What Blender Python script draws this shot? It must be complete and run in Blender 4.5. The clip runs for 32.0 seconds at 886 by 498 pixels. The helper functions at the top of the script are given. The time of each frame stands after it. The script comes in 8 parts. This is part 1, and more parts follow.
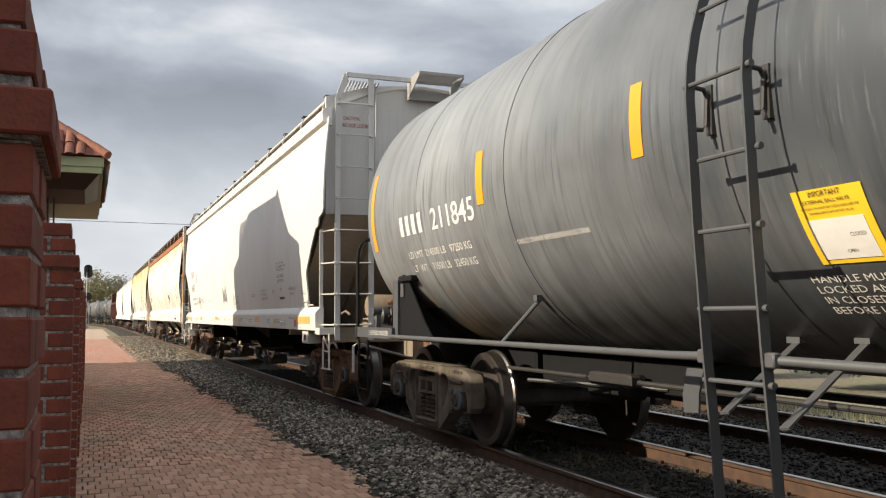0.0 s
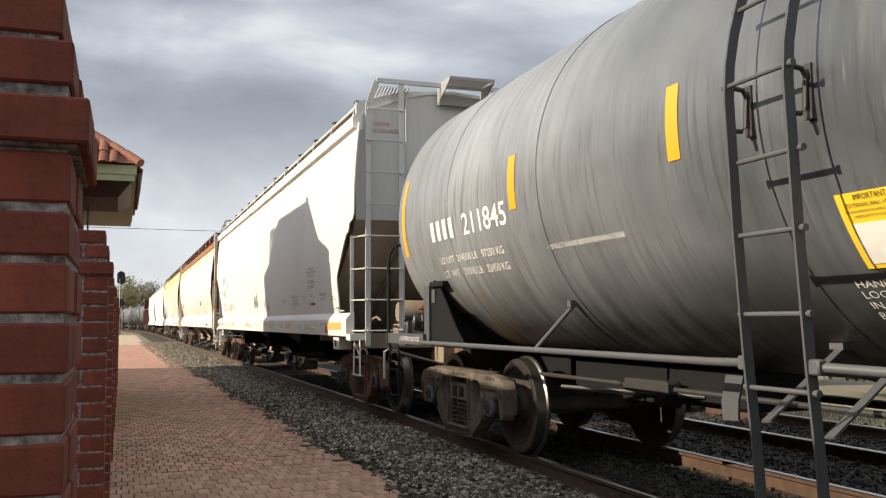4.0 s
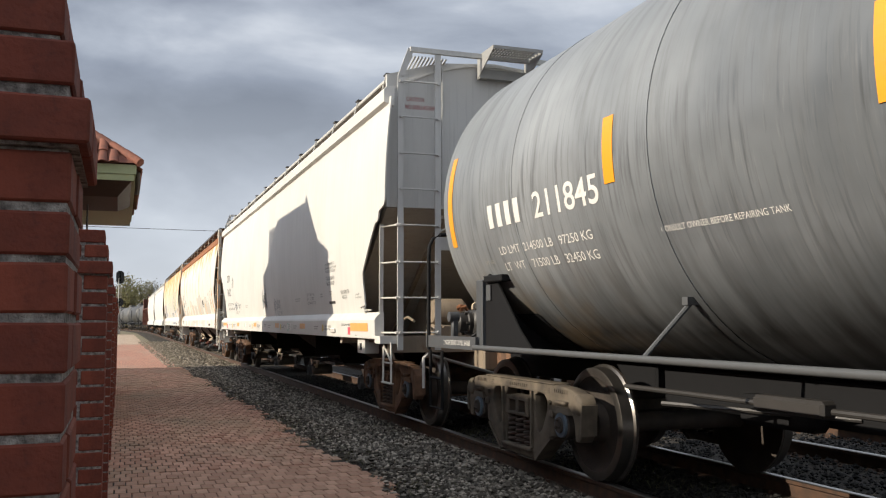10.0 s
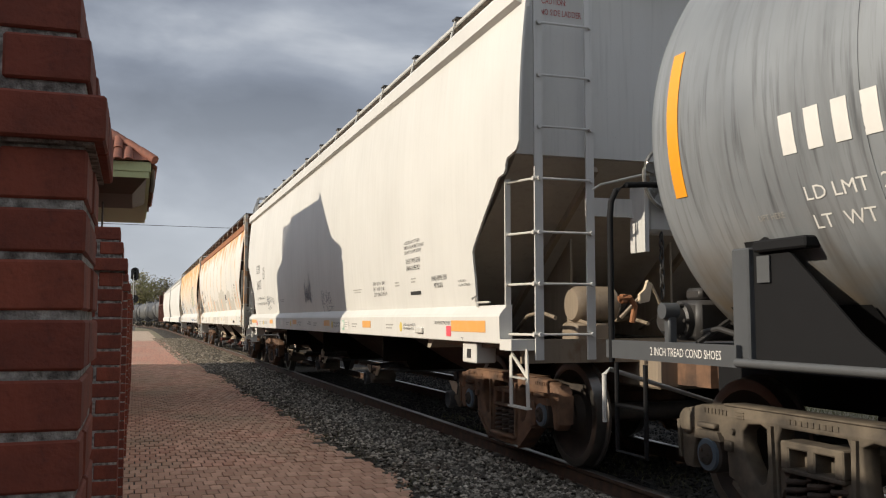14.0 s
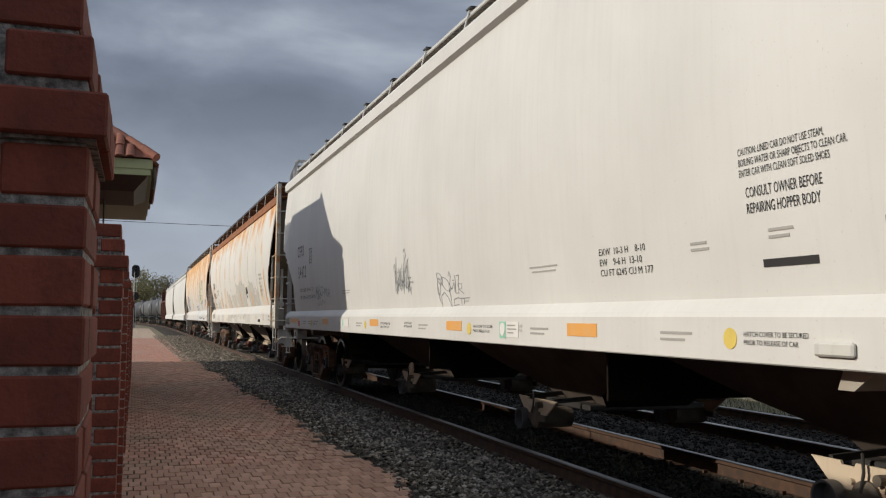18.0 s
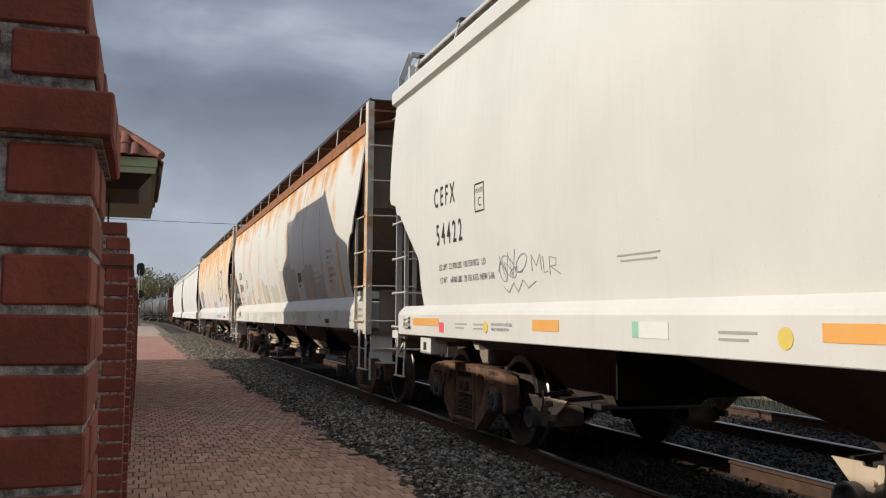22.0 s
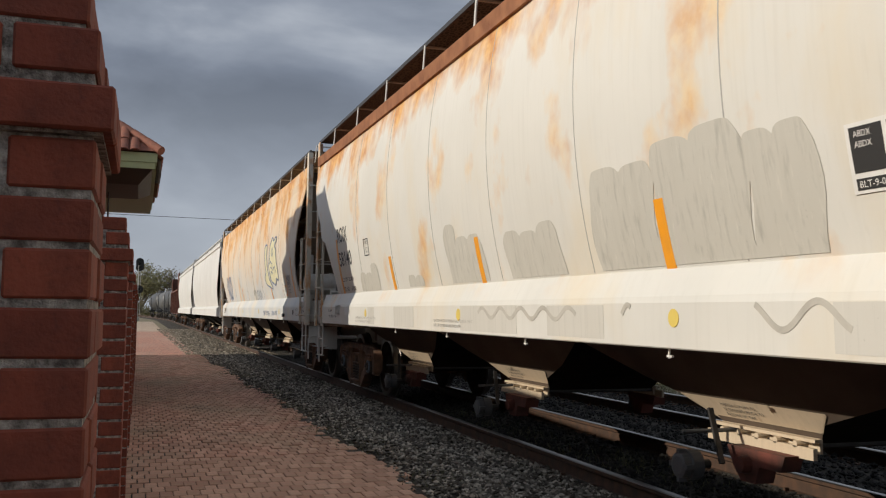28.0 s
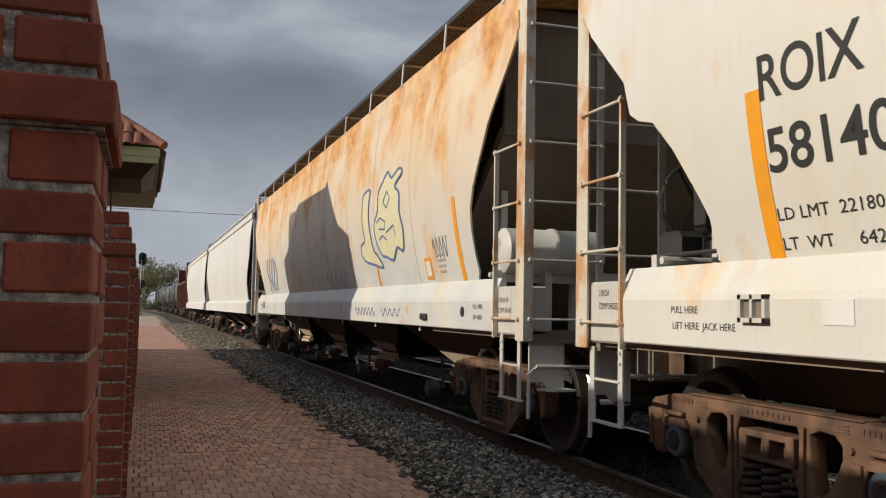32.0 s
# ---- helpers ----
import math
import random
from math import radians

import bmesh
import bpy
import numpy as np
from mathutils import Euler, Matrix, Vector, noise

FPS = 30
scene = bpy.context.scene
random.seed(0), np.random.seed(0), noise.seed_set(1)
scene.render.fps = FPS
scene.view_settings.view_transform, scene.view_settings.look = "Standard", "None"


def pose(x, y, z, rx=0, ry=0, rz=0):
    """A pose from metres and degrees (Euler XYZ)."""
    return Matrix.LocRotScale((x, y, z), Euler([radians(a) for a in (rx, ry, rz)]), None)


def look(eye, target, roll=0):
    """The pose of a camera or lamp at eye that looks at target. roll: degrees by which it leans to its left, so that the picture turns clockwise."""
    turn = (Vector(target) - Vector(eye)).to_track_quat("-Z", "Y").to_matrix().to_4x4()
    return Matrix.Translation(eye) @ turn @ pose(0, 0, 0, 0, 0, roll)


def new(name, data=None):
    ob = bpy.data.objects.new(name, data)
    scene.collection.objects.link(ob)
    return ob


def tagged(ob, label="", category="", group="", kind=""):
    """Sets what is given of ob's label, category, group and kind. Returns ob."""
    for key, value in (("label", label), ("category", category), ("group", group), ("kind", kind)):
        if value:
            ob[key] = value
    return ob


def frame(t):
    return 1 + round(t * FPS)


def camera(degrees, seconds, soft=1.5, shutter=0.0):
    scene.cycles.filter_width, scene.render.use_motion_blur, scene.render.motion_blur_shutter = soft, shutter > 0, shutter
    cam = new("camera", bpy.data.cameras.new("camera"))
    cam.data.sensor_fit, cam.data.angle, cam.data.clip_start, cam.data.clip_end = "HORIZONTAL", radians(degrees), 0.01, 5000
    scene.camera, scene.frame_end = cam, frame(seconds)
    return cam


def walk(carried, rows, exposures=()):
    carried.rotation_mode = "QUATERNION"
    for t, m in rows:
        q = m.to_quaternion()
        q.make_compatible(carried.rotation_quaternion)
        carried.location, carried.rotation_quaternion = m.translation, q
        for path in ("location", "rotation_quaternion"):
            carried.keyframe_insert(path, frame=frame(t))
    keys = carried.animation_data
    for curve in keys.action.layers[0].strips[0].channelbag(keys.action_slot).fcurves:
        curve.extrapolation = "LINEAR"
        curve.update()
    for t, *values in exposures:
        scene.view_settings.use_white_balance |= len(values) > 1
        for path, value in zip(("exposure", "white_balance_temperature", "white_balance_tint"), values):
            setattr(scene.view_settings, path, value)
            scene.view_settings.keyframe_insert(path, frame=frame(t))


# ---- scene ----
from mathutils.geometry import tessellate_polygon

# ---------------------------------------------------------------- camera
cam = camera(52.31, 32.0, soft=1.15, shutter=0.06)
PATH = [
    (0, pose(0.0048, 0.0012, 1.4190, 94.168, 0, -21.409) @ pose(0, 0, 0, 0, 0, -0.345)),
    (0.5, pose(0.0063, -0.0030, 1.4165, 93.613, 0, -20.312) @ pose(0, 0, 0, 0, 0, -0.324)),
    (1, pose(0.0043, -0.0024, 1.4180, 93.632, 0, -20.182) @ pose(0, 0, 0, 0, 0, 0.216)),
    (1.5, pose(0.0038, -0.0004, 1.4191, 93.905, 0, -20.215) @ pose(0, 0, 0, 0, 0, 0.181)),
    (2, pose(0.0042, -0.0004, 1.4183, 93.856, 0, -20.056) @ pose(0, 0, 0, 0, 0, 0.052)),
    (2.5, pose(0.0035, -0.0021, 1.4188, 94.062, 0, -19.861) @ pose(0, 0, 0, 0, 0, -0.152)),
    (3, pose(0.0043, -0.0018, 1.4183, 94.309, 0, -19.863) @ pose(0, 0, 0, 0, 0, -0.292)),
    (3.5, pose(0.0029, 0.0000, 1.4187, 94.483, 0, -19.745) @ pose(0, 0, 0, 0, 0, -0.358)),
    (5.5, pose(0.0007, 0.0018, 1.4196, 94.610, 0, -19.239) @ pose(0, 0, 0, 0, 0, -0.326)),
    (6, pose(0.0012, -0.0036, 1.4188, 94.646, 0, -19.269) @ pose(0, 0, 0, 0, 0, -0.328)),
    (6.5, pose(0.0005, 0.0033, 1.4210, 94.731, 0, -19.240) @ pose(0, 0, 0, 0, 0, -0.402)),
    (7, pose(0.0006, -0.0032, 1.4199, 94.807, 0, -19.151) @ pose(0, 0, 0, 0, 0, -0.425)),
    (7.5, pose(0.0004, 0.0004, 1.4206, 94.797, 0, -19.056) @ pose(0, 0, 0, 0, 0, -0.443)),
    (8, pose(0.0006, -0.0002, 1.4201, 94.744, 0, -19.033) @ pose(0, 0, 0, 0, 0, -0.347)),
    (8.5, pose(0.0013, -0.0029, 1.4198, 94.572, 0, -19.107) @ pose(0, 0, 0, 0, 0, -0.380)),
    (9, pose(0.0012, 0.0018, 1.4199, 94.469, 0, -19.307) @ pose(0, 0, 0, 0, 0, -0.237)),
    (9.5, pose(0.0009, -0.0005, 1.4198, 94.514, 0, -19.545) @ pose(0, 0, 0, 0, 0, -0.111)),
    (10, pose(0.0006, -0.0008, 1.4195, 94.615, 0, -19.621) @ pose(0, 0, 0, 0, 0, -0.094)),
    (10.5, pose(-0.0002, 0.0004, 1.4207, 94.649, 0, -19.494) @ pose(0, 0, 0, 0, 0, -0.055)),
    (11, pose(0.0000, -0.0012, 1.4200, 94.634, 0, -19.361) @ pose(0, 0, 0, 0, 0, -0.045)),
    (11.5, pose(-0.0008, 0.0004, 1.4207, 94.523, 0, -19.299) @ pose(0, 0, 0, 0, 0, 0.093)),
    (12, pose(-0.0004, 0.0012, 1.4202, 94.451, 0, -19.227) @ pose(0, 0, 0, 0, 0, 0.113)),
    (12.5, pose(-0.0002, -0.0012, 1.4198, 94.471, 0, -19.061) @ pose(0, 0, 0, 0, 0, -0.004)),
    (13, pose(-0.0009, -0.0016, 1.4205, 94.487, 0, -18.912) @ pose(0, 0, 0, 0, 0, 0.054)),
    (13.5, pose(-0.0005, -0.0025, 1.4195, 94.468, 0, -18.826) @ pose(0, 0, 0, 0, 0, -0.032)),
    (14, pose(-0.0008, 0.0039, 1.4206, 94.427, 0, -18.784) @ pose(0, 0, 0, 0, 0, -0.005)),
    (14.5, pose(-0.0004, -0.0025, 1.4197, 94.389, 0, -18.753) @ pose(0, 0, 0, 0, 0, 0.031)),
    (16.5, pose(-0.0008, 0.0004, 1.4205, 94.355, 0, -18.972) @ pose(0, 0, 0, 0, 0, 0.275)),
    (17, pose(-0.0002, 0.0004, 1.4199, 94.337, 0, -18.906) @ pose(0, 0, 0, 0, 0, 0.366)),
    (17.5, pose(-0.0006, 0.0006, 1.4199, 94.317, 0, -18.821) @ pose(0, 0, 0, 0, 0, 0.333)),
    (18, pose(-0.0001, -0.0002, 1.4197, 94.416, 0, -18.721) @ pose(0, 0, 0, 0, 0, 0.471)),
    (18.5, pose(-0.0006, -0.0006, 1.4206, 94.415, 0, -18.632) @ pose(0, 0, 0, 0, 0, 0.342)),
    (19, pose(-0.0015, -0.0013, 1.4202, 94.409, 0, -18.531) @ pose(0, 0, 0, 0, 0, 0.319)),
    (19.5, pose(-0.0001, 0.0021, 1.4198, 94.317, 0, -18.503) @ pose(0, 0, 0, 0, 0, 0.339)),
    (20, pose(-0.0006, -0.0034, 1.4190, 94.272, 0, -18.465) @ pose(0, 0, 0, 0, 0, 0.357)),
    (20.5, pose(-0.0012, -0.0024, 1.4197, 94.277, 0, -18.402) @ pose(0, 0, 0, 0, 0, 0.397)),
    (21, pose(-0.0017, 0.0021, 1.4204, 94.304, 0, -18.428) @ pose(0, 0, 0, 0, 0, 0.424)),
    (21.5, pose(-0.0015, -0.0035, 1.4195, 94.309, 0, -18.451) @ pose(0, 0, 0, 0, 0, 0.453)),
    (22, pose(-0.0016, 0.0023, 1.4212, 94.280, 0, -18.450) @ pose(0, 0, 0, 0, 0, 0.459)),
    (22.5, pose(-0.0019, 0.0031, 1.4203, 94.211, 0, -18.388) @ pose(0, 0, 0, 0, 0, 0.445)),
    (23, pose(-0.0010, -0.0038, 1.4199, 94.208, 0, -18.339) @ pose(0, 0, 0, 0, 0, 0.572)),
    (23.5, pose(-0.0011, 0.0003, 1.4203, 94.192, 0, -18.336) @ pose(0, 0, 0, 0, 0, 0.606)),
    (24, pose(-0.0009, 0.0016, 1.4202, 94.161, 0, -18.320) @ pose(0, 0, 0, 0, 0, 0.574)),
    (24.5, pose(-0.0015, -0.0009, 1.4198, 94.190, 0, -18.385) @ pose(0, 0, 0, 0, 0, 0.588)),
    (25, pose(-0.0003, -0.0020, 1.4193, 94.212, 0, -18.439) @ pose(0, 0, 0, 0, 0, 0.711)),
    (25.5, pose(-0.0013, 0.0019, 1.4208, 94.106, 0, -18.536) @ pose(0, 0, 0, 0, 0, 0.877)),
    (27.5, pose(-0.0006, 0.0013, 1.4197, 94.195, 0, -18.491) @ pose(0, 0, 0, 0, 0, 1.003)),
    (28, pose(-0.0026, -0.0014, 1.4195, 94.081, 0, -18.486) @ pose(0, 0, 0, 0, 0, 0.754)),
    (28.5, pose(-0.0021, 0.0013, 1.4200, 93.989, 0, -18.532) @ pose(0, 0, 0, 0, 0, 0.603)),
    (29, pose(-0.0019, 0.0027, 1.4205, 93.975, 0, -18.576) @ pose(0, 0, 0, 0, 0, 0.672)),
    (29.5, pose(-0.0018, -0.0004, 1.4198, 93.990, 0, -18.559) @ pose(0, 0, 0, 0, 0, 0.705)),
    (30, pose(-0.0026, 0.0011, 1.4205, 94.016, 0, -18.442) @ pose(0, 0, 0, 0, 0, 0.810)),
    (30.5, pose(-0.0020, -0.0019, 1.4196, 93.990, 0, -18.326) @ pose(0, 0, 0, 0, 0, 0.716)),
    (31, pose(-0.0022, -0.0004, 1.4204, 93.947, 0, -18.320) @ pose(0, 0, 0, 0, 0, 0.835)),
    (31.5, pose(-0.0012, 0.0015, 1.4202, 93.847, 0, -18.362) @ pose(0, 0, 0, 0, 0, 0.972)),
    (32, pose(-0.0005, 0.0008, 1.4198, 93.819, 0, -18.333) @ pose(0, 0, 0, 0, 0, 1.061)),
]
walk(cam, PATH, exposures=[(0, 0.53, 7250, 10), (2, 0.58, 7250, 10), (7, 0.50, 7150, 10), (10, 0.30, 6800, 10), (13, 0.10, 6900, 10), (16, -0.24, 6600, 10), (20, -0.42, 6350, 10),
                          (22, -0.22, 6450, 10), (23, -0.22, 6500, 10), (24, -0.36, 6500, 10), (25, -0.27, 6500, 10), (28, -0.36, 6600, 10), (32, -0.32, 6750, 10)])

# ---------------------------------------------------------------- sky and sun
SUN_SLOPE = 0.46                        # the sun stands square to the track, over the depot
sun_height = math.atan(SUN_SLOPE)
sun_data = bpy.data.lights.new("sun", "SUN")
sun_data.energy, sun_data.angle, sun_data.color = 4.6, radians(0.53), (1.0, 0.925, 0.80)
sun = new("sun", sun_data)
sun.matrix_world = look((0, 0, 0), (1, 0.0, -SUN_SLOPE))
scene.view_settings.exposure = 0.0

world = bpy.data.worlds.new("sky")
scene.world = world
world.use_nodes = True
wt = world.node_tree
wt.nodes.clear()


def wnode(kind, **values):
    n = wt.nodes.new(kind)
    for key, value in values.items():
        n.inputs[key].default_value = value
    return n


w_out = wnode("ShaderNodeOutputWorld")
w_sky = wnode("ShaderNodeTexSky")
w_sky.sky_type, w_sky.sun_disc = "NISHITA", False
w_sky.sun_elevation, w_sky.sun_rotation = sun_height, radians(-90)
w_bgs = wnode("ShaderNodeBackground", Strength=0.10)
wt.links.new(w_sky.outputs[0], w_bgs.inputs[0])
w_co = wnode("ShaderNodeTexCoord")
w_map = wnode("ShaderNodeMapping", Scale=(1.0, 1.0, 2.3), Location=(0.9, 0.15, 0.12))
wt.links.new(w_co.outputs["Generated"], w_map.inputs["Vector"])
w_n1 = wnode("ShaderNodeTexNoise", Scale=3.6, Detail=8.0, Roughness=0.50, Distortion=0.25)
w_n2 = wnode("ShaderNodeTexNoise", Scale=1.6, Detail=3.0, Roughness=0.5, Distortion=0.0)
wt.links.new(w_map.outputs[0], w_n1.inputs["Vector"])
wt.links.new(w_map.outputs[0], w_n2.inputs["Vector"])
w_sum = wt.nodes.new("ShaderNodeMath")
w_sum.operation = "MULTIPLY_ADD"
w_sum.inputs[1].default_value = 0.42
wt.links.new(w_n2.outputs["Fac"], w_sum.inputs[0])
w_half = wt.nodes.new("ShaderNodeMath")
w_half.operation = "MULTIPLY"
w_half.inputs[1].default_value = 0.58
wt.links.new(w_n1.outputs["Fac"], w_half.inputs[0])
wt.links.new(w_half.outputs[0], w_sum.inputs[2])
w_ramp = wnode("ShaderNodeValToRGB")
cr = w_ramp.color_ramp
cr.elements[0].position, cr.elements[0].color = 0.37, (0.178, 0.208, 0.268, 1)
cr.elements[1].position, cr.elements[1].color = 0.64, (0.70, 0.755, 0.84, 1)
e = cr.elements.new(0.46)
e.color = (0.260, 0.300, 0.380, 1)
e = cr.elements.new(0.53)
e.color = (0.38, 0.43, 0.52, 1)
# clouds thin out and brighten towards the horizon; a heavier deck lies over them, with thinner cover above it
w_sep = wnode("ShaderNodeSeparateXYZ")
wt.links.new(w_co.outputs["Generated"], w_sep.inputs[0])
w_deck = wnode("ShaderNodeValToRGB")
w_deck.color_ramp.interpolation = "EASE"
for i, (at, v) in enumerate(((0.06, 0.50), (0.14, 0.44), (0.22, 0.43), (0.30, 0.60), (0.38, 0.68), (0.70, 0.52))):
    el = w_deck.color_ramp.elements[i] if i < 2 else w_deck.color_ramp.elements.new(at)
    el.position, el.color = at, (v, v, v, 1)
wt.links.new(w_sep.outputs["Z"], w_deck.inputs[0])
w_bias = wnode("ShaderNodeMapRange", **{"From Min": 0.0, "From Max": 1.0, "To Min": -0.36, "To Max": 0.36})
wt.links.new(w_deck.outputs[0], w_bias.inputs["Value"])
w_total = wt.nodes.new("ShaderNodeMath")
w_total.operation = "ADD"
wt.links.new(w_sum.outputs[0], w_total.inputs[0])
wt.links.new(w_bias.outputs[0], w_total.inputs[1])
wt.links.new(w_total.outputs[0], w_ramp.inputs[0])
w_low = wnode("ShaderNodeMapRange", **{"From Min": 0.02, "From Max": 0.26, "To Min": 0.66, "To Max": 0.0})
wt.links.new(w_sep.outputs["Z"], w_low.inputs["Value"])
w_mixc = wt.nodes.new("ShaderNodeMix")
w_mixc.data_type = "RGBA"
w_mixc.inputs["B"].default_value = (0.64, 0.70, 0.79, 1)
wt.links.new(w_low.outputs[0], w_mixc.inputs["Factor"])
wt.links.new(w_ramp.outputs[0], w_mixc.inputs["A"])
# the cover is thinner and brighter on the sun's side, behind the viewer
w_dot = wt.nodes.new("ShaderNodeVectorMath")
w_dot.operation = "DOT_PRODUCT"
w_dot.inputs[1].default_value = (-0.87, -0.25, 0.43)
wt.links.new(w_co.outputs["Generated"], w_dot.inputs[0])
w_thin = wnode("ShaderNodeMapRange", **{"From Min": 0.0, "From Max": 0.9, "To Min": 1.0, "To Max": 1.5})
wt.links.new(w_dot.outputs["Value"], w_thin.inputs["Value"])
w_bgc = wnode("ShaderNodeBackground", Strength=1.0)
wt.links.new(w_mixc.outputs["Result"], w_bgc.inputs[0])
wt.links.new(w_thin.outputs[0], w_bgc.inputs["Strength"])
w_mix = wnode("ShaderNodeMixShader", Fac=0.93)
wt.links.new(w_bgs.outputs[0], w_mix.inputs[1])
wt.links.new(w_bgc.outputs[0], w_mix.inputs[2])
wt.links.new(w_mix.outputs[0], w_out.inputs[0])


# ---------------------------------------------------------------- materials
class Mat:
    """A small node builder round one Principled shader."""

    def __init__(self, name, rough=0.6, metal=0.0, spec=0.5):
        self.m = bpy.data.materials.new(name)
        self.m.use_nodes = True
        self.t = self.m.node_tree
        self.b = self.t.nodes["Principled BSDF"]
        self.b.inputs["Roughness"].default_value = rough
        self.b.inputs["Metallic"].default_value = metal
        self.b.inputs["Specular IOR Level"].default_value = spec
        self.co = self.t.nodes.new("ShaderNodeTexCoord")

    def node(self, kind, **values):
        n = self.t.nodes.new(kind)
        for key, value in values.items():
            n.inputs[key].default_value = value
        return n

    def link(self, a, b):
        self.t.links.new(a, b)

    def noise(self, scale, detail=4.0, stretch=(1, 1, 1), rough=0.55, shift=(0, 0, 0), distort=0.0):
        mp = self.node("ShaderNodeMapping", Scale=stretch, Location=shift)
        self.link(self.co.outputs["Object"], mp.inputs["Vector"])
        n = self.node("ShaderNodeTexNoise", Scale=scale, Detail=detail, Roughness=rough, Distortion=distort)
        self.link(mp.outputs[0], n.inputs["Vector"])
        return n.outputs["Fac"]

    def span(self, value, lo, hi, a=0.0, b=1.0):
        n = self.node("ShaderNodeMapRange", **{"From Min": lo, "From Max": hi, "To Min": a, "To Max": b})
        self.link(value, n.inputs["Value"])
        return n.outputs[0]

    def axis(self, k):
        n = self.node("ShaderNodeSeparateXYZ")
        self.link(self.co.outputs["Object"], n.inputs[0])
        return n.outputs[k]

    def math(self, op, a, b):
        n = self.t.nodes.new("ShaderNodeMath")
        n.operation = op
        for i, v in enumerate((a, b)):
            if isinstance(v, (int, float)):
                n.inputs[i].default_value = v
            else:
                self.link(v, n.inputs[i])
        return n.outputs[0]

    def mix(self, fac, a, b):
        n = self.t.nodes.new("ShaderNodeMix")
        n.data_type = "RGBA"
        for key, v in (("Factor", fac), ("A", a), ("B", b)):
            if isinstance(v, tuple):
                n.inputs[key].default_value = (*v, 1)
            elif isinstance(v, (int, float)):
                n.inputs[key].default_value = v
            else:
                self.link(v, n.inputs[key])
        return n.outputs["Result"]

    def rand(self):
        return self.t.nodes.new("ShaderNodeObjectInfo").outputs["Random"]

    def island(self):
        return self.t.nodes.new("ShaderNodeNewGeometry").outputs["Random Per Island"]

    def colour(self, c):
        if isinstance(c, tuple):
            self.b.inputs["Base Color"].default_value = (*c, 1)
        else:
            self.link(c, self.b.inputs["Base Color"])
        return self

    def roughness(self, v):
        self.link(v, self.b.inputs["Roughness"])
        return self

    def bump(self, height, strength=0.3, distance=0.01):
        n = self.node("ShaderNodeBump", Strength=strength, Distance=distance)
        self.link(height, n.inputs["Height"])
        self.link(n.outputs[0], self.b.inputs["Normal"])
        return self


def painted(name, base, dirt, rust=None, amount=0.3, streak=0.35, rough=0.5, more=0.0):
    """Weathered paint on a rail car: soft dirt, vertical streaks, specks of rust."""
    m = Mat(name, rough)
    big = m.noise(0.9, 3)
    run = m.noise(5.0, 5, (1.0, 3.0, 0.16))
    c = m.mix(m.span(big, 0.35, 0.75, 0.0, amount), base, dirt)
    c = m.mix(m.span(run, 0.50, 0.80, 0.0, streak), c, dirt)
    if rust:
        spot = m.noise(3.5, 6, (1, 1, 0.7))
        c = m.mix(m.span(spot, 0.64 - more, 0.74 - more, 0.0, 0.8), c, rust)
    fine = m.noise(22.0, 6, (1.0, 1.0, 0.045))
    c = m.mix(m.span(fine, 0.54, 0.72, 0.0, streak * 0.9), c, tuple(v * 0.55 for v in base))
    c = m.mix(m.span(m.noise(26.0, 6, (1.0, 1.0, 0.05), 0.6, (3, 5, 1)), 0.60, 0.74, 0.0, streak * 0.7), c, tuple(min(0.9, v * 1.45 + 0.03) for v in dirt))
    c = m.mix(m.span(m.noise(60.0, 4), 0.66, 0.76, 0.0, 0.35), c, tuple(v * 0.45 for v in dirt))
    m.colour(c).bump(m.noise(2.2, 3), 0.12, 0.02)
    m.roughness(m.span(run, 0.3, 0.8, rough - 0.08, rough + 0.18))
    return m.m


def rusty(name, a, b, scale=6.0, rough=0.8):
    m = Mat(name, rough)
    n = m.noise(scale, 6)
    m.colour(m.mix(m.span(n, 0.35, 0.68), a, b)).bump(m.noise(scale * 8, 4), 0.35, 0.004)
    return m.m


def plain(name, c, rough=0.5, metal=0.0, wear=0.25):
    m = Mat(name, rough, metal)
    n = m.noise(9.0, 5)
    dark = tuple(v * 0.6 for v in c)
    m.colour(m.mix(m.span(n, 0.42, 0.75, 0.0, wear), c, dark)).bump(m.noise(40.0, 3), 0.08, 0.003)
    return m.m


def brick_material(name, a, b, soot, per_island=False):
    m = Mat(name, 0.82)
    r = m.island() if per_island else m.rand()
    c = m.mix(r, a, b)
    c = m.mix(m.span(m.noise(14.0, 5), 0.45, 0.75, 0.0, 0.5), c, soot)
    c = m.mix(m.span(m.noise(120.0, 3), 0.55, 0.75, 0.0, 0.35), c, soot)
    c = m.mix(m.span(m.noise(5.0, 6), 0.50, 0.74, 0.0, 0.35), c, soot)
    m.colour(c).bump(m.noise(70.0, 6), 0.8, 0.004)
    return m.m


BRICK = brick_material("red pressed brick", (0.185, 0.040, 0.021), (0.255, 0.060, 0.031), (0.065, 0.018, 0.012))
BRICK_FAR = brick_material("red pressed brick joined", (0.185, 0.040, 0.021), (0.255, 0.060, 0.031), (0.065, 0.018, 0.012), True)
m = Mat("lime mortar", 0.95)
m.colour(m.mix(m.span(m.noise(60.0, 5), 0.35, 0.65), (0.10, 0.092, 0.084), (0.42, 0.40, 0.365))).bump(m.noise(220.0, 4), 0.9, 0.006)
MORTAR = m.m


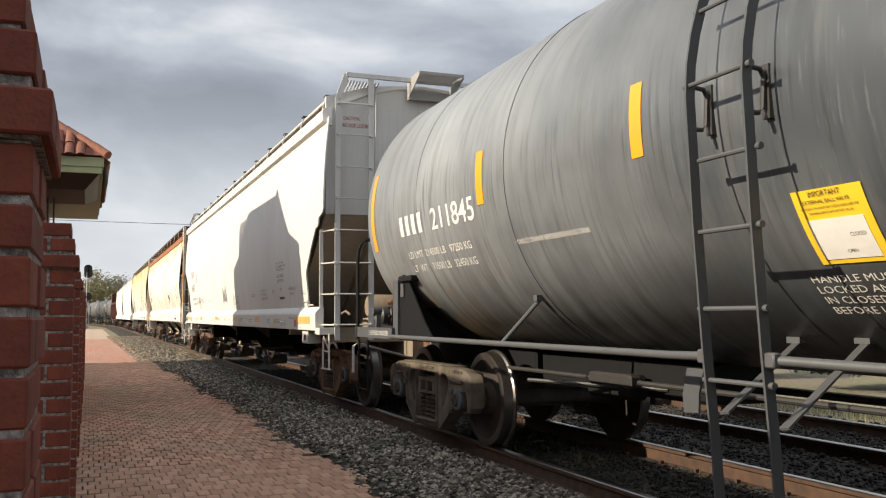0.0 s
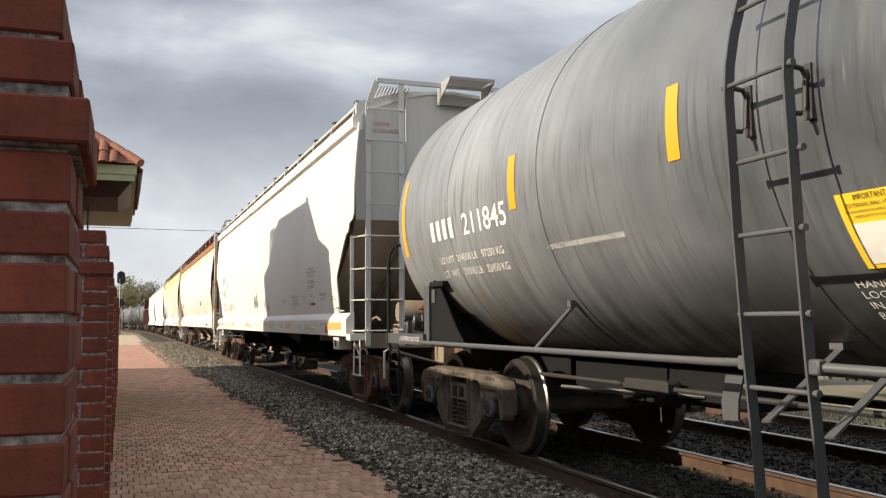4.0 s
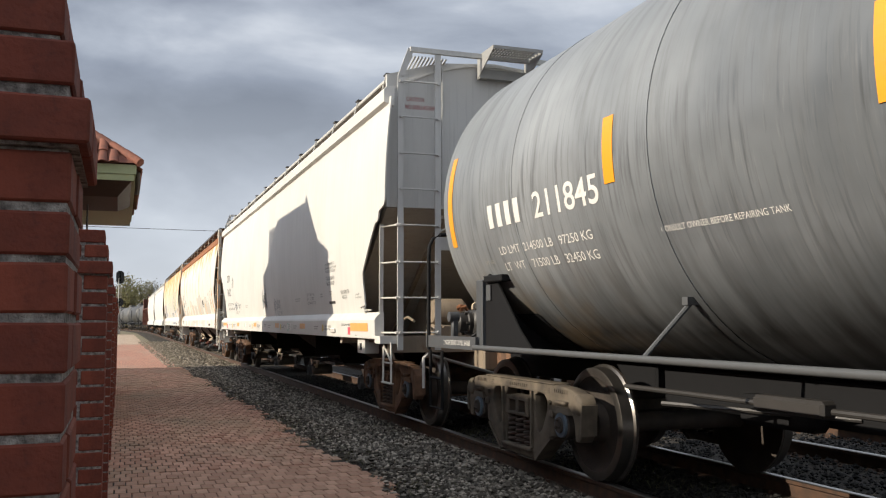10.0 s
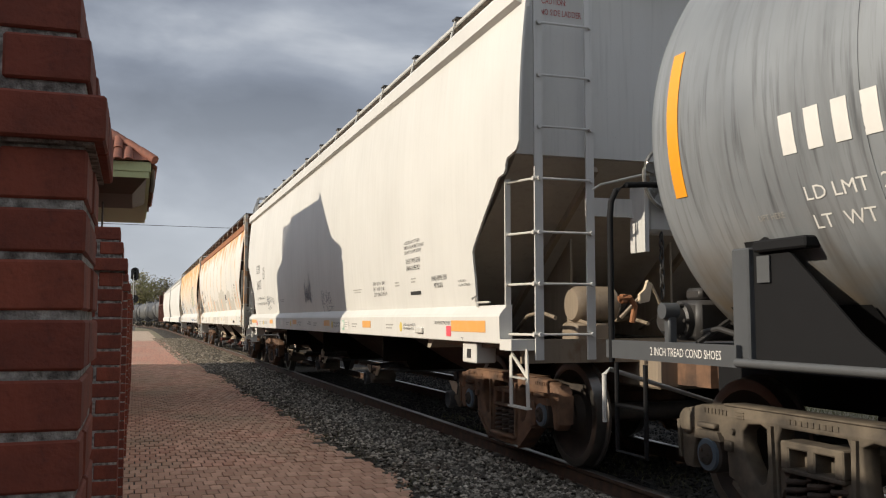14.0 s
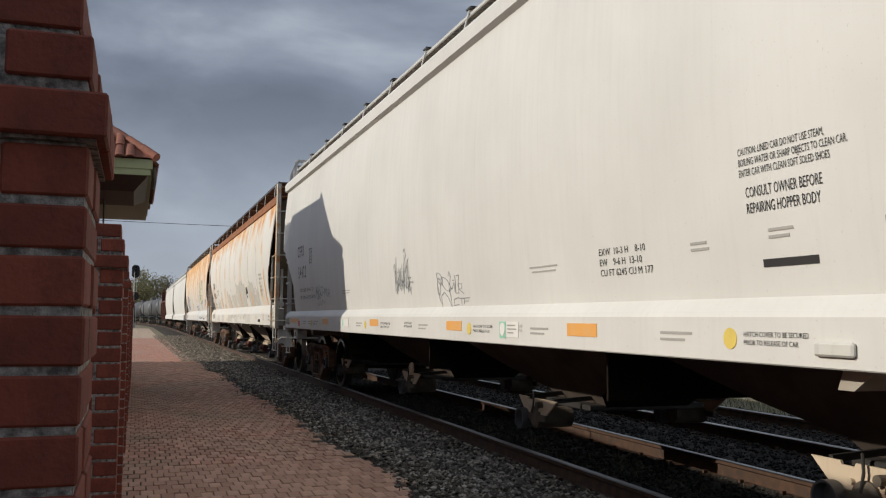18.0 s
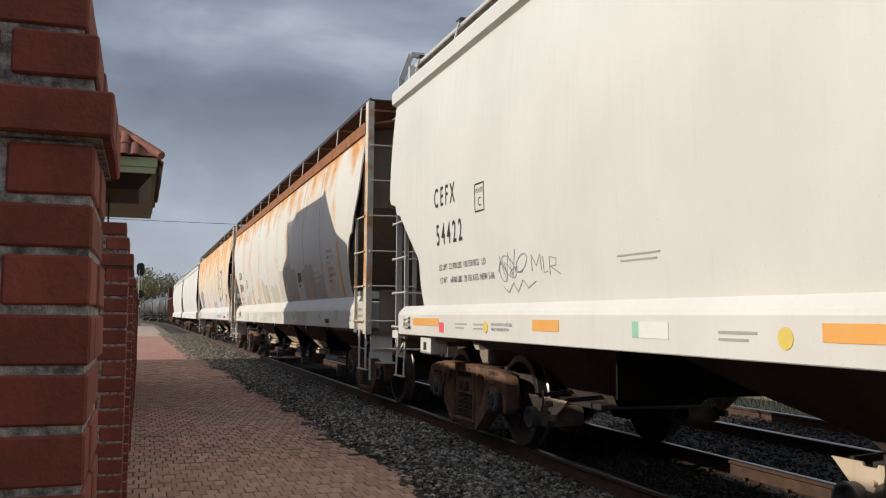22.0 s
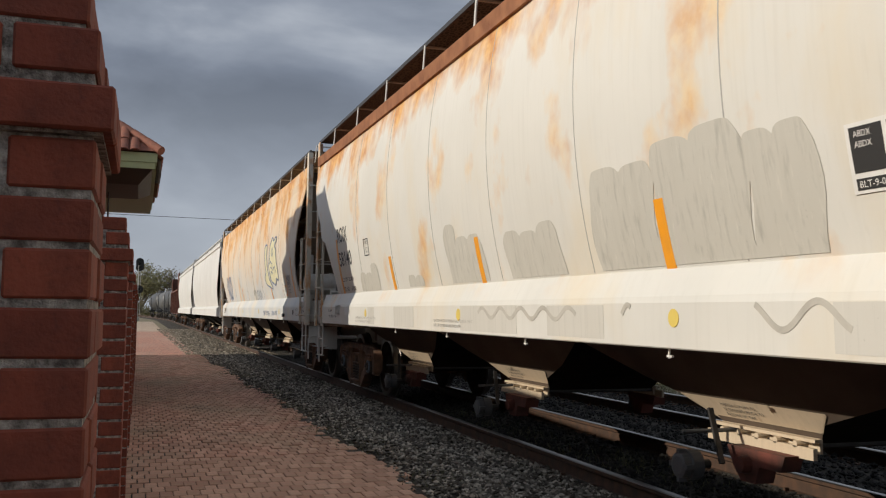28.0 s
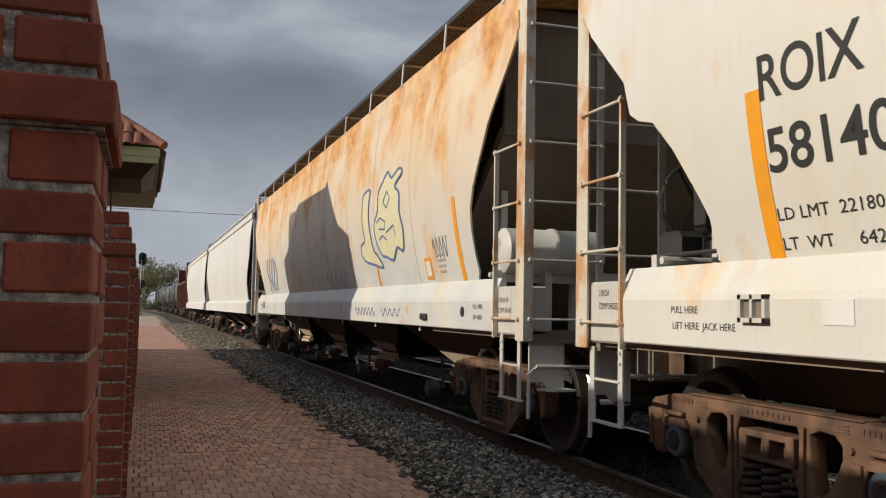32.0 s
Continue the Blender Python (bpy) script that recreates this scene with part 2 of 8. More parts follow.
def paver_material(name, per_island):
    m = Mat(name, 0.85)
    r = m.island() if per_island else m.rand()
    c = m.mix(r, (0.37, 0.180, 0.120), (0.58, 0.335, 0.235))
    c = m.mix(m.span(m.noise(30.0, 5), 0.48, 0.72, 0.0, 0.6), c, (0.20, 0.135, 0.10))
    c = m.mix(m.span(m.noise(0.7, 6, (1, 0.6, 1), 0.62), 0.42, 0.66, 0.0, 0.75), c, (0.33, 0.245, 0.165))
    c = m.mix(m.span(m.noise(1.9, 5, (0.6, 1.2, 1), 0.6, (4, 1, 0)), 0.56, 0.72, 0.0, 0.65), c, (0.14, 0.105, 0.075))
    m.colour(c).bump(m.noise(90.0, 4), 0.4, 0.004)
    return m.m


PAVER = paver_material("worn brick paver", False)
PAVER_FAR = paver_material("worn brick paving", True)

m = Mat("sandy soil", 0.95)
g = m.noise(0.35, 6)
c = m.mix(m.span(g, 0.42, 0.6), (0.17, 0.14, 0.10), (0.16, 0.15, 0.075))
c = m.mix(m.span(m.noise(9.0, 6), 0.45, 0.7, 0, 0.6), c, (0.30, 0.26, 0.19))
m.colour(c).bump(m.noise(12.0, 6), 0.6, 0.05)
SOIL = m.m
m = Mat("packed grit", 0.95)
c = m.mix(m.span(m.noise(25.0, 6), 0.4, 0.65), (0.020, 0.016, 0.012), (0.060, 0.049, 0.037))
c = m.mix(m.span(m.noise(1.2, 4), 0.5, 0.7, 0, 0.6), c, (0.06, 0.05, 0.04))
m.colour(c).bump(m.noise(30.0, 6), 0.9, 0.04)
GRIT = m.m
def stone_material(name, lo, hi, soil):
    m = Mat(name, 0.9)
    r = m.island()
    c = m.mix(m.math("POWER", r, 2.2), lo, hi)
    c = m.mix(m.span(m.noise(1.1, 4), 0.5, 0.75, 0, 0.6), c, soil)
    m.colour(c).bump(m.noise(120.0, 4), 0.4, 0.004)
    return m.m


STONE = stone_material("crushed grey stone", (0.050, 0.042, 0.033), (0.46, 0.41, 0.34), (0.085, 0.065, 0.045))
# darker copy of the stone, with the shade under and behind the train painted in
STONE_DARK = stone_material("shade-dark stone", (0.010, 0.009, 0.008), (0.050, 0.046, 0.040), (0.018, 0.015, 0.012))
STONE_PALE = stone_material("pale dusty stone", (0.11, 0.092, 0.070), (0.38, 0.33, 0.26), (0.16, 0.125, 0.085))
TIE = rusty("creosoted timber", (0.028, 0.021, 0.016), (0.065, 0.049, 0.036), 9.0, 0.9)
RAIL_SIDE = rusty("rail rust", (0.085, 0.042, 0.023), (0.040, 0.023, 0.015), 10.0)
m = Mat("polished rail head", 0.32, 1.0)
m.colour(m.mix(m.span(m.noise(6.0, 4, (1, 0.1, 1)), 0.4, 0.7), (0.46, 0.44, 0.41), (0.20, 0.17, 0.145)))
RAIL_HEAD = m.m
CLAY = brick_material("clay roof tile", (0.16, 0.055, 0.036), (0.27, 0.10, 0.062), (0.06, 0.038, 0.03))
GREEN = plain("pale green paint", (0.33, 0.37, 0.20), 0.55)
BROWN = plain("dark brown stained wood", (0.055, 0.038, 0.026), 0.6)
STUCCO = plain("brick wall paint", (0.20, 0.07, 0.045), 0.9)

def tank_paint():
    """Glossy grey paint with rain streaks round the shell, dusted pale towards one end, stained brown low down there."""
    m = Mat("grey tank paint", 0.3)
    y = m.axis(1)
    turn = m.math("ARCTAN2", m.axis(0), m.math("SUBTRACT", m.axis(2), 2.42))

    def streaks(scale, stretch, shift):
        co = m.node("ShaderNodeCombineXYZ")
        m.link(y, co.inputs[1])
        m.link(m.math("MULTIPLY", turn, stretch), co.inputs[2])
        co.inputs[0].default_value = shift
        n = m.node("ShaderNodeTexNoise", Scale=scale, Detail=6.0, Roughness=0.58)
        m.link(co.outputs[0], n.inputs["Vector"])
        return n.outputs["Fac"]
    run = streaks(7.0, 0.22, 0.0)
    dust = m.math("ADD", m.span(y, -0.6, 4.2, 0.0, 0.75), m.span(m.noise(0.8, 4), 0.35, 0.7, -0.2, 0.25))
    c = m.mix(dust, (0.062, 0.070, 0.079), (0.275, 0.292, 0.304))
    c = m.mix(m.span(run, 0.50, 0.78, 0.0, 0.5), c, (0.158, 0.166, 0.172))
    side = m.span(m.math("ABSOLUTE", m.math("SUBTRACT", m.math("ABSOLUTE", turn, 0.0), 1.75), 0.0), 0.55, 0.15, 0.25, 1.0)
    c = m.mix(m.math("MULTIPLY", side, m.span(streaks(24.0, 0.09, 3.0), 0.52, 0.68, 0.0, 0.6)), c, (0.036, 0.038, 0.040))
    c = m.mix(m.math("MULTIPLY", side, m.span(streaks(34.0, 0.16, 8.0), 0.58, 0.72, 0.0, 0.30)), c, (0.24, 0.245, 0.243))
    # shade on the shell's underside, put into the colour with a streaked edge
    belly_shade = m.math("ADD", m.span(m.math("ABSOLUTE", turn, 0.0), 2.02, 2.50, 0.0, 1.0), m.span(run, 0.3, 0.7, -0.22, 0.22))
    c = m.mix(m.math("MULTIPLY", belly_shade, 0.90), c, (0.014, 0.013, 0.012))
    low = m.math("MULTIPLY", m.span(m.axis(2), 1.9, 1.3, 0.0, 1.0), m.span(y, 3.2, 5.4, 0.0, 1.0))
    c = m.mix(m.math("MULTIPLY", low, m.span(m.noise(2.4, 5), 0.42, 0.62, 0.0, 0.7)), c, (0.15, 0.10, 0.05))
    m.colour(c).bump(m.noise(2.2, 3), 0.12, 0.02)
    m.b.inputs["Specular IOR Level"].default_value = 0.75
    m.roughness(m.span(run, 0.3, 0.8, 0.30, 0.50))
    return m.m


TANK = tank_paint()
TANK_TOP = painted("grey dome paint", (0.104, 0.108, 0.110), (0.180, 0.182, 0.180), None, 0.25, 0.50, 0.36)
TANK_DARK = plain("black car cement", (0.011, 0.011, 0.012), 0.7)
TANK_DARK.node_tree.nodes["Principled BSDF"].inputs["Specular IOR Level"].default_value = 0.15
CREAM = painted("cream hopper paint", (0.645, 0.63, 0.59), (0.49, 0.475, 0.44), None, 0.45, 0.08, 0.45)
GREYEND = painted("light grey paint", (0.54, 0.535, 0.515), (0.42, 0.41, 0.385), None, 0.35, 0.35, 0.5)
# pale chute sides in shade: the darkness is put into these two browns
CHUTE_BROWN = rusty("dusty hopper sheet darkened for shade", (0.085, 0.062, 0.048), (0.055, 0.038, 0.029), 3.0, 0.9)
CHUTE_TAN = rusty("brown hopper sheet darkened for shade", (0.12, 0.088, 0.064), (0.08, 0.055, 0.040), 2.0, 0.85)
RED_CAST = rusty("red primer and greasy dirt", (0.16, 0.045, 0.03), (0.045, 0.022, 0.016), 5.0, 0.8)
# near-black colour that carries the shade on sheets under the cars
CHUTE = rusty("shade-black hopper paint", (0.010, 0.008, 0.006), (0.020, 0.015, 0.011), 3.0, 0.9)
TAUPE = painted("brown dusty paint", (0.26, 0.205, 0.15), (0.13, 0.10, 0.072), (0.16, 0.075, 0.03), 0.4, 0.4, 0.6)


def rust_topped(name, top, dense, runs, spots, cool, bias, wash=0.0):
    """Old pale paint: rust thick under the eave, runs below it, loose blotches further down."""
    m = Mat(name, 0.5)
    z = m.axis(2)
    base = m.mix(m.span(m.noise(0.7, 3), 0.4, 0.7, 0, 0.4), (0.68, 0.655, 0.595), (0.56, 0.535, 0.475))
    base = m.mix(m.span(m.noise(5.0, 5, (1, 3, 0.16)), 0.52, 0.8, 0, 0.18), base, (0.45, 0.42, 0.36))
    base = m.mix(m.span(m.noise(24.0, 6, (1, 1, 0.05)), 0.56, 0.74, 0, 0.10), base, (0.38, 0.35, 0.30))
    base = m.mix(m.math("MULTIPLY", m.span(z, 2.9, 1.9), m.span(m.noise(0.9, 4), 0.35, 0.6, 0, cool)), base, (0.50, 0.53, 0.55))
    stain = m.span(m.noise(0.9, 5, (1, 1, 0.5), 0.6, (7, 4, 2)), 0.52, 0.70, 0.0, 0.38)
    base = m.mix(stain, base, (0.66, 0.53, 0.33))
    if wash:
        veil = m.math("MULTIPLY", m.span(z, 1.75, 3.35, 0.0, wash), m.span(m.noise(0.8, 5, (1, 1, 0.6), 0.55, (2, 6, 1)), 0.30, 0.60, 0.35, 1.0))
        base = m.mix(veil, base, m.mix(m.span(m.noise(2.6, 6, (1, 1, 0.5)), 0.35, 0.65), (0.68, 0.41, 0.185), (0.72, 0.52, 0.29)))
    rust = m.mix(m.span(m.noise(7.0, 6), 0.36, 0.66), (0.47, 0.175, 0.040), (0.70, 0.40, 0.135))
    band = m.math("ADD", m.noise(1.5, 5, (1, 1, 0.72), 0.52, (3, 1, 0)), m.span(z, top - dense, top, -0.18 + bias, 0.16 + bias))
    f = m.span(band, 0.52, 0.74, 0.0, 0.92)
    run = m.math("ADD", m.noise(1.7, 5, (1, 1, 0.42), 0.55, (1, 8, 0)), m.span(z, top - runs, top, -0.22, 0.10))
    f = m.math("MAXIMUM", f, m.span(run, 0.57, 0.76, 0.0, 0.60))
    blot = m.span(m.noise(1.35, 5, (1, 1, 0.75), 0.55, (5, 2, 9)), 0.62 - spots, 0.76 - spots, 0.0, 0.75)
    blot = m.math("MULTIPLY", blot, m.math("MAXIMUM", m.span(z, 1.40, 1.70), m.span(m.math("ABSOLUTE", m.axis(1), 0.0), 6.4, 7.4)))
    c = m.mix(f, base, rust)
    c = m.mix(blot, c, m.mix(m.span(m.noise(6.0, 5), 0.4, 0.62), (0.62, 0.31, 0.09), (0.76, 0.50, 0.21)))
    m.colour(c).bump(m.noise(2.0, 4), 0.15, 0.02)
    m.roughness(m.span(f, 0.0, 1.0, 0.45, 0.85))
    return m.m


ROAN = rust_topped("rust streaked pale paint", 3.95, 0.85, 1.8, 0.05, 0.15, 0.05)
ROAN_HEAVY = rust_topped("heavily rusted pale paint", 4.6, 2.0, 2.4, 0.05, 0.75, 0.10, 0.85)
PRIMER = painted("grey overpaint", (0.52, 0.495, 0.435), (0.44, 0.415, 0.36), None, 0.5, 0.6, 0.6)
RUST_BEAM = rusty("rusted eave steel", (0.20, 0.075, 0.030), (0.33, 0.14, 0.06), 4.0)
IRON_BROWN = rusty("brown truck casting", (0.185, 0.098, 0.055), (0.060, 0.034, 0.022), 5.0)
IRON_DUST = rusty("dusty truck casting", (0.135, 0.108, 0.078), (0.045, 0.036, 0.028), 5.0)
IRON_SPRING = rusty("dark spring rust", (0.060, 0.036, 0.025), (0.026, 0.019, 0.015), 6.0)
STEEL_DARK = plain("dark oily steel", (0.035, 0.032, 0.030), 0.5, 0.0, 0.5)
STEEL_GREY = plain("grey painted steel", (0.080, 0.083, 0.086), 0.5)
STEEL_PALE = painted("pale painted steel", (0.58, 0.565, 0.52), (0.36, 0.33, 0.28), (0.24, 0.11, 0.05), 0.3, 0.3, 0.5)
TREAD = plain("worn wheel tread", (0.20, 0.185, 0.17), 0.32, 0.9, 0.4)
WHEEL = rusty("wheel plate rust", (0.055, 0.041, 0.032), (0.028, 0.023, 0.019), 7.0)
BLUE = plain("blue bearing seal", (0.075, 0.105, 0.135), 0.5)
m = Mat("orange reflector film", 0.35)
m.colour(m.mix(m.span(m.noise(7.0, 5), 0.5, 0.75, 0, 0.35), (0.82, 0.33, 0.025), (0.55, 0.28, 0.07)))
ORANGE = m.m
m = Mat("faded orange reflector film", 0.4)
m.colour(m.mix(m.span(m.noise(7.0, 5), 0.45, 0.75, 0, 0.5), (0.74, 0.36, 0.10), (0.66, 0.45, 0.22)))
ORANGE_PALE = m.m
YELLOW = plain("yellow decal film", (0.82, 0.53, 0.04), 0.4, 0.0, 0.1)
YELLOW_OLD = plain("faded yellow decal film", (0.66, 0.50, 0.12), 0.5, 0.0, 0.3)
WHITE = plain("white decal paint", (0.72, 0.70, 0.66), 0.5, 0.0, 0.2)
BLACK = plain("black stencil paint", (0.030, 0.029, 0.028), 0.55, 0.0, 0.1)
RED = plain("red stencil paint", (0.36, 0.035, 0.03), 0.55, 0.0, 0.2)
PINK = plain("red decal film", (0.78, 0.10, 0.13), 0.5)
FAINT = plain("faded stencil paint", (0.36, 0.345, 0.315), 0.6)
MINT = plain("green decal film", (0.30, 0.55, 0.42), 0.5)
SPRAY = plain("grey spray paint", (0.21, 0.22, 0.24), 0.6)
SPRAY_FAINT = plain("faded grey-brown spray paint", (0.47, 0.44, 0.385), 0.6, 0.0, 0.5)
SPRAY_BLUE = plain("blue spray paint", (0.10, 0.16, 0.30), 0.6)
SPRAY_YELLOW = plain("pale yellow spray paint", (0.66, 0.61, 0.40), 0.6, 0.0, 0.2)
OXIDE = rusty("red oxide car paint", (0.17, 0.065, 0.042), (0.085, 0.038, 0.028), 2.0)
SOOT = plain("sooty black tank paint", (0.05, 0.05, 0.052), 0.5)
SILVER = painted("pale tank paint", (0.10, 0.10, 0.10), (0.055, 0.053, 0.050), None, 0.3, 0.4, 0.5)
DULL_MESH = plain("dull galvanised mesh", (0.30, 0.295, 0.28), 0.5)
GRATE = plain("galvanised grating", (0.50, 0.49, 0.46), 0.5, 0.0)
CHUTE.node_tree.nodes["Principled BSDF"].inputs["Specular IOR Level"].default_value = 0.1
SLOPE = painted("grey brown slope paint", (0.40, 0.355, 0.295), (0.24, 0.205, 0.165), None, 0.5, 0.3, 0.6)
PATCH = painted("faded overpaint", (0.565, 0.54, 0.485), (0.50, 0.475, 0.42), None, 0.5, 0.3, 0.55)
LENS = plain("black signal paint", (0.012, 0.012, 0.012), 0.5)
CONCRETE = plain("pale concrete", (0.42, 0.40, 0.36), 0.9, 0.0, 0.5)
BARK = rusty("grey bark", (0.10, 0.085, 0.065), (0.055, 0.045, 0.035), 8.0)


def leaf_material(name, a, b):
    m = Mat(name, 0.6)
    m.colour(m.mix(m.island(), a, b))
    return m.m


LEAF = leaf_material("spring leaves", (0.11, 0.11, 0.035), (0.21, 0.18, 0.07))
LEAF_DRY = leaf_material("dull leaves", (0.10, 0.085, 0.045), (0.16, 0.125, 0.07))
WEED = leaf_material("weed blades", (0.06, 0.07, 0.025), (0.17, 0.155, 0.07))


# ---------------------------------------------------------------- mesh helpers
class Mesh:
    """Vertices and faces gathered in lists, with one material slot a face."""

    def __init__(self):
        self.v, self.f, self.s = [], [], []

    def add(self, verts, faces, slot=0):
        k = len(self.v)
        self.v += [tuple(p) for p in verts]
        self.f += [tuple(i + k for i in f) for f in faces]
        self.s += [slot] * len(faces)
        return self

    def box(self, x0, x1, y0, y1, z0, z1, slot=0, ch=0.0):
        """A block; ch chamfers its upright and level edges alike."""
        if ch <= 0:
            p = [(x, y, z) for z in (z0, z1) for y in (y0, y1) for x in (x0, x1)]
            return self.add(p, [(0, 2, 3, 1), (4, 5, 7, 6), (0, 1, 5, 4), (2, 6, 7, 3), (0, 4, 6, 2), (1, 3, 7, 5)], slot)
        p, idx = [], {}
        for a, x in enumerate((x0, x1)):
            for b, y in enumerate((y0, y1)):
                for c, z in enumerate((z0, z1)):
                    sx, sy, sz = (ch, -ch)[a], (ch, -ch)[b], (ch, -ch)[c]
                    for k, q in enumerate(((x, y + sy, z + sz), (x + sx, y, z + sz), (x + sx, y + sy, z))):
                        idx[a, b, c, k] = len(p)
                        p.append(q)
        f = []
        for a in (0, 1):
            q = [idx[a, b, c, 0] for b, c in ((0, 0), (0, 1), (1, 1), (1, 0))]
            f.append(q if a == 0 else q[::-1])
            q = [idx[b, a, c, 1] for b, c in ((0, 0), (1, 0), (1, 1), (0, 1))]
            f.append(q if a == 0 else q[::-1])
            q = [idx[b, c, a, 2] for b, c in ((0, 0), (0, 1), (1, 1), (1, 0))]
            f.append(q if a == 0 else q[::-1])
        for a in (0, 1):
            for b in (0, 1):
                flip = a ^ b
                for q in ([idx[a, b, 0, 0], idx[a, b, 1, 0], idx[a, b, 1, 1], idx[a, b, 0, 1]],
                          [idx[b, 0, a, 2], idx[b, 1, a, 2], idx[b, 1, a, 0], idx[b, 0, a, 0]],
                          [idx[0, a, b, 1], idx[1, a, b, 1], idx[1, a, b, 2], idx[0, a, b, 2]]):
                    f.append(q[::-1] if flip else q)
                for c in (0, 1):
                    f.append([idx[a, b, c, k] for k in ((0, 1, 2) if a ^ b ^ c else (0, 2, 1))])
        return self.add(p, f, slot)

    def tube(self, points, r, n=8, slot=0, caps=True):
        """A round bar along a line of points."""
        pts = [Vector(p) for p in points]
        k0 = len(self.v)
        up = None
        for i, p in enumerate(pts):
            d = (pts[min(i + 1, len(pts) - 1)] - pts[max(i - 1, 0)]).normalized()
            if up is None or abs(up.dot(d)) > 0.95:
                up = Vector((0, 0, 1)) if abs(d.z) < 0.9 else Vector((1, 0, 0))
            side = d.cross(up).normalized()
            top = side.cross(d)
            self.v += [tuple(p + (side * math.cos(a) + top * math.sin(a)) * r) for a in (2 * math.pi * j / n for j in range(n))]
        for i in range(len(pts) - 1):
            for j in range(n):
                a, b = k0 + i * n + j, k0 + i * n + (j + 1) % n
                self.f.append((a, b, b + n, a + n))
                self.s.append(slot)
        if caps:
            self.f += [tuple(k0 + j for j in range(n))[::-1], tuple(k0 + (len(pts) - 1) * n + j for j in range(n))]
            self.s += [slot, slot]
        return self

    def bar(self, a, b, w, h, slot=0, side=(1, 0, 0)):
        """A flat bar from a to b: w along side, h across."""
        a, b = Vector(a), Vector(b)
        d = (b - a).normalized()
        s = Vector(side)
        s = (s - d * s.dot(d)).normalized()
        t = d.cross(s)
        p = [q + s * (i * w / 2) + t * (j * h / 2) for q in (a, b) for i, j in ((-1, -1), (1, -1), (1, 1), (-1, 1))]
        return self.add(p, [(0, 1, 2, 3), (7, 6, 5, 4), (0, 4, 5, 1), (1, 5, 6, 2), (2, 6, 7, 3), (3, 7, 4, 0)], slot)

    def lathe(self, profile, axis="x", at=(0, 0, 0), n=40, slot=0, slots=None):
        """Turn (along, radius) pairs about an axis through at."""
        k0 = len(self.v)
        for along, r in profile:
            for j in range(n):
                a = 2 * math.pi * j / n
                c, s = r * math.cos(a), r * math.sin(a)
                q = {"x": (along, c, s), "y": (c, along, s), "z": (c, s, along)}[axis]
                self.v.append((at[0] + q[0], at[1] + q[1], at[2] + q[2]))
        for i in range(len(profile) - 1):
            for j in range(n):
                a, b = k0 + i * n + j, k0 + i * n + (j + 1) % n
                self.f.append((a, b, b + n, a + n))
                self.s.append(slots[i] if slots else slot)
        return self

    def prism(self, outline, x0, x1, axis="x", slot=0):
        """A flat outline given a thickness from x0 to x1."""
        def place(x, u, w):
            return {"x": (x, u, w), "y": (u, x, w), "z": (u, w, x)}[axis]
        n = len(outline)
        p = [place(x, u, w) for x in (x0, x1) for u, w in outline]
        f = [tuple(range(n))[::-1], tuple(range(n, 2 * n))] + [(i, (i + 1) % n, (i + 1) % n + n, i + n) for i in range(n)]
        return self.add(p, f, slot)

    def sheet(self, grid, thick=(0, 0, 0), slot=0):
        """A sheet over rows of points, with a second skin shifted by thick and closed rims."""
        h, w = len(grid), len(grid[0])
        flat = [tuple(p) for row in grid for p in row]
        back = [tuple(Vector(p) + Vector(thick)) for p in flat]
        f = []
        for i in range(h - 1):
            for j in range(w - 1):
                a = i * w + j
                f.append((a, a + 1, a + w + 1, a + w))
                f.append(tuple(q + h * w for q in (a + w, a + w + 1, a + 1, a)))
        rim = [j for j in range(w)] + [i * w + w - 1 for i in range(1, h)] + [(h - 1) * w + j for j in range(w - 2, -1, -1)] + [i * w for i in range(h - 2, 0, -1)]
        for a, b in zip(rim, rim[1:] + rim[:1]):
            f.append((b, a, a + h * w, b + h * w))
        return self.add(flat + back, f, slot)

    def data(self, name, *mats, smooth=False, angle=40):
        me = bpy.data.meshes.new(name)
        me.from_pydata(self.v, [], self.f)
        for m in mats:
            me.materials.append(m)
        if len(mats) > 1:
            me.polygons.foreach_set("material_index", self.s)
        bm = bmesh.new()
        bm.from_mesh(me)
        bmesh.ops.recalc_face_normals(bm, faces=bm.faces)
        if smooth:
            for f in bm.faces:
                f.smooth = True
            for ed in bm.edges:
                if len(ed.link_faces) != 2 or ed.calc_face_angle(0) > radians(angle):
                    ed.smooth = False
        bm.to_mesh(me)
        bm.free()
        me.update()
        return me


def part(name, mesh, mats, parent, label="", smooth=False, m=None):
    """One mesh object under a thing or under a part."""
    mats = mats if isinstance(mats, tuple) else (mats,)
    ob = new(name, mesh if isinstance(mesh, bpy.types.Mesh) else mesh.data(name, *mats, smooth=smooth))
    ob.parent = parent
    if m is not None:
        ob.matrix_basis = m
    return tagged(ob, label)


def thing(name, m, label, category, group="", kind=""):
    ob = new(name)
    ob.empty_display_size = 0.3
    ob.matrix_basis = m
    return tagged(ob, label, category, group, kind)


def solid(name, mesh, mats, label, category="", kind="", group="", smooth=False):
    mats = mats if isinstance(mats, tuple) else (mats,)
    return tagged(new(name, mesh.data(name, *mats, smooth=smooth)), label, category, group, kind)


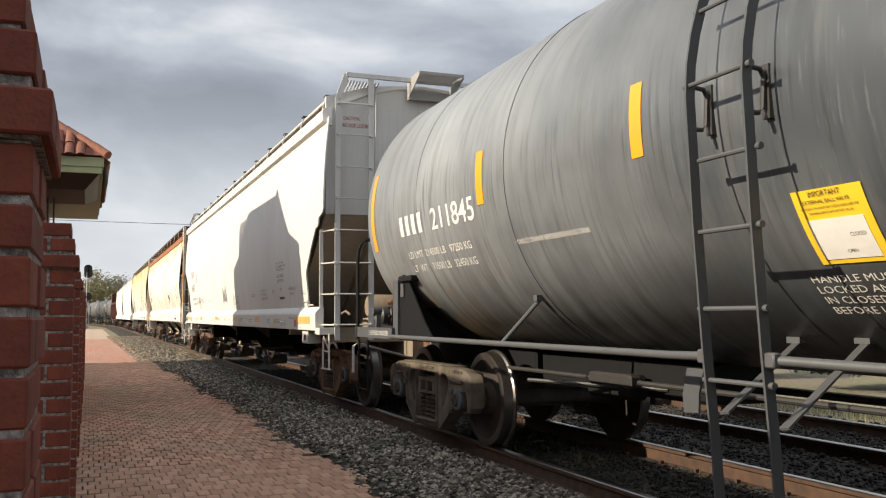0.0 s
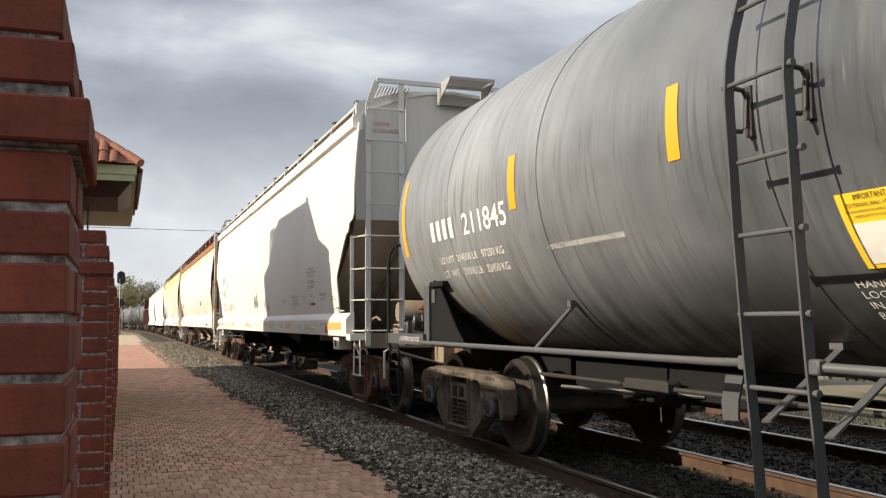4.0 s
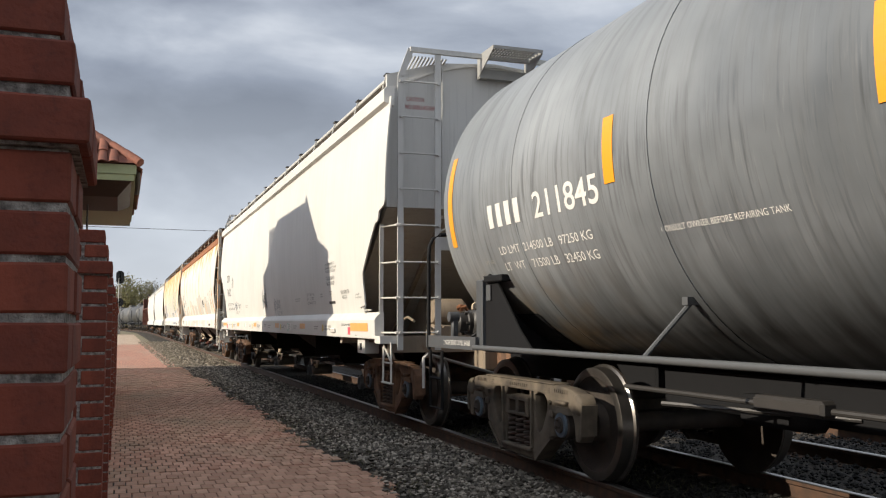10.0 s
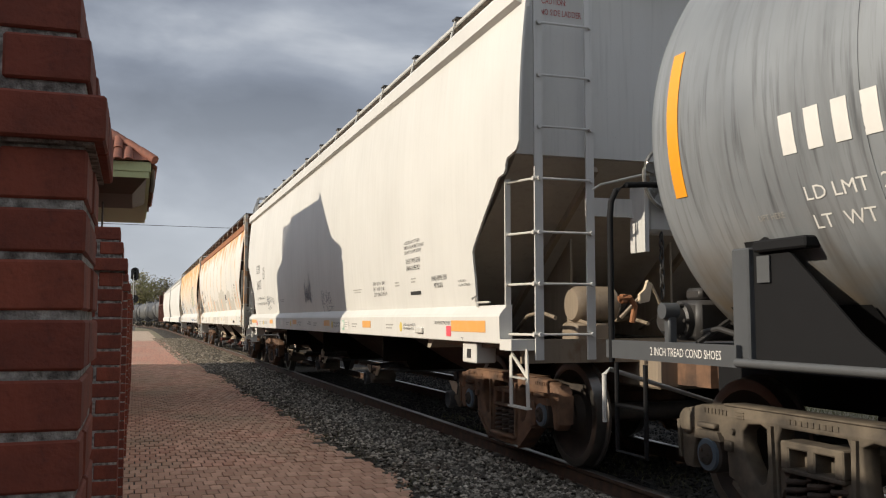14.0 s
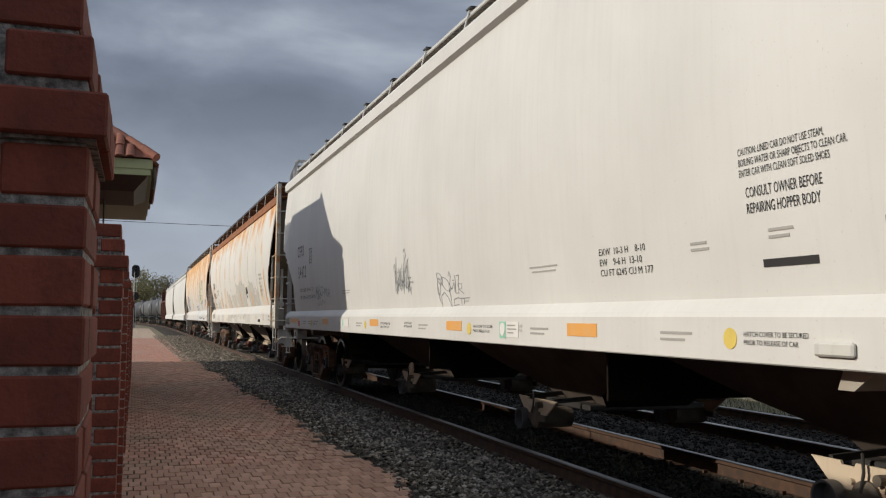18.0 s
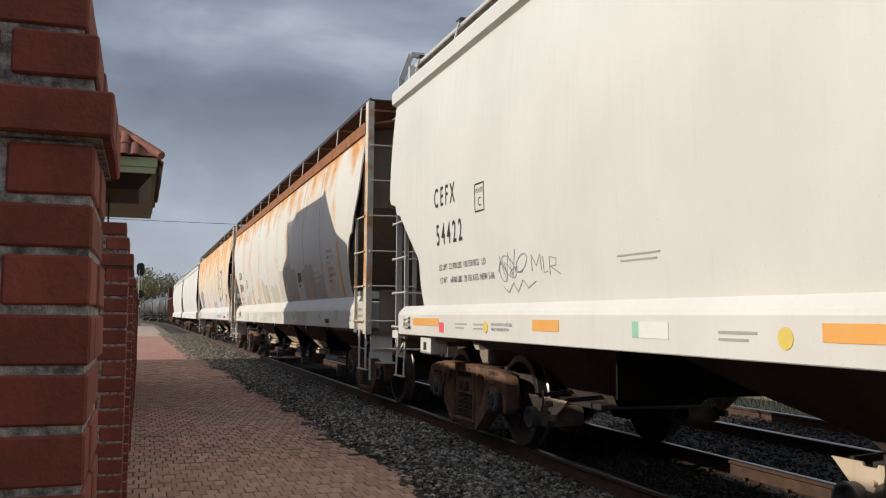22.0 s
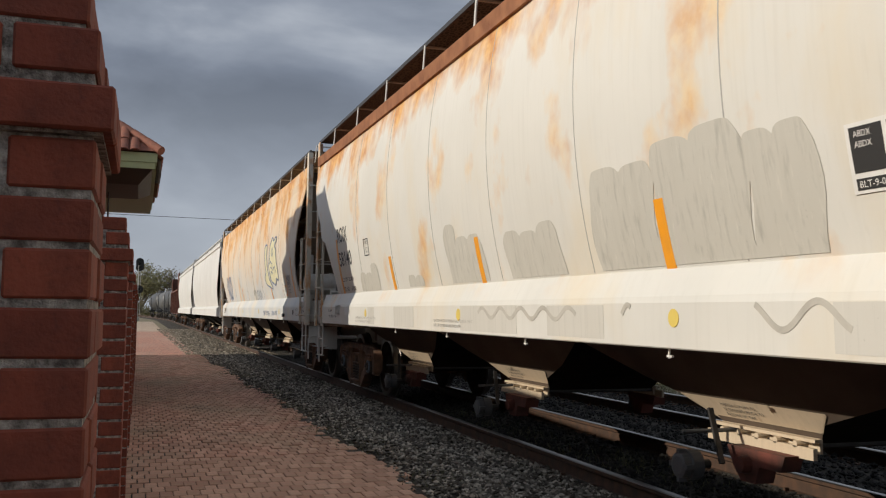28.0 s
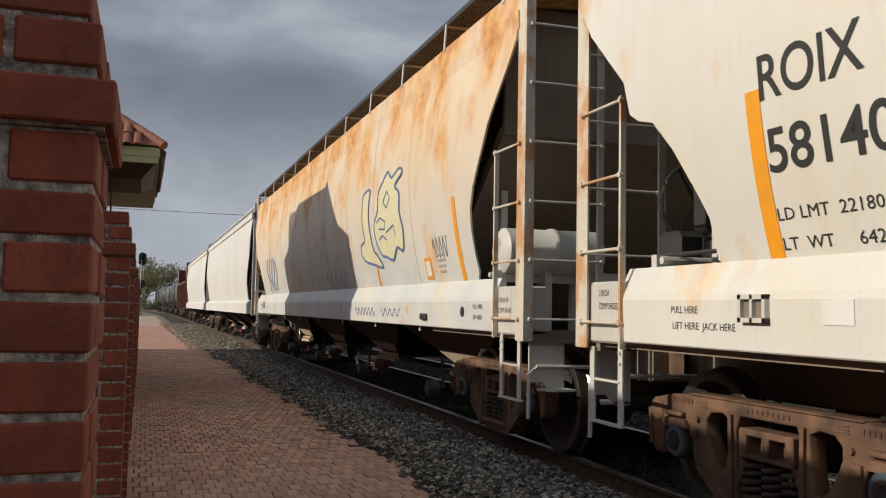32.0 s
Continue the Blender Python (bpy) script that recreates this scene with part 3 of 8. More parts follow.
def words(lines, cap, surface, y0, base, mat, parent, length=None, pitch=None, name="lettering", bold=0.0, lift=0.003, place=None):
    """Capitals laid on a car's side, line under line. surface(z) gives the local x; they read towards the nearer end.
    cap: their height; length: how far the longest line runs."""
    verts, faces = [], []
    scale_u = None
    rows = lines.split("\n")
    sizes = []
    for k, text in enumerate(rows):
        cu = bpy.data.curves.new("letters", "FONT")
        cu.body, cu.size, cu.resolution_u, cu.offset = text, 1.0, 6 if cap > 0.1 else 2, bold
        tmp = bpy.data.objects.new("letters", cu)
        me = bpy.data.meshes.new_from_object(tmp)
        bpy.data.objects.remove(tmp)
        sizes.append((me, max((v.co.x for v in me.vertices), default=1.0), max((v.co.y for v in me.vertices), default=0.7)))
    widest = max(w for _, w, _ in sizes)
    ob = None
    for k, (me, w, h) in enumerate(sizes):
        sw = cap / 0.70
        su = length / widest if length else sw
        z0 = base - k * (pitch or cap * 1.6)
        faces = [list(p.vertices) for p in me.polygons]
        sets = [faces]
        if cap > 0.15:                       # large characters are parts of their own
            name, seen = "letter", {}
            root = list(range(len(me.vertices)))

            def top(i):
                while root[i] != i:
                    i = root[i]
                return i
            for f in faces:
                for i in f[1:]:
                    root[top(i)] = top(f[0])
            for f in faces:
                seen.setdefault(top(f[0]), []).append(f)
            sets = list(seen.values())
        for chosen in sets:
            used = sorted({i for f in chosen for i in f})
            back = {i: j for j, i in enumerate(used)}
            out = bpy.data.meshes.new(name)
            spots = [me.vertices[i].co for i in used]
            out.from_pydata([(surface(z0 + v.y * sw) - lift, y0 - v.x * su, z0 + v.y * sw) for v in spots], [], [[back[i] for i in f] for f in chosen])
            out.materials.append(mat)
            out.update()
            ob = new(name, out)
            ob.parent = parent
        if place:
            for v in out.vertices:
                v.co = place(v.co)
    return ob


def plates(rects, surface, mat, parent, name="decal", lift=0.004, steps=5, label=""):
    """Thin film rectangles (y0, y1, z0, z1) laid on a car's side."""
    for y0, y1, z0, z1 in rects:
        me = Mesh().sheet([[(surface(z) - lift, y, z) for y in (y0, y1)] for z in (z0 + (z1 - z0) * i / steps for i in range(steps + 1))], (0.003, 0, 0))
        part(name, me, mat, parent, label)


def letter_blocks(y0, y1, z0, z1, count, surface, mat, parent):
    """A company mark as plain upright blocks."""
    w = (y0 - y1) / count
    me = Mesh()
    for k in range(count):
        b1, b0 = y0 - (k + 0.14) * w, y0 - (k + 0.68) * w
        me.sheet([[(surface(z) - 0.004, y, z) for y in (b0, b1)] for z in (z0 + (z1 - z0) * i / 4 for i in range(5))], (0.003, 0, 0))
    part("mark", me, mat, parent)


def stroke(points, width, surface, mat, parent, name="graffiti", label="", lift=0.004):
    """A painted line through (y, z) points on a car's side, as a thin ribbon."""
    me = Mesh()
    for line in points:
        line = [Vector(p) for p in line]
        grid = []
        for i, p in enumerate(line):
            d = line[min(i + 1, len(line) - 1)] - line[max(i - 1, 0)]
            d = d.normalized() if d.length > 1e-6 else Vector((1, 0))
            nrm = Vector((-d.y, d.x)) * (width / 2)
            grid.append([(surface((p + k * nrm).y) - lift, (p + k * nrm).x, (p + k * nrm).y) for k in (-1, 1)])
        me.sheet(grid, (0.002, 0, 0))
    return part(name, me, mat, parent, label)

# ---------------------------------------------------------------- ground, platform, tracks
TRACK_X, RAIL_Z, BEND, RADIUS = 4.48, 0.13, 112.0, 620.0
GAUGE = 0.755                                   # half, to the middle of the rail head


def track_at(y, offset=0.0):
    """Place on the track's centre line, y metres along it, and its heading."""
    if y <= BEND:
        return TRACK_X + offset, y, 0.0
    a = (y - BEND) / RADIUS
    return TRACK_X + offset - (1 - math.cos(a)) * (RADIUS + offset), BEND + math.sin(a) * (RADIUS + offset), math.degrees(a)


g = Mesh()
xs = [-1500, -300, -60, -12, -2.6, 2.1, 2.5, 3.0, 6.3, 6.7, 9.6, 10.4, 14, 60, 300, 1500]
zs = [-0.05, -0.05, -0.05, -0.05, -0.045, -0.045, -0.08, -0.10, -0.10, -0.12, -0.14, -0.28, -0.50, -0.5, 0.5, 3]
ys = [-300, -40, -8, 0, 10, 30, 60, 100, 160, 300, 900, 2500]
g.sheet([[(x, y, z) for x, z in zip(xs, zs)] for y in ys], (0, 0, -0.4))
solid("ground", g, SOIL, "sandy ground with sparse spring grass", "ground", "structure", smooth=True)

g = Mesh()
bed = [-30, 0, 10, 20, 30, 40, 60, 80, 100, 112, 125, 140, 160, 180, 200, 220]
prof = [(-2.35, -0.055), (-2.0, -0.03), (-1.4, -0.015), (1.4, -0.015), (1.9, -0.03), (4.9, -0.03), (5.4, -0.11)]
rows = []
for y in bed:
    row = []
    for off, z in prof:
        x, yy, _ = track_at(y, off)
        row.append((x, yy, z))
    rows.append(row)
g.sheet(rows, (0, 0, -0.15))
solid("track_bed", g, GRIT, "dark grit and fine ballast under the tracks", "ballast", "structure", smooth=True)


def rails(offset, tag):
    holder = thing(tag, pose(0, 0, 0), "rusty steel running rails on timber ties", "railway track", "", "structure")
    shape = [(-0.07, -0.172), (0.07, -0.172), (0.07, -0.158), (0.012, -0.14), (0.010, -0.05), (0.034, -0.036), (0.036, -0.008), (0.028, 0.0),
             (-0.028, 0.0), (-0.036, -0.008), (-0.034, -0.036), (-0.010, -0.05), (-0.012, -0.14), (-0.07, -0.158)]
    for side in (-GAUGE, GAUGE):
        me = Mesh()
        n = len(shape)
        ring = []
        for y in [-30, 0, 30, 60, 90, 112, 118, 124, 130, 138, 146, 156, 168, 182, 200, 220]:
            for u, w in shape:
                x, yy, _ = track_at(y, offset + side + u)
                ring.append((x, yy, RAIL_Z + w))
        k = len(ring) // n
        faces, slots = [], []
        for i in range(k - 1):
            for j in range(n):
                a, b = i * n + j, i * n + (j + 1) % n
                me.f.append((a, b, b + n, a + n))
                me.s.append(1 if j in (6, 7, 8) else 0)
        me.v = ring
        part("rail", me, (RAIL_SIDE, RAIL_HEAD), holder, "rusty rail with a polished running head")
    return holder


near_track = rails(0.0, "track_near")
far_track = rails(3.22, "track_far")

tie_mesh = Mesh().box(-1.28, 1.28, -0.115, 0.115, -0.19, -0.005, ch=0.012).data("tie", TIE)
plate_mesh = Mesh().box(-0.17, 0.17, -0.09, 0.09, 0.0, 0.014).box(0.085, 0.125, -0.06, -0.03, 0.01, 0.045).box(-0.125, -0.085, 0.03, 0.06, 0.01, 0.045).data("tie_plate", RAIL_SIDE)
rng = random.Random(7)
for holder, off, y0, count in ((near_track, 0.0, 1.2, 110), (far_track, 3.22, 4.0, 70)):
    for i in range(count):
        y = y0 + i * 0.56 + rng.uniform(-0.02, 0.02)
        tie = part("tie", tie_mesh, TIE, holder, m=pose(TRACK_X + off + rng.uniform(-0.03, 0.03), y, -0.02, 0, 0, rng.uniform(-0.8, 0.8)))
        if i < 60:
            for side in (-GAUGE, GAUGE):
                part("tie_plate", plate_mesh, RAIL_SIDE, holder, m=pose(TRACK_X + off + side, y, -0.027))


def stones(name, spots, lo, hi, seed, label, mat):
    """Crushed stone: small uneven lumps, joined."""
    rs = np.random.RandomState(seed)
    base = np.array([(0, 0, 1), (0.9, 0, 0.3), (0.2, 0.85, 0.35), (-0.75, 0.5, 0.25), (-0.7, -0.55, 0.3), (0.3, -0.85, 0.2), (0.1, 0.05, -0.8)])
    tri = np.array([(0, 1, 2), (0, 2, 3), (0, 3, 4), (0, 4, 5), (0, 5, 1), (6, 2, 1), (6, 3, 2), (6, 4, 3), (6, 5, 4), (6, 1, 5)])
    n = len(spots)
    size = rs.uniform(lo, hi, n) * rs.uniform(0.75, 1.25, n)
    v = base[None] * (1 + rs.uniform(-0.3, 0.3, (n, 7, 1))) * size[:, None, None] * rs.uniform(0.7, 1.2, (n, 1, 3))
    a = rs.uniform(0, 2 * np.pi, n)
    c, s = np.cos(a)[:, None], np.sin(a)[:, None]
    x, y = v[..., 0] * c - v[..., 1] * s, v[..., 0] * s + v[..., 1] * c
    v = np.stack([x, y, v[..., 2] * 0.75], -1) + spots[:, None]
    me = bpy.data.meshes.new(name)
    me.from_pydata(v.reshape(-1, 3).tolist(), [], (tri[None] + 7 * np.arange(n)[:, None, None]).reshape(-1, 3).tolist())
    me.materials.append(mat)
    me.update()
    return tagged(new(name, me), label, "ballast", "", "stuff")


def scatter(n, x0, x1, y0, y1, z, seed, power=1.0):
    rs = np.random.RandomState(seed)
    y = y0 + (y1 - y0) * rs.rand(n) ** power
    return np.stack([rs.uniform(x0, x1, n), y, np.full(n, z) + rs.uniform(-0.012, 0.012, n)], -1)


sp = np.concatenate([scatter(46000, 1.9, 3.62, 4.5, 30, -0.012, 3, 1.5), scatter(9000, 1.9, 3.62, -4, 4.5, -0.012, 33)])
edge = 2.14 + 0.08 * np.sin(sp[:, 1] * 1.3) * np.sin(sp[:, 1] * 0.41 + 1) - 0.020 * np.maximum(sp[:, 1] - 12, 0)
keep = np.random.RandomState(5).rand(len(sp)) < np.clip(0.04 + 1.5 * (sp[:, 0] - edge + 0.02) ** 1.0, 0.0, 1.0)
keep &= sp[:, 0] > edge - 0.25
sp = sp[keep]
sp[:, 2] += 0.008
stones("ballast_stones", sp, 0.008, 0.034, 4, "loose grey crushed stone between platform and rail", STONE)
# these stones carry the train's shade in their colour
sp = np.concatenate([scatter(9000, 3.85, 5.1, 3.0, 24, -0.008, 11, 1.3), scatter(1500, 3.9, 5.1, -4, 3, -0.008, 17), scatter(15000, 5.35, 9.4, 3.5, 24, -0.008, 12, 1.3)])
stones("ballast_stones", sp, 0.016, 0.034, 14, "crushed stone, coloured dark for the train's shade, between and beside the rails", STONE_DARK)
sp = scatter(7000, 1.0, 4.4, 30, 70, -0.01, 15, 1.3)
sp = sp[sp[:, 0] > 1.45 - 0.006 * (sp[:, 1] - 30)]
stones("ballast_stones", sp, 0.03, 0.055, 16, "sunlit pale ballast beside the far platform", STONE_PALE)


def blades(name, spots, seed, h=0.12):
    rs = np.random.RandomState(seed)
    n = len(spots)
    a, lean, hh = rs.uniform(0, 6.28, n), rs.uniform(-0.08, 0.08, (n, 2)), h * rs.uniform(0.4, 1.2, n)
    dx, dy = np.cos(a) * 0.005, np.sin(a) * 0.005
    p0, p1 = spots + np.stack([dx, dy, 0 * dx], -1), spots - np.stack([dx, dy, 0 * dx], -1)
    top = spots + np.stack([lean[:, 0], lean[:, 1], hh], -1)
    v = np.stack([p0, p1, top], 1).reshape(-1, 3)
    me = bpy.data.meshes.new(name)
    me.from_pydata(v.tolist(), [], (np.arange(n * 3).reshape(-1, 3)).tolist())
    me.materials.append(WEED)
    me.update()
    return tagged(new(name, me), "thin green weeds between the ties", "grass", "", "stuff")


rs = np.random.RandomState(21)
tufts = [(4.2, 5.6), (4.6, 6.9), (4.1, 8.6), (4.5, 9.9), (4.3, 12.2), (4.9, 4.9), (4.0, 14.5), (4.4, 7.7), (2.35, 9.6), (2.2, 12.4), (2.42, 7.6), (4.7, 8.1), (4.2, 10.8), (2.2, 10.8), (2.1, 14.5), (2.0, 17.5), (1.9, 21), (1.95, 24), (2.3, 16), (2.25, 20), (2.15, 13.4)]
sp = np.concatenate([np.array([(x, y, -0.03)]) + rs.normal(0, 1, (110 if x > 3 else 70, 3)) * (0.16, 0.3, 0) for x, y in tufts])
blades("weeds", sp, 22, 0.09)
sp = np.stack([rs.uniform(10.6, 13.8, 9000), rs.uniform(2, 34, 9000), np.zeros(9000)], -1)
sp[:, 2] = -0.28 - (sp[:, 0] - 10.4) * 0.061
blades("verge_grass", sp, 23, 0.22)

g = Mesh().sheet([[(x, y, -0.47 + 0.01 * math.sin(y)) for x in (13.9, 15.0, 16.4)] for y in (-4, 4, 12, 20, 30, 60, 120)], (0, 0, -0.1))
m = Mat("pale sandy road", 0.95)
m.colour(m.mix(m.span(m.noise(2.0, 6), 0.4, 0.65), (0.62, 0.50, 0.28), (0.50, 0.40, 0.22))).bump(m.noise(20.0, 5), 0.5, 0.02)
SAND = m.m
solid("road", g, SAND, "pale sandy lane beyond the tracks", "road", "structure")

# ---------------------------------------------------------------- brick platform
g = Mesh()
g.box(-2.6, 2.22, -6, 30, -0.30, -0.012)
solid("platform", g, GRIT, "worn brick platform bedded in dark sand", "platform", "structure")
platform = bpy.data.objects["platform"]
rs = random.Random(31)
paver_mesh = [Mesh().box(-0.0485, 0.0485, -0.0990, 0.0990, -0.05, 0.0, ch=0.005).data("paver", PAVER) for _ in range(1)][0]
singles, rest = [], Mesh()
row = 0
y = -3.8
while y < 30:
    x = -2.15 + (0.05 if row % 2 else 0.0) + rs.uniform(-0.008, 0.008)
    lim = 2.12 + 0.08 * math.sin(y * 1.3) * math.sin(y * 0.41 + 1) - 0.020 * max(y - 12, 0) + rs.choice((0.0, 0.0, 0.06, -0.1))
    while x < lim + 0.05:
        dz, tx, ty = rs.uniform(-0.006, 0.003), rs.uniform(-0.8, 0.8), rs.uniform(-1.4, 1.4)
        if rs.random() < 0.999:
            if 6.6 < y < 9.2 and len(singles) < 300 and x > 0.1:
                singles.append((x, y, dz, tx, ty))
            else:
                hx, hy = 0.0486 + rs.uniform(-0.0015, 0.0008), 0.0995 + rs.uniform(-0.003, 0.001)
                ax, ay = math.tan(radians(tx)) * hy, math.tan(radians(ty)) * hx
                c = [(x - hx, y - hy, dz - ay - ax), (x + hx, y - hy, dz + ay - ax), (x + hx, y + hy, dz + ay + ax), (x - hx, y + hy, dz - ay + ax)]
                rest.add([(p[0], p[1], p[2] - 0.03) for p in c] + [(p[0] + (0.005 if p[0] < x else -0.005), p[1] + (0.005 if p[1] < y else -0.005), p[2]) for p in c],
                         [(4, 5, 6, 7), (0, 1, 5, 4), (1, 2, 6, 5), (2, 3, 7, 6), (3, 0, 4, 7)])
        x += 0.1015
    y += 0.2035
    row += 1
me = bpy.data.meshes.new("paving")
me.from_pydata(rest.v, [], rest.f)
me.materials.append(PAVER_FAR)
me.update()
ob = tagged(new("paving", me), "", "", "", "stuff")
ob.parent = platform
for x, y, dz, tx, ty in singles:
    part("paver", paver_mesh, PAVER, platform, m=pose(x, y, dz, tx, ty, rs.uniform(-0.8, 0.8)))
m = Mat("sunlit far brick paving", 0.9)
tex = m.node("ShaderNodeTexBrick", Scale=1.0, **{"Brick Width": 0.1, "Row Height": 0.2, "Mortar Size": 0.008})
m.link(m.co.outputs["Object"], tex.inputs["Vector"])
tex.inputs["Color1"].default_value, tex.inputs["Color2"].default_value, tex.inputs["Mortar"].default_value = (0.36, 0.155, 0.11, 1), (0.44, 0.22, 0.16, 1), (0.16, 0.12, 0.09, 1)
c = m.mix(m.span(m.noise(0.5, 5, (1, 0.25, 1)), 0.45, 0.7, 0, 0.5), tex.outputs["Color"], (0.34, 0.27, 0.21))
m.colour(c)
g = Mesh().box(-2.6, 1.75, 30.0, 62, -0.30, -0.004)
solid("platform_far", g, m.m, "sunlit brick paving further along", "platform", "structure")
g = Mesh().box(-2.8, 1.5, 62, 112, -0.30, -0.01)
m = Mat("pale grit paving", 0.95)
m.colour(m.mix(m.span(m.noise(1.5, 6), 0.4, 0.65), (0.44, 0.35, 0.27), (0.30, 0.22, 0.165))).bump(m.noise(20.0, 5), 0.5, 0.02)
solid("platform_end", g, m.m, "pale sand and grit at the platform's end", "platform", "structure")

# ---------------------------------------------------------------- brick piers
PIER_X, COURSE = -0.0567, 0.0677
piers_y = [1.118 + 2.97 * i for i in range(8)]


def course_bricks(k, grow):
    """The bricks of one course: (x0, x1, y0, y1) about the pier's corner at the origin; x runs to -0.41, y to 0.305."""
    g, j = grow, 0.006
    x0, x1, y0, y1 = -0.41 - g, g, -g, 0.320 + g
    if k % 2:
        a = x1 - 0.100 - g * 0.3
        return [(a + j, x1, y0, (y0 + y1) / 2 - j), (a + j, x1, (y0 + y1) / 2 + j, y1), (x0, a - j, y0, (y0 + y1) / 2 - j), (x0, a - j, (y0 + y1) / 2 + j, y1)]
    a = x1 - 0.205
    return [(a + j, x1, y0, y0 + 0.095), (a + j, x1, y0 + 0.095 + 2 * j, y1), (x0, a - j, y0, (y0 + y1) / 2 - j), (x0, a - j, (y0 + y1) / 2 + j, y1)]


TOP = [0.0] * 24 + [0.019, 0.0, -0.014]
# bottom and top of each course; the upper ones are laid a little tighter
LAID = [((k + 1) * COURSE - 0.060, (k + 1) * COURSE - 0.0025) for k in range(22)] + [(1.497, 1.547), (1.558, 1.617), (1.626, 1.679), (1.695, 1.748), (1.759, 1.814)]
brick_cache = {}
rs = random.Random(41)
for n, py in enumerate(piers_y):
    pier = thing("brick_pier", pose(PIER_X, py, 0), "red brick pier with a corbelled top and rough mortar", "pier", "piers along the platform")
    core = Mesh()
    core.box(-0.404, -0.0045, 0.0045, 0.316, -0.05, 1.620).box(-0.395, -0.019, 0.019, 0.301, 1.620, 1.802)
    part("mortar", core, MORTAR, pier, "rough grey mortar joints")
    joined = Mesh()
    for k, grow in enumerate(TOP):
        z0, z1 = LAID[k]
        for x0, x1, y0, y1 in course_bricks(k, grow):
            dx = rs.uniform(-0.0025, 0.0025) if n == 0 else 0
            if n < 3:
                key = (round(x1 - x0, 4), round(y1 - y0, 4), round(z1 - z0, 4))
                if key not in brick_cache:
                    a, b, _ = key
                    brick_cache[key] = Mesh().box(-a / 2, a / 2, -b / 2, b / 2, 0, z1 - z0, ch=0.003).data("brick", BRICK)
                part("brick", brick_cache[key], BRICK, pier, m=pose((x0 + x1) / 2 + dx, (y0 + y1) / 2, z0 + rs.uniform(-0.001, 0.001), 0, rs.uniform(-0.4, 0.4), rs.uniform(-0.4, 0.4)))
            else:
                joined.box(x0, x1, y0, y1, z0, z1)
    # corbel bed so that the wide course is solid
    b = Mesh().box(-0.41, 0.006, -0.006, 0.326, 1.621, 1.673).box(-0.40, -0.006, 0.006, 0.314, 1.673, 1.742)
    part("corbel_bed", b, MORTAR, pier)
    if n >= 3:
        tagged(part("brickwork", joined, BRICK_FAR, pier), kind="stuff")

# ---------------------------------------------------------------- depot beside the platform
depot = thing("depot", pose(0, 0, 0), "low brick depot with a clay-tiled hipped pavilion roof and green eaves", "building")
CX, CY, RZ = 0.21, 13.4, 3.675        # the near eave corner and its height
RX, RY0, RY1, RTOP = -1.60, 15.20, 18.15, 5.56
FY = 20.0
WX = -3.4                             # the far side of the pavilion
wall = Mesh()
wall.box(-3.0, -0.75, 14.2, 19.2, -0.05, 3.35)
part("wall", wall, STUCCO, depot, "red brick wall")
# low wing out of view, added to shade the platform and the cars' lower parts
low = Mesh()
low.box(-9.0, -3.3, -9.0, 29.5, -0.05, 3.02)
part("wall", low, STUCCO, depot, "red brick wall")
roof = Mesh()
# the unseen eave is set askew to the track, up to the pavilion, to tilt its shade line
roof.add([(-3.20, -9.6, 3.07), (-1.19, 13.3, 3.07), (-1.62, 13.4, 3.07), (-1.62, 29.9, 3.07), (-5.6, 26, 4.47), (-5.6, -6, 4.47), (-9.6, -9.6, 3.07), (-9.6, 29.9, 3.07)],
         [(0, 1, 5), (1, 2, 5), (2, 3, 4, 5), (5, 4, 7, 6), (0, 5, 6), (3, 7, 4), (0, 6, 7, 3, 2, 1)])
part("roof", roof, CLAY, depot, "unseen low clay-tiled roof, shaped to cast the shade line")


def slab(a, b, c, d, t):
    """Four corners with a thickness t downwards."""
    p = [Vector(q) for q in (a, b, c, d)]
    return [tuple(q) for q in p] + [tuple(q - Vector((0, 0, t))) for q in p]


A, B, C, D = (CX, CY, RZ), (CX, FY, RZ), (WX, FY, RZ), (WX, CY, RZ)
P, Q = (RX, RY0, RTOP), (RX, RY1, RTOP)
KINK, SAG = 0.408, 0.722                # the slope is flatter near the eave
def kink(a, p):
    return (a[0] + (p[0] - a[0]) * KINK, a[1] + (p[1] - a[1]) * KINK, a[2] + (p[2] - a[2]) * KINK * SAG)


A2, B2, C2, D2 = kink(A, P), kink(B, Q), kink(C, Q), kink(D, P)
pav = Mesh()
pav.add([A, B, C, D, A2, B2, C2, D2, P, Q], [(0, 1, 5, 4), (1, 2, 6, 5), (2, 3, 7, 6), (3, 0, 4, 7), (4, 5, 9, 8), (5, 6, 9), (6, 7, 8, 9), (7, 4, 8), (0, 3, 2, 1)])
part("roof", pav, CLAY, depot, "hipped roof of clay barrel tiles")
eave = Mesh()
eave.box(WX + 0.03, CX - 0.05, CY + 0.05, FY - 0.05, RZ - 0.155, RZ - 0.02)
eave.box(WX + 0.06, CX - 0.075, CY + 0.075, FY - 0.075, RZ - 0.245, RZ - 0.155)
part("fascia", eave, GREEN, depot, "pale green moulded fascia")
soffit = Mesh()
soffit.add([(WX + 0.1, CY + 0.12, RZ - 0.245), (CX - 0.11, CY + 0.12, RZ - 0.245), (CX - 0.11, 16.6, RZ - 0.245), (WX + 0.1, 16.6, RZ - 0.245),
            (WX + 0.4, CY + 0.75, RZ - 0.40), (CX - 0.30, CY + 0.75, RZ - 0.40), (CX - 0.30, 16.0, RZ - 0.40), (WX + 0.4, 16.0, RZ - 0.40)],
           [(0, 1, 2, 3), (7, 6, 5, 4), (0, 4, 5, 1), (1, 5, 6, 2), (2, 6, 7, 3), (3, 7, 4, 0)])
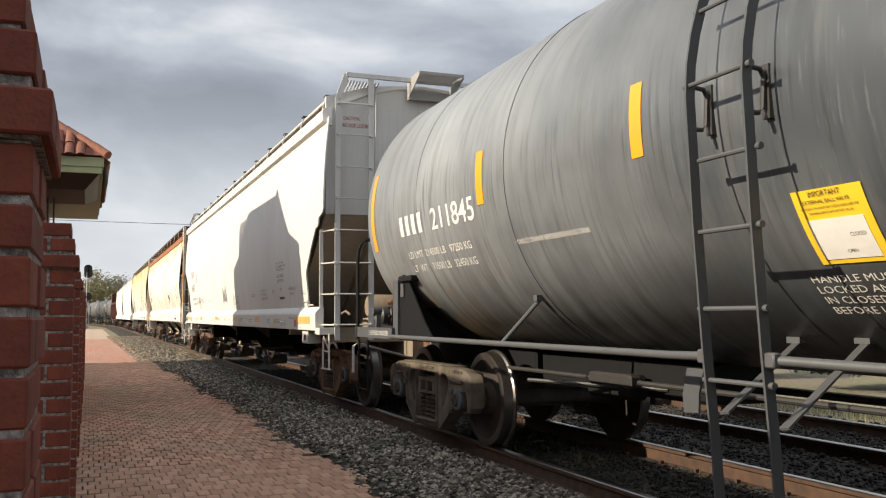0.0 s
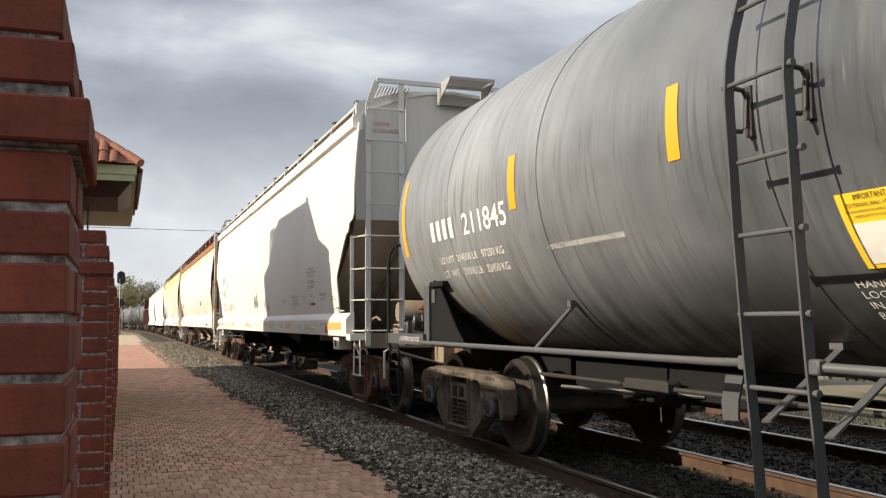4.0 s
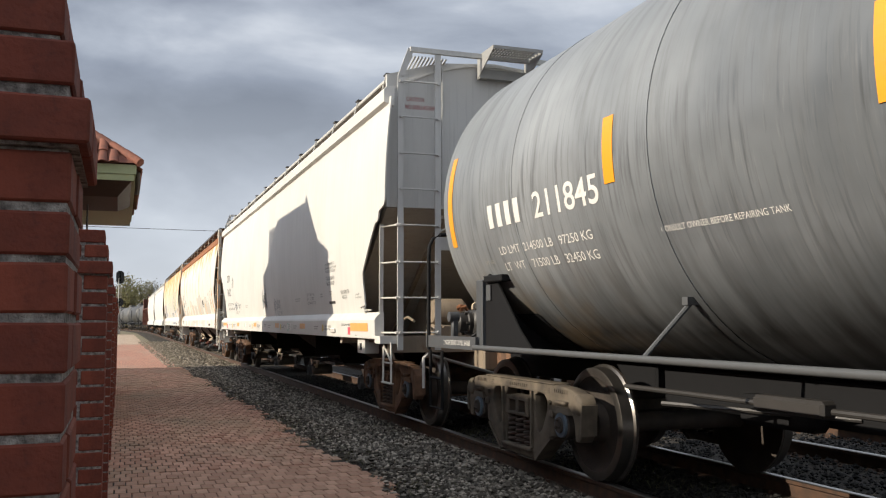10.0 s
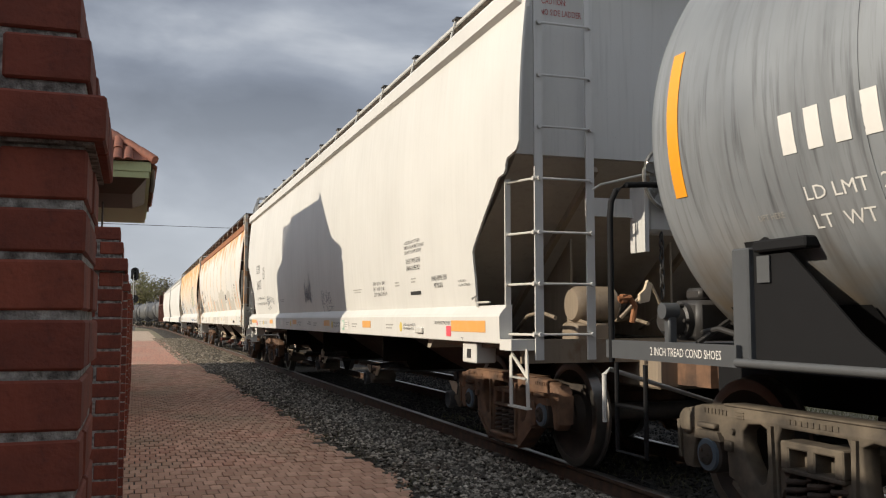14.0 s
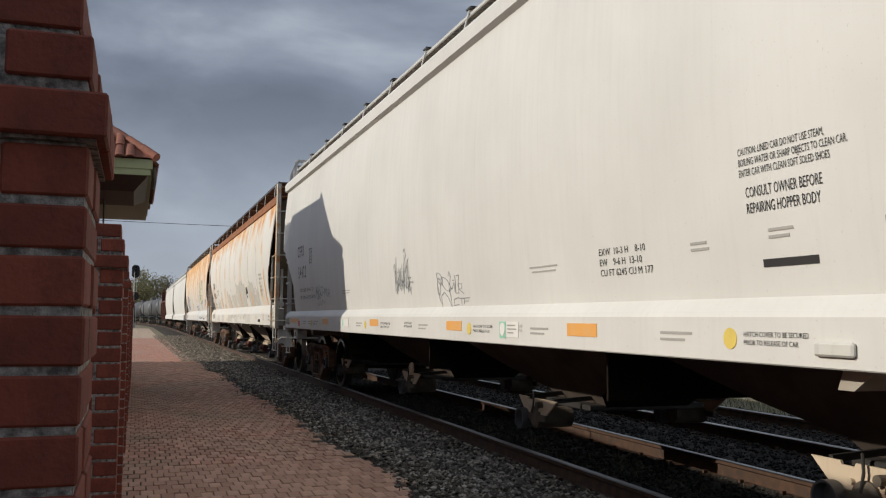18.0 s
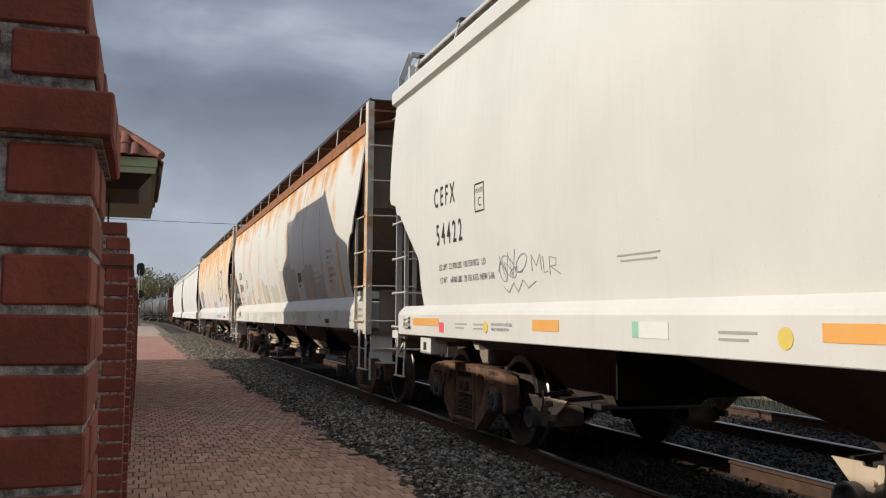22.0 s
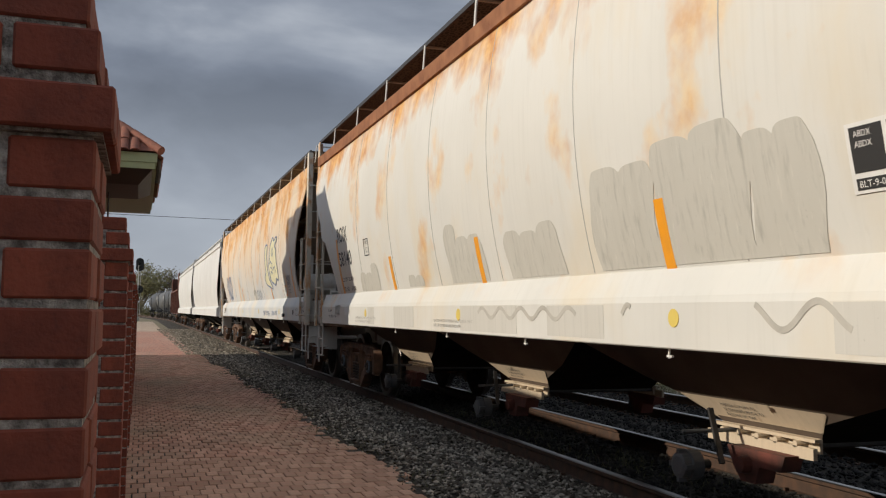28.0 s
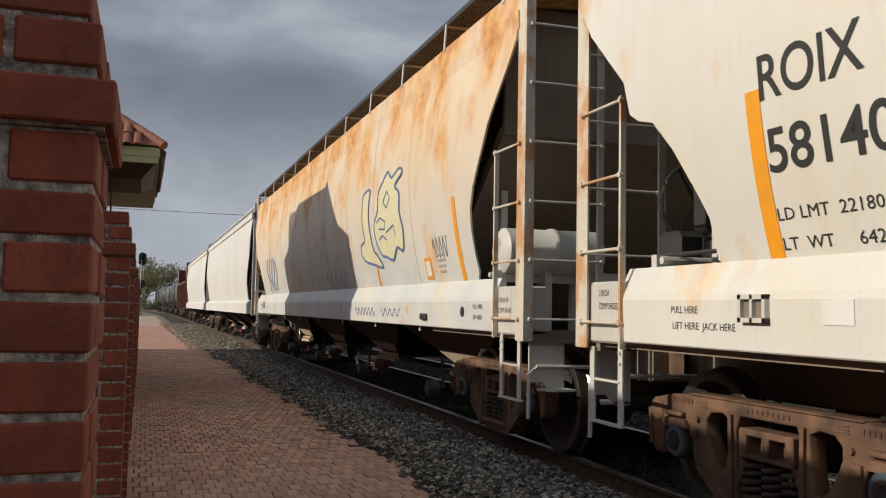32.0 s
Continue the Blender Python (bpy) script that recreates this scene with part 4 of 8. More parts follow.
part("soffit", soffit, BROWN, depot, "dark brown boarded soffit")
# clay barrel tiles on the two slopes that show, and ridge caps on the hip
tile = Mesh()
tile.sheet([[(0.066 * math.cos(a) * s, y, 0.042 * math.sin(a) * s) for a in (math.pi * i / 6 for i in range(7))] for y, s in ((0, 1.0), (0.36, 0.86))], (0, 0, -0.014))
tile_mesh = tile.data("roof_tile", CLAY, smooth=True)


def tile_slope(origin, along, up, nrm, length_at, rows):
    """Tiles laid in columns up a slope; length_at gives how far up a column runs."""
    along, up, nrm = Vector(along).normalized(), Vector(up).normalized(), Vector(nrm).normalized()
    m = Matrix((up.cross(nrm), up, nrm)).transposed().to_4x4()
    k = 0
    while True:
        u = 0.07 + k * 0.145
        run = length_at(u)
        if run is None:
            break
        for j in range(min(rows, int(run / 0.31))):
            q = Vector(origin) + along * u + up * (j * 0.31 - 0.06) + nrm * (0.020 + 0.012 * (j % 2))
            part("roof_tile", tile_mesh, CLAY, depot, m=Matrix.Translation(q) @ m)
        k += 1


for low, high, first, rows in ((0.0, KINK, True, 4), (KINK, 1.0, False, 6)):
    za, zb_ = (0.0, KINK * SAG) if first else (KINK * SAG, 1.0)
    org = (CX + (RX - CX) * low, CY + (RY0 - CY) * low, RZ + (RTOP - RZ) * za)
    up = Vector((0, (RY0 - CY) * (high - low), (RTOP - RZ) * (zb_ - za)))
    reach = (CX - RX) * (high - low)
    tile_slope(org, (-1, 0, 0), up, up.cross(Vector((-1, 0, 0))), lambda u: None if u > 2.2 else up.length * min(1, u / reach), rows)
    up = Vector(((RX - CX) * (high - low), 0, (RTOP - RZ) * (zb_ - za)))
    reach2 = (RY0 - CY) * (high - low)
    tile_slope(org, (0, 1, 0), up, Vector((0, 1, 0)).cross(up) * -1, lambda u: None if u > 5.0 else up.length * min(1, u / reach2), rows)
ends = [Vector(A), Vector(A2), Vector(P)]
for a, b, count in ((ends[0], ends[1], 4), (ends[1], ends[2], 5)):
    for i in range(count):
        p, q = a.lerp(b, i / count), a.lerp(b, (i + 1.12) / count)
        cap = Mesh().tube([p + Vector((0, 0, 0.005)), p.lerp(q, 0.5) + Vector((0, 0, 0.012)), q + Vector((0, 0, 0.015))], 0.065, 10)
        part("hip_cap", cap, CLAY, depot, "rounded clay hip tile", smooth=True)
gut = Mesh()
gut.tube([(CX - 0.03, CY + 0.4, RZ - 0.03), (CX - 0.02, CY + 0.42, RZ - 0.30), (CX - 0.035, CY + 0.44, RZ - 0.40)], 0.035, 8)
part("gutter_outlet", gut, BROWN, depot, smooth=True)

pipe = thing("conduit_mast", pose(-0.62, 15.2, 0), "pair of thin dark conduit pipes standing by the depot", "pole")
for dx in (0.0, 0.085):
    part("conduit", Mesh().tube([(dx, 0, 0), (dx, 0, 3.4)], 0.014, 8), STEEL_DARK, pipe, smooth=True)

wire = Mesh().tube([(-14 + i * 3.0, 60 + i * 0.2, 7.55 - 0.10 * math.sin(math.pi * i / 10)) for i in range(11)], 0.016, 5)
for px, py in ((-14.0, 60.0), (16.0, 62.0)):
    post = thing("utility_pole", pose(px, py, -0.5), "grey weathered wooden pole holding the cable", "pole")
    part("shaft", Mesh().lathe([(0.0, 0.16), (8.4, 0.11), (8.4, 0.0)], "z", (0, 0, 0), 12), TIE, post, smooth=True)
solid("overhead_wire", wire, STEEL_DARK, "thin dark cable strung across the sky", "cable")

# ---------------------------------------------------------------- signal, far trees
SX, SY = -0.32, 120.0
signal = thing("railway_signal", pose(SX, SY, 0), "tall railway signal mast with two black round-backed heads", "signal")
part("mast", Mesh().tube([(0, 0, -0.1), (0, 0, 6.95)], 0.075, 10), GRATE, signal, smooth=True)
part("base", Mesh().box(-0.3, 0.3, -0.3, 0.3, -0.1, 0.5, ch=0.03), CONCRETE, signal)
part("case", Mesh().box(-0.55, -0.1, -0.3, 0.2, 0.5, 2.0, ch=0.03), GRATE, signal, "pale equipment case")
part("ladder", Mesh().bar((0.28, 0.1, 0), (0.28, 0.1, 6.4), 0.05, 0.03).bar((-0.02, 0.1, 0), (-0.02, 0.1, 6.4), 0.05, 0.03), GRATE, signal)
for z, h in ((7.06, 0.72), (3.93, 0.42)):
    hd = Mesh().prism([(0.48 * math.cos(t) + 0.14, z + (h - 0.35 if math.sin(t) > 0 else -(h - 0.35)) * 1.0 + 0.45 * math.sin(t)) for t in (2 * math.pi * i / 24 for i in range(24))], -0.06, 0.03, "y")
    for k in ((-0.45, 0, 0.45) if h > 0.5 else (0,)):
        hd.lathe([(-0.50, 0.15), (-0.06, 0.17), (-0.06, 0.13), (-0.48, 0.12)], "y", (0.14, 0, z + k), 14)
    part("signal_head", hd, LENS, signal, "black signal head with hooded lenses")


def tree(x, y, h, spread, seed, leaf, bare=0.0):
    """A trunk that forks into limbs and twigs, with leaves strewn round the twig ends."""
    rs = random.Random(seed)
    t = thing("tree", pose(x, y, -0.05), "spring tree with thin yellow-green foliage" if leaf is LEAF else "half-bare tree with dull brownish foliage", "tree", "far trees")
    wood, tips = Mesh(), []

    def grow(p, d, length, r, depth):
        q = p + d * length
        mid = p.lerp(q, 0.5) + Vector((rs.uniform(-1, 1), rs.uniform(-1, 1), 0)) * length * 0.06
        k0 = len(wood.v)
        wood.tube([p, mid, q], r, 5 if depth < 2 else 4, caps=False)
        if depth >= 4 or length < 0.5:
            tips.append(q)
            return
        if depth >= 2:
            tips.append(mid)
        for _ in range(3 if depth else 4):
            nd = (d + Vector((rs.uniform(-1, 1), rs.uniform(-1, 1), rs.uniform(-0.25, 0.6))) * spread).normalized()
            grow(q if rs.random() < 0.65 else mid, nd, length * rs.uniform(0.58, 0.8), r * 0.58, depth + 1)
    grow(Vector((0, 0, 0)), Vector((0, 0, 1)), h * 0.32, h * 0.022, 0)
    part("trunk", wood, BARK, t, smooth=True)
    crown = Mesh()
    for p in tips:
        if rs.random() < bare:
            continue
        for _ in range(12):
            c = p + Vector((rs.gauss(0, 1), rs.gauss(0, 1), rs.gauss(0, 0.8))) * h * 0.060
            s = h * rs.uniform(0.007, 0.015)
            a = Vector((rs.uniform(-1, 1), rs.uniform(-1, 1), rs.uniform(-1, 1))).normalized()
            b = a.orthogonal().normalized()
            crown.add([c - a * s * 1.5, c + b * s, c + a * s * 1.5, c - b * s], [(0, 1, 2, 3)])
    me = bpy.data.meshes.new("crown")
    me.from_pydata(crown.v, [], crown.f)
    me.materials.append(leaf)
    ob = new("crown", me)
    ob.parent = t
    return t


LEAF_DARK = leaf_material("dark hedge leaves", (0.022, 0.03, 0.012), (0.05, 0.055, 0.025))


def bush(x, y, h, wide, seed, leaf):
    """Low scrub: stems fanning out, with many small leaves strewn through them."""
    rs = random.Random(seed)
    t = thing("bush", pose(x, y, -0.05), "dark green hedge shrub beyond the sandy lane" if leaf is LEAF_DARK else "dull green and brown scrub along the far line", "bush", "far scrub")
    stem, crown = Mesh(), Mesh()
    for _ in range(14):
        tip = Vector((rs.uniform(-1, 1) * wide, rs.uniform(-1, 1) * wide * 0.5, h * rs.uniform(0.5, 1.0)))
        root = Vector((tip.x * 0.5, tip.y * 0.5, 0))
        stem.tube([root, root.lerp(tip, 0.6) + Vector((0, 0, 0.2)), tip], 0.04, 4, caps=False)
        for _ in range(95):
            c = root.lerp(tip, rs.uniform(0.05, 1.05)) + Vector((rs.gauss(0, 1), rs.gauss(0, 1), rs.gauss(0, 0.7))) * wide * 0.16
            c.z = max(c.z, 0.05)
            s = rs.uniform(0.06, 0.16)
            a = Vector((rs.uniform(-1, 1), rs.uniform(-1, 1), rs.uniform(-1, 1))).normalized()
            b = a.orthogonal().normalized()
            crown.add([c - a * s * 1.5, c + b * s, c + a * s * 1.5, c - b * s], [(0, 1, 2, 3)])
    part("stems", stem, BARK, t)
    me = bpy.data.meshes.new("crown")
    me.from_pydata(crown.v, [], crown.f)
    me.materials.append(leaf)
    ob = new("crown", me)
    ob.parent = t


for i, (x, y, h, lf, bare) in enumerate(((-2.5, 235, 11, LEAF_DRY, 0.5), (3.5, 250, 14.5, LEAF, 0.1), (10, 240, 12, LEAF_DRY, 0.3), (-9, 260, 13, LEAF_DRY, 0.4), (15, 275, 14, LEAF, 0.3),
                                         (-16, 250, 14, LEAF, 0.2), (6.5, 290, 15, LEAF_DRY, 0.3), (21, 300, 14, LEAF, 0.2), (-1, 300, 14, LEAF, 0.2), (0.5, 242, 11.5, LEAF, 0.1), (28, 300, 14, LEAF_DRY, 0.1))):
    tree(x, y, h, 0.72, 50 + i, lf, bare)
for i in range(9):
    bush(18.6 + 0.5 * math.sin(i * 1.9), 7.0 + 5.0 * i, 1.7 + 0.4 * math.sin(i * 2.3), 1.9, 120 + i, LEAF_DARK)
for i in range(14):
    bush(-24 + 4.4 * i, 226 + 6 * math.sin(i * 2.1), 4.0 + 1.6 * math.sin(i * 1.7), 3.2, 80 + i, LEAF_DRY if i % 3 else LEAF)

# ---------------------------------------------------------------- rail cars
SPIN = []                                     # wheel sets that turn: (object, distance ahead of the car's middle)


def wheel_set_mesh():
    r = 0.457
    me = Mesh()
    for s in (-1, 1):
        rim = [(0.675, 0.30), (0.675, 0.40), (0.682, r + 0.024), (0.705, r + 0.026), (0.718, r + 0.006), (0.81, r - 0.002), (0.815, r - 0.016), (0.813, 0.385),
               (0.79, 0.365), (0.755, 0.30), (0.76, 0.17), (0.825, 0.135), (0.83, 0.085)]
        me.lathe([(s * a, b) for a, b in rim], "x", (0, 0, 0), 44, 0, [0, 0, 0, 1, 1, 1, 1, 0, 0, 0, 0, 0])
        me.lathe([(s * 0.675, 0.30), (s * 0.66, 0.14), (s * 0.60, 0.085)], "x", (0, 0, 0), 30)
    me.lathe([(-0.84, 0.085), (-0.60, 0.085), (0.0, 0.078), (0.60, 0.085), (0.84, 0.085)], "x", (0, 0, 0), 20)
    for s in (-1, 1):
        me.lathe([(s * 0.83, 0.095), (s * 0.95, 0.105), (s * 0.95, 0.118), (s * 1.09, 0.118), (s * 1.10, 0.10)], "x", (0, 0, 0), 22)
        me.lathe([(s * 1.10, 0.102), (s * 1.118, 0.098), (s * 1.12, 0.066)], "x", (0, 0, 0), 22, 2)
        me.lathe([(s * 1.118, 0.066), (s * 1.135, 0.060), (s * 1.136, 0.0)], "x", (0, 0, 0), 18, 0)
        for k in range(3):
            a = 2 * math.pi * k / 3
            me.lathe([(s * 1.13, 0.013), (s * 1.150, 0.013), (s * 1.150, 0.0)], "x", (0, 0.036 * math.cos(a), 0.036 * math.sin(a)), 6)
    return me.data("wheel_set", WHEEL, TREAD, BLUE, smooth=True, angle=35)


WHEELSET = wheel_set_mesh()


def side_frame_mesh():
    """A cast truck side frame: a bevelled plate with a spring window, two rounded side windows and two bearing jaws; y along, z up."""
    half = [(0.0, 0.772), (0.30, 0.775), (0.72, 0.772), (0.98, 0.755), (1.13, 0.722), (1.215, 0.655), (1.225, 0.55), (1.205, 0.40), (1.165, 0.345), (1.085, 0.345),
            (1.065, 0.49), (1.02, 0.575), (0.77, 0.575), (0.735, 0.50), (0.72, 0.345), (0.655, 0.33), (0.58, 0.255), (0.46, 0.165), (0.34, 0.115), (0.0, 0.105)]
    outer = half + [(-y, z) for y, z in reversed(half[1:-1])]
    side_window = [(0.345, 0.655), (0.42, 0.685), (0.53, 0.675), (0.582, 0.63), (0.585, 0.565), (0.54, 0.47), (0.475, 0.375), (0.425, 0.345), (0.385, 0.365), (0.36, 0.46)]
    spring_window = [(0.275, 0.19), (0.285, 0.60), (0.245, 0.685), (-0.245, 0.685), (-0.285, 0.60), (-0.275, 0.19)]
    loops = [outer, side_window, [(-y, z) for y, z in reversed(side_window)], spring_window]
    flat = [p for loop in loops for p in loop]
    tris = tessellate_polygon([[Vector((y, z, 0)) for y, z in loop] for loop in loops])
    bm = bmesh.new()
    front = [bm.verts.new((-0.065, y, z)) for y, z in flat]
    back = [bm.verts.new((0.05, y, z)) for y, z in flat]
    for a, b, c in tris:
        bm.faces.new((front[a], front[b], front[c]))
        bm.faces.new((back[c], back[b], back[a]))
    k, rim = 0, []
    for loop in loops:
        n = len(loop)
        for i in range(n):
            a, b = k + i, k + (i + 1) % n
            bm.faces.new((front[a], front[b], back[b], back[a]))
            rim += [(front[a], front[b]), (back[a], back[b])]
        k += n
    bmesh.ops.recalc_face_normals(bm, faces=bm.faces)
    bmesh.ops.bevel(bm, geom=[bm.edges.get(e) for e in rim], offset=0.014, segments=2, profile=0.5, affect="EDGES")
    bmesh.ops.recalc_face_normals(bm, faces=bm.faces)
    bm.verts.index_update()
    me = Mesh()
    me.add([tuple(v.co) for v in bm.verts], [tuple(v.index for v in f.verts) for f in bm.faces])
    bm.free()
    # flanges along the top and the lower chords, column guides, jaw lugs and raised foundry marks
    me.box(-0.074, 0.085, -0.74, 0.74, 0.766, 0.780, ch=0.004)
    for s in (-1, 1):
        me.lathe([(-0.080, 0.0), (-0.080, 0.07), (-0.066, 0.085), (0.05, 0.085)], "x", (0, s * 1.135, 0.635), 18)
        me.bar((-0.005, s * 0.66, 0.325), (-0.005, s * 0.36, 0.112), 0.15, 0.028)
        me.bar((-0.012, s * 0.302, 0.20), (-0.012, s * 0.315, 0.69), 0.15, 0.032)
        me.bar((-0.012, s * 1.215, 0.64), (-0.012, s * 1.20, 0.40), 0.14, 0.030)
        me.prism([(s * 0.755, 0.545), (s * 1.035, 0.545), (s * 1.005, 0.60), (s * 0.785, 0.60)], -0.092, 0.085)
        me.box(-0.105, -0.06, min(s * 0.80, s * 0.98), max(s * 0.80, s * 0.98), 0.618, 0.648, ch=0.006)
        me.box(-0.088, -0.06, min(s * 0.66, s * 0.73), max(s * 0.66, s * 0.73), 0.50, 0.56, ch=0.006)
        for i in range(7):
            me.box(-0.071, -0.064, s * 0.84 + 0.036 * (i - 3) - 0.011, s * 0.84 + 0.036 * (i - 3) + 0.011, 0.708, 0.738)
        for i in range(3):
            me.box(-0.071, -0.064, s * 0.60 - 0.04, s * 0.60 + 0.04, 0.70 + 0.017 * i, 0.706 + 0.017 * i)
        me.lathe([(-0.085, 0.0), (-0.085, 0.018), (-0.06, 0.02)], "x", (0, s * 0.66, 0.62), 10)
    me.box(-0.10, 0.10, -0.30, 0.30, 0.165, 0.196, ch=0.006)
    for i in range(9):
        me.box(-0.071, -0.064, -0.20 + 0.045 * i, -0.174 + 0.045 * i, 0.715, 0.742)
    return me


SIDE_FRAME = side_frame_mesh()


def spring_mesh():
    """Three coil springs in a row, with a narrower snubber coil before them."""
    me = Mesh()
    for xx, yy, r, w in ((-0.02, -0.17, 0.068, 0.0165), (-0.02, 0.0, 0.068, 0.0165), (-0.02, 0.17, 0.068, 0.0165)):
        pts = []
        for i in range(66):
            a = 2 * math.pi * i / 12
            pts.append((xx + r * math.cos(a), yy + r * math.sin(a), 0.205 + 0.245 * i / 65))
        me.tube(pts, w, 7)
        me.tube([(xx, yy, 0.20), (xx, yy, 0.45)], 0.028, 8)
    return me


SPRING = spring_mesh()


def truck(car, y, casting, side="both"):
    """A two-axle truck under a car."""
    bolster = Mesh().box(-0.98, 0.98, -0.16, 0.16, 0.46, 0.60, ch=0.02)
    for k in (-1, 1):
        lo, hi = (k * 1.10, k * 0.95) if k < 0 else (k * 0.95, k * 1.10)
        # the bolster's end: a cast box with a dark pocket between its flanges
        bolster.box(lo, hi, -0.235, 0.235, 0.585, 0.625, ch=0.008).box(lo, hi, -0.235, 0.235, 0.452, 0.482, ch=0.008)
        bolster.box(lo, hi, -0.235, -0.17, 0.475, 0.60, ch=0.008).box(lo, hi, 0.17, 0.235, 0.475, 0.60, ch=0.008).box(lo, hi, -0.03, 0.03, 0.475, 0.60, ch=0.008)
        bolster.box(k * 0.94 - 0.05, k * 0.94 + 0.05, -0.20, 0.20, 0.46, 0.61)
        # friction shoes beside the springs
        bolster.prism([(0.18, 0.46), (0.27, 0.46), (0.27, 0.30)], k * 1.0 - 0.07, k * 1.0 + 0.07).prism([(-0.18, 0.46), (-0.27, 0.46), (-0.27, 0.30)], k * 1.0 - 0.07, k * 1.0 + 0.07)
    bolster.box(-0.35, 0.35, -0.3, 0.3, 0.58, 0.72, ch=0.02)
    base = part("truck", bolster, casting, car, m=pose(0, y, 0))
    for s in (-1, 1):
        key = "side_frame " + casting.name
        if key not in bpy.data.meshes:
            SIDE_FRAME.data(key, casting, smooth=True, angle=50)
        part("side_frame", bpy.data.meshes[key], casting, base, "cast steel side frame", m=pose(s * 1.02, 0, 0, 0, 0, 0 if s < 0 else 180))
        key = "spring " + casting.name
        if key not in bpy.data.meshes:
            SPRING.data(key, IRON_SPRING, smooth=True)
        part("spring_nest", bpy.data.meshes[key], IRON_SPRING, base, "dark rusty coil springs", m=pose(s * 1.0, 0, 0, 0, 0, 0 if s < 0 else 180))
    beam = Mesh()
    for s in (-1, 1):
        beam.bar((-0.8, s * 0.36, 0.36), (0.8, s * 0.36, 0.36), 0.10, 0.06, side=(0, 0, 1))
        for k in (-1, 1):
            beam.prism([(s * 0.40, 0.24), (s * 0.46, 0.30), (s * 0.455, 0.46), (s * 0.39, 0.5)], k * 0.70, k * 0.80)
    part("brake_beam", beam, casting, base)
    for s in (-1, 1):
        ws = part("wheel_set", WHEELSET, (WHEEL, TREAD, BLUE), base, "steel wheels on an axle with roller bearings", m=pose(0, s * 0.889, 0.457))
        SPIN.append(ws)
    return base


def coupler(car, y, s):
    me = Mesh().box(-0.09, 0.09, min(y - 0.7 * s, y), max(y - 0.7 * s, y), 0.80, 0.98, ch=0.02)
    me.prism([(-0.15, y - 0.02 * s), (0.14, y - 0.05 * s), (0.16, y + 0.20 * s), (0.05, y + 0.24 * s), (0.03, y + 0.1 * s), (-0.06, y + 0.1 * s), (-0.10, y + 0.24 * s), (-0.16, y + 0.16 * s)], 0.74, 1.02, "z")
    part("coupler", me, IRON_BROWN, car, "rusty knuckle coupler")
    hose = Mesh().tube([(0.35, y - 0.25 * s, 0.85), (0.36, y + 0.05 * s, 0.62), (0.30, y + 0.35 * s, 0.42), (0.25, y + 0.55 * s, 0.52)], 0.022, 7)
    part("air_hose", hose, STEEL_DARK, car, smooth=True)


def ladder(car, mat, stiles, rungs, r=0.011, wide=0.055, thick=0.012, side=(1, 0, 0), name="ladder", label=""):
    """Flat stiles as point pairs, with round rungs bolted between them."""
    me = Mesh()
    for a, b in stiles:
        me.bar(a, b, wide, thick, side=side)
    for a, b in rungs:
        me.tube([a, b], r, 7)
        for q in (a, b):
            me.lathe([(-0.016, 0.0), (-0.016, 0.02), (0.016, 0.02), (0.016, 0.0)], "x" if abs(a[0] - b[0]) < abs(a[1] - b[1]) else "y", q, 8)
    return part(name, me, mat, car, label, smooth=True)


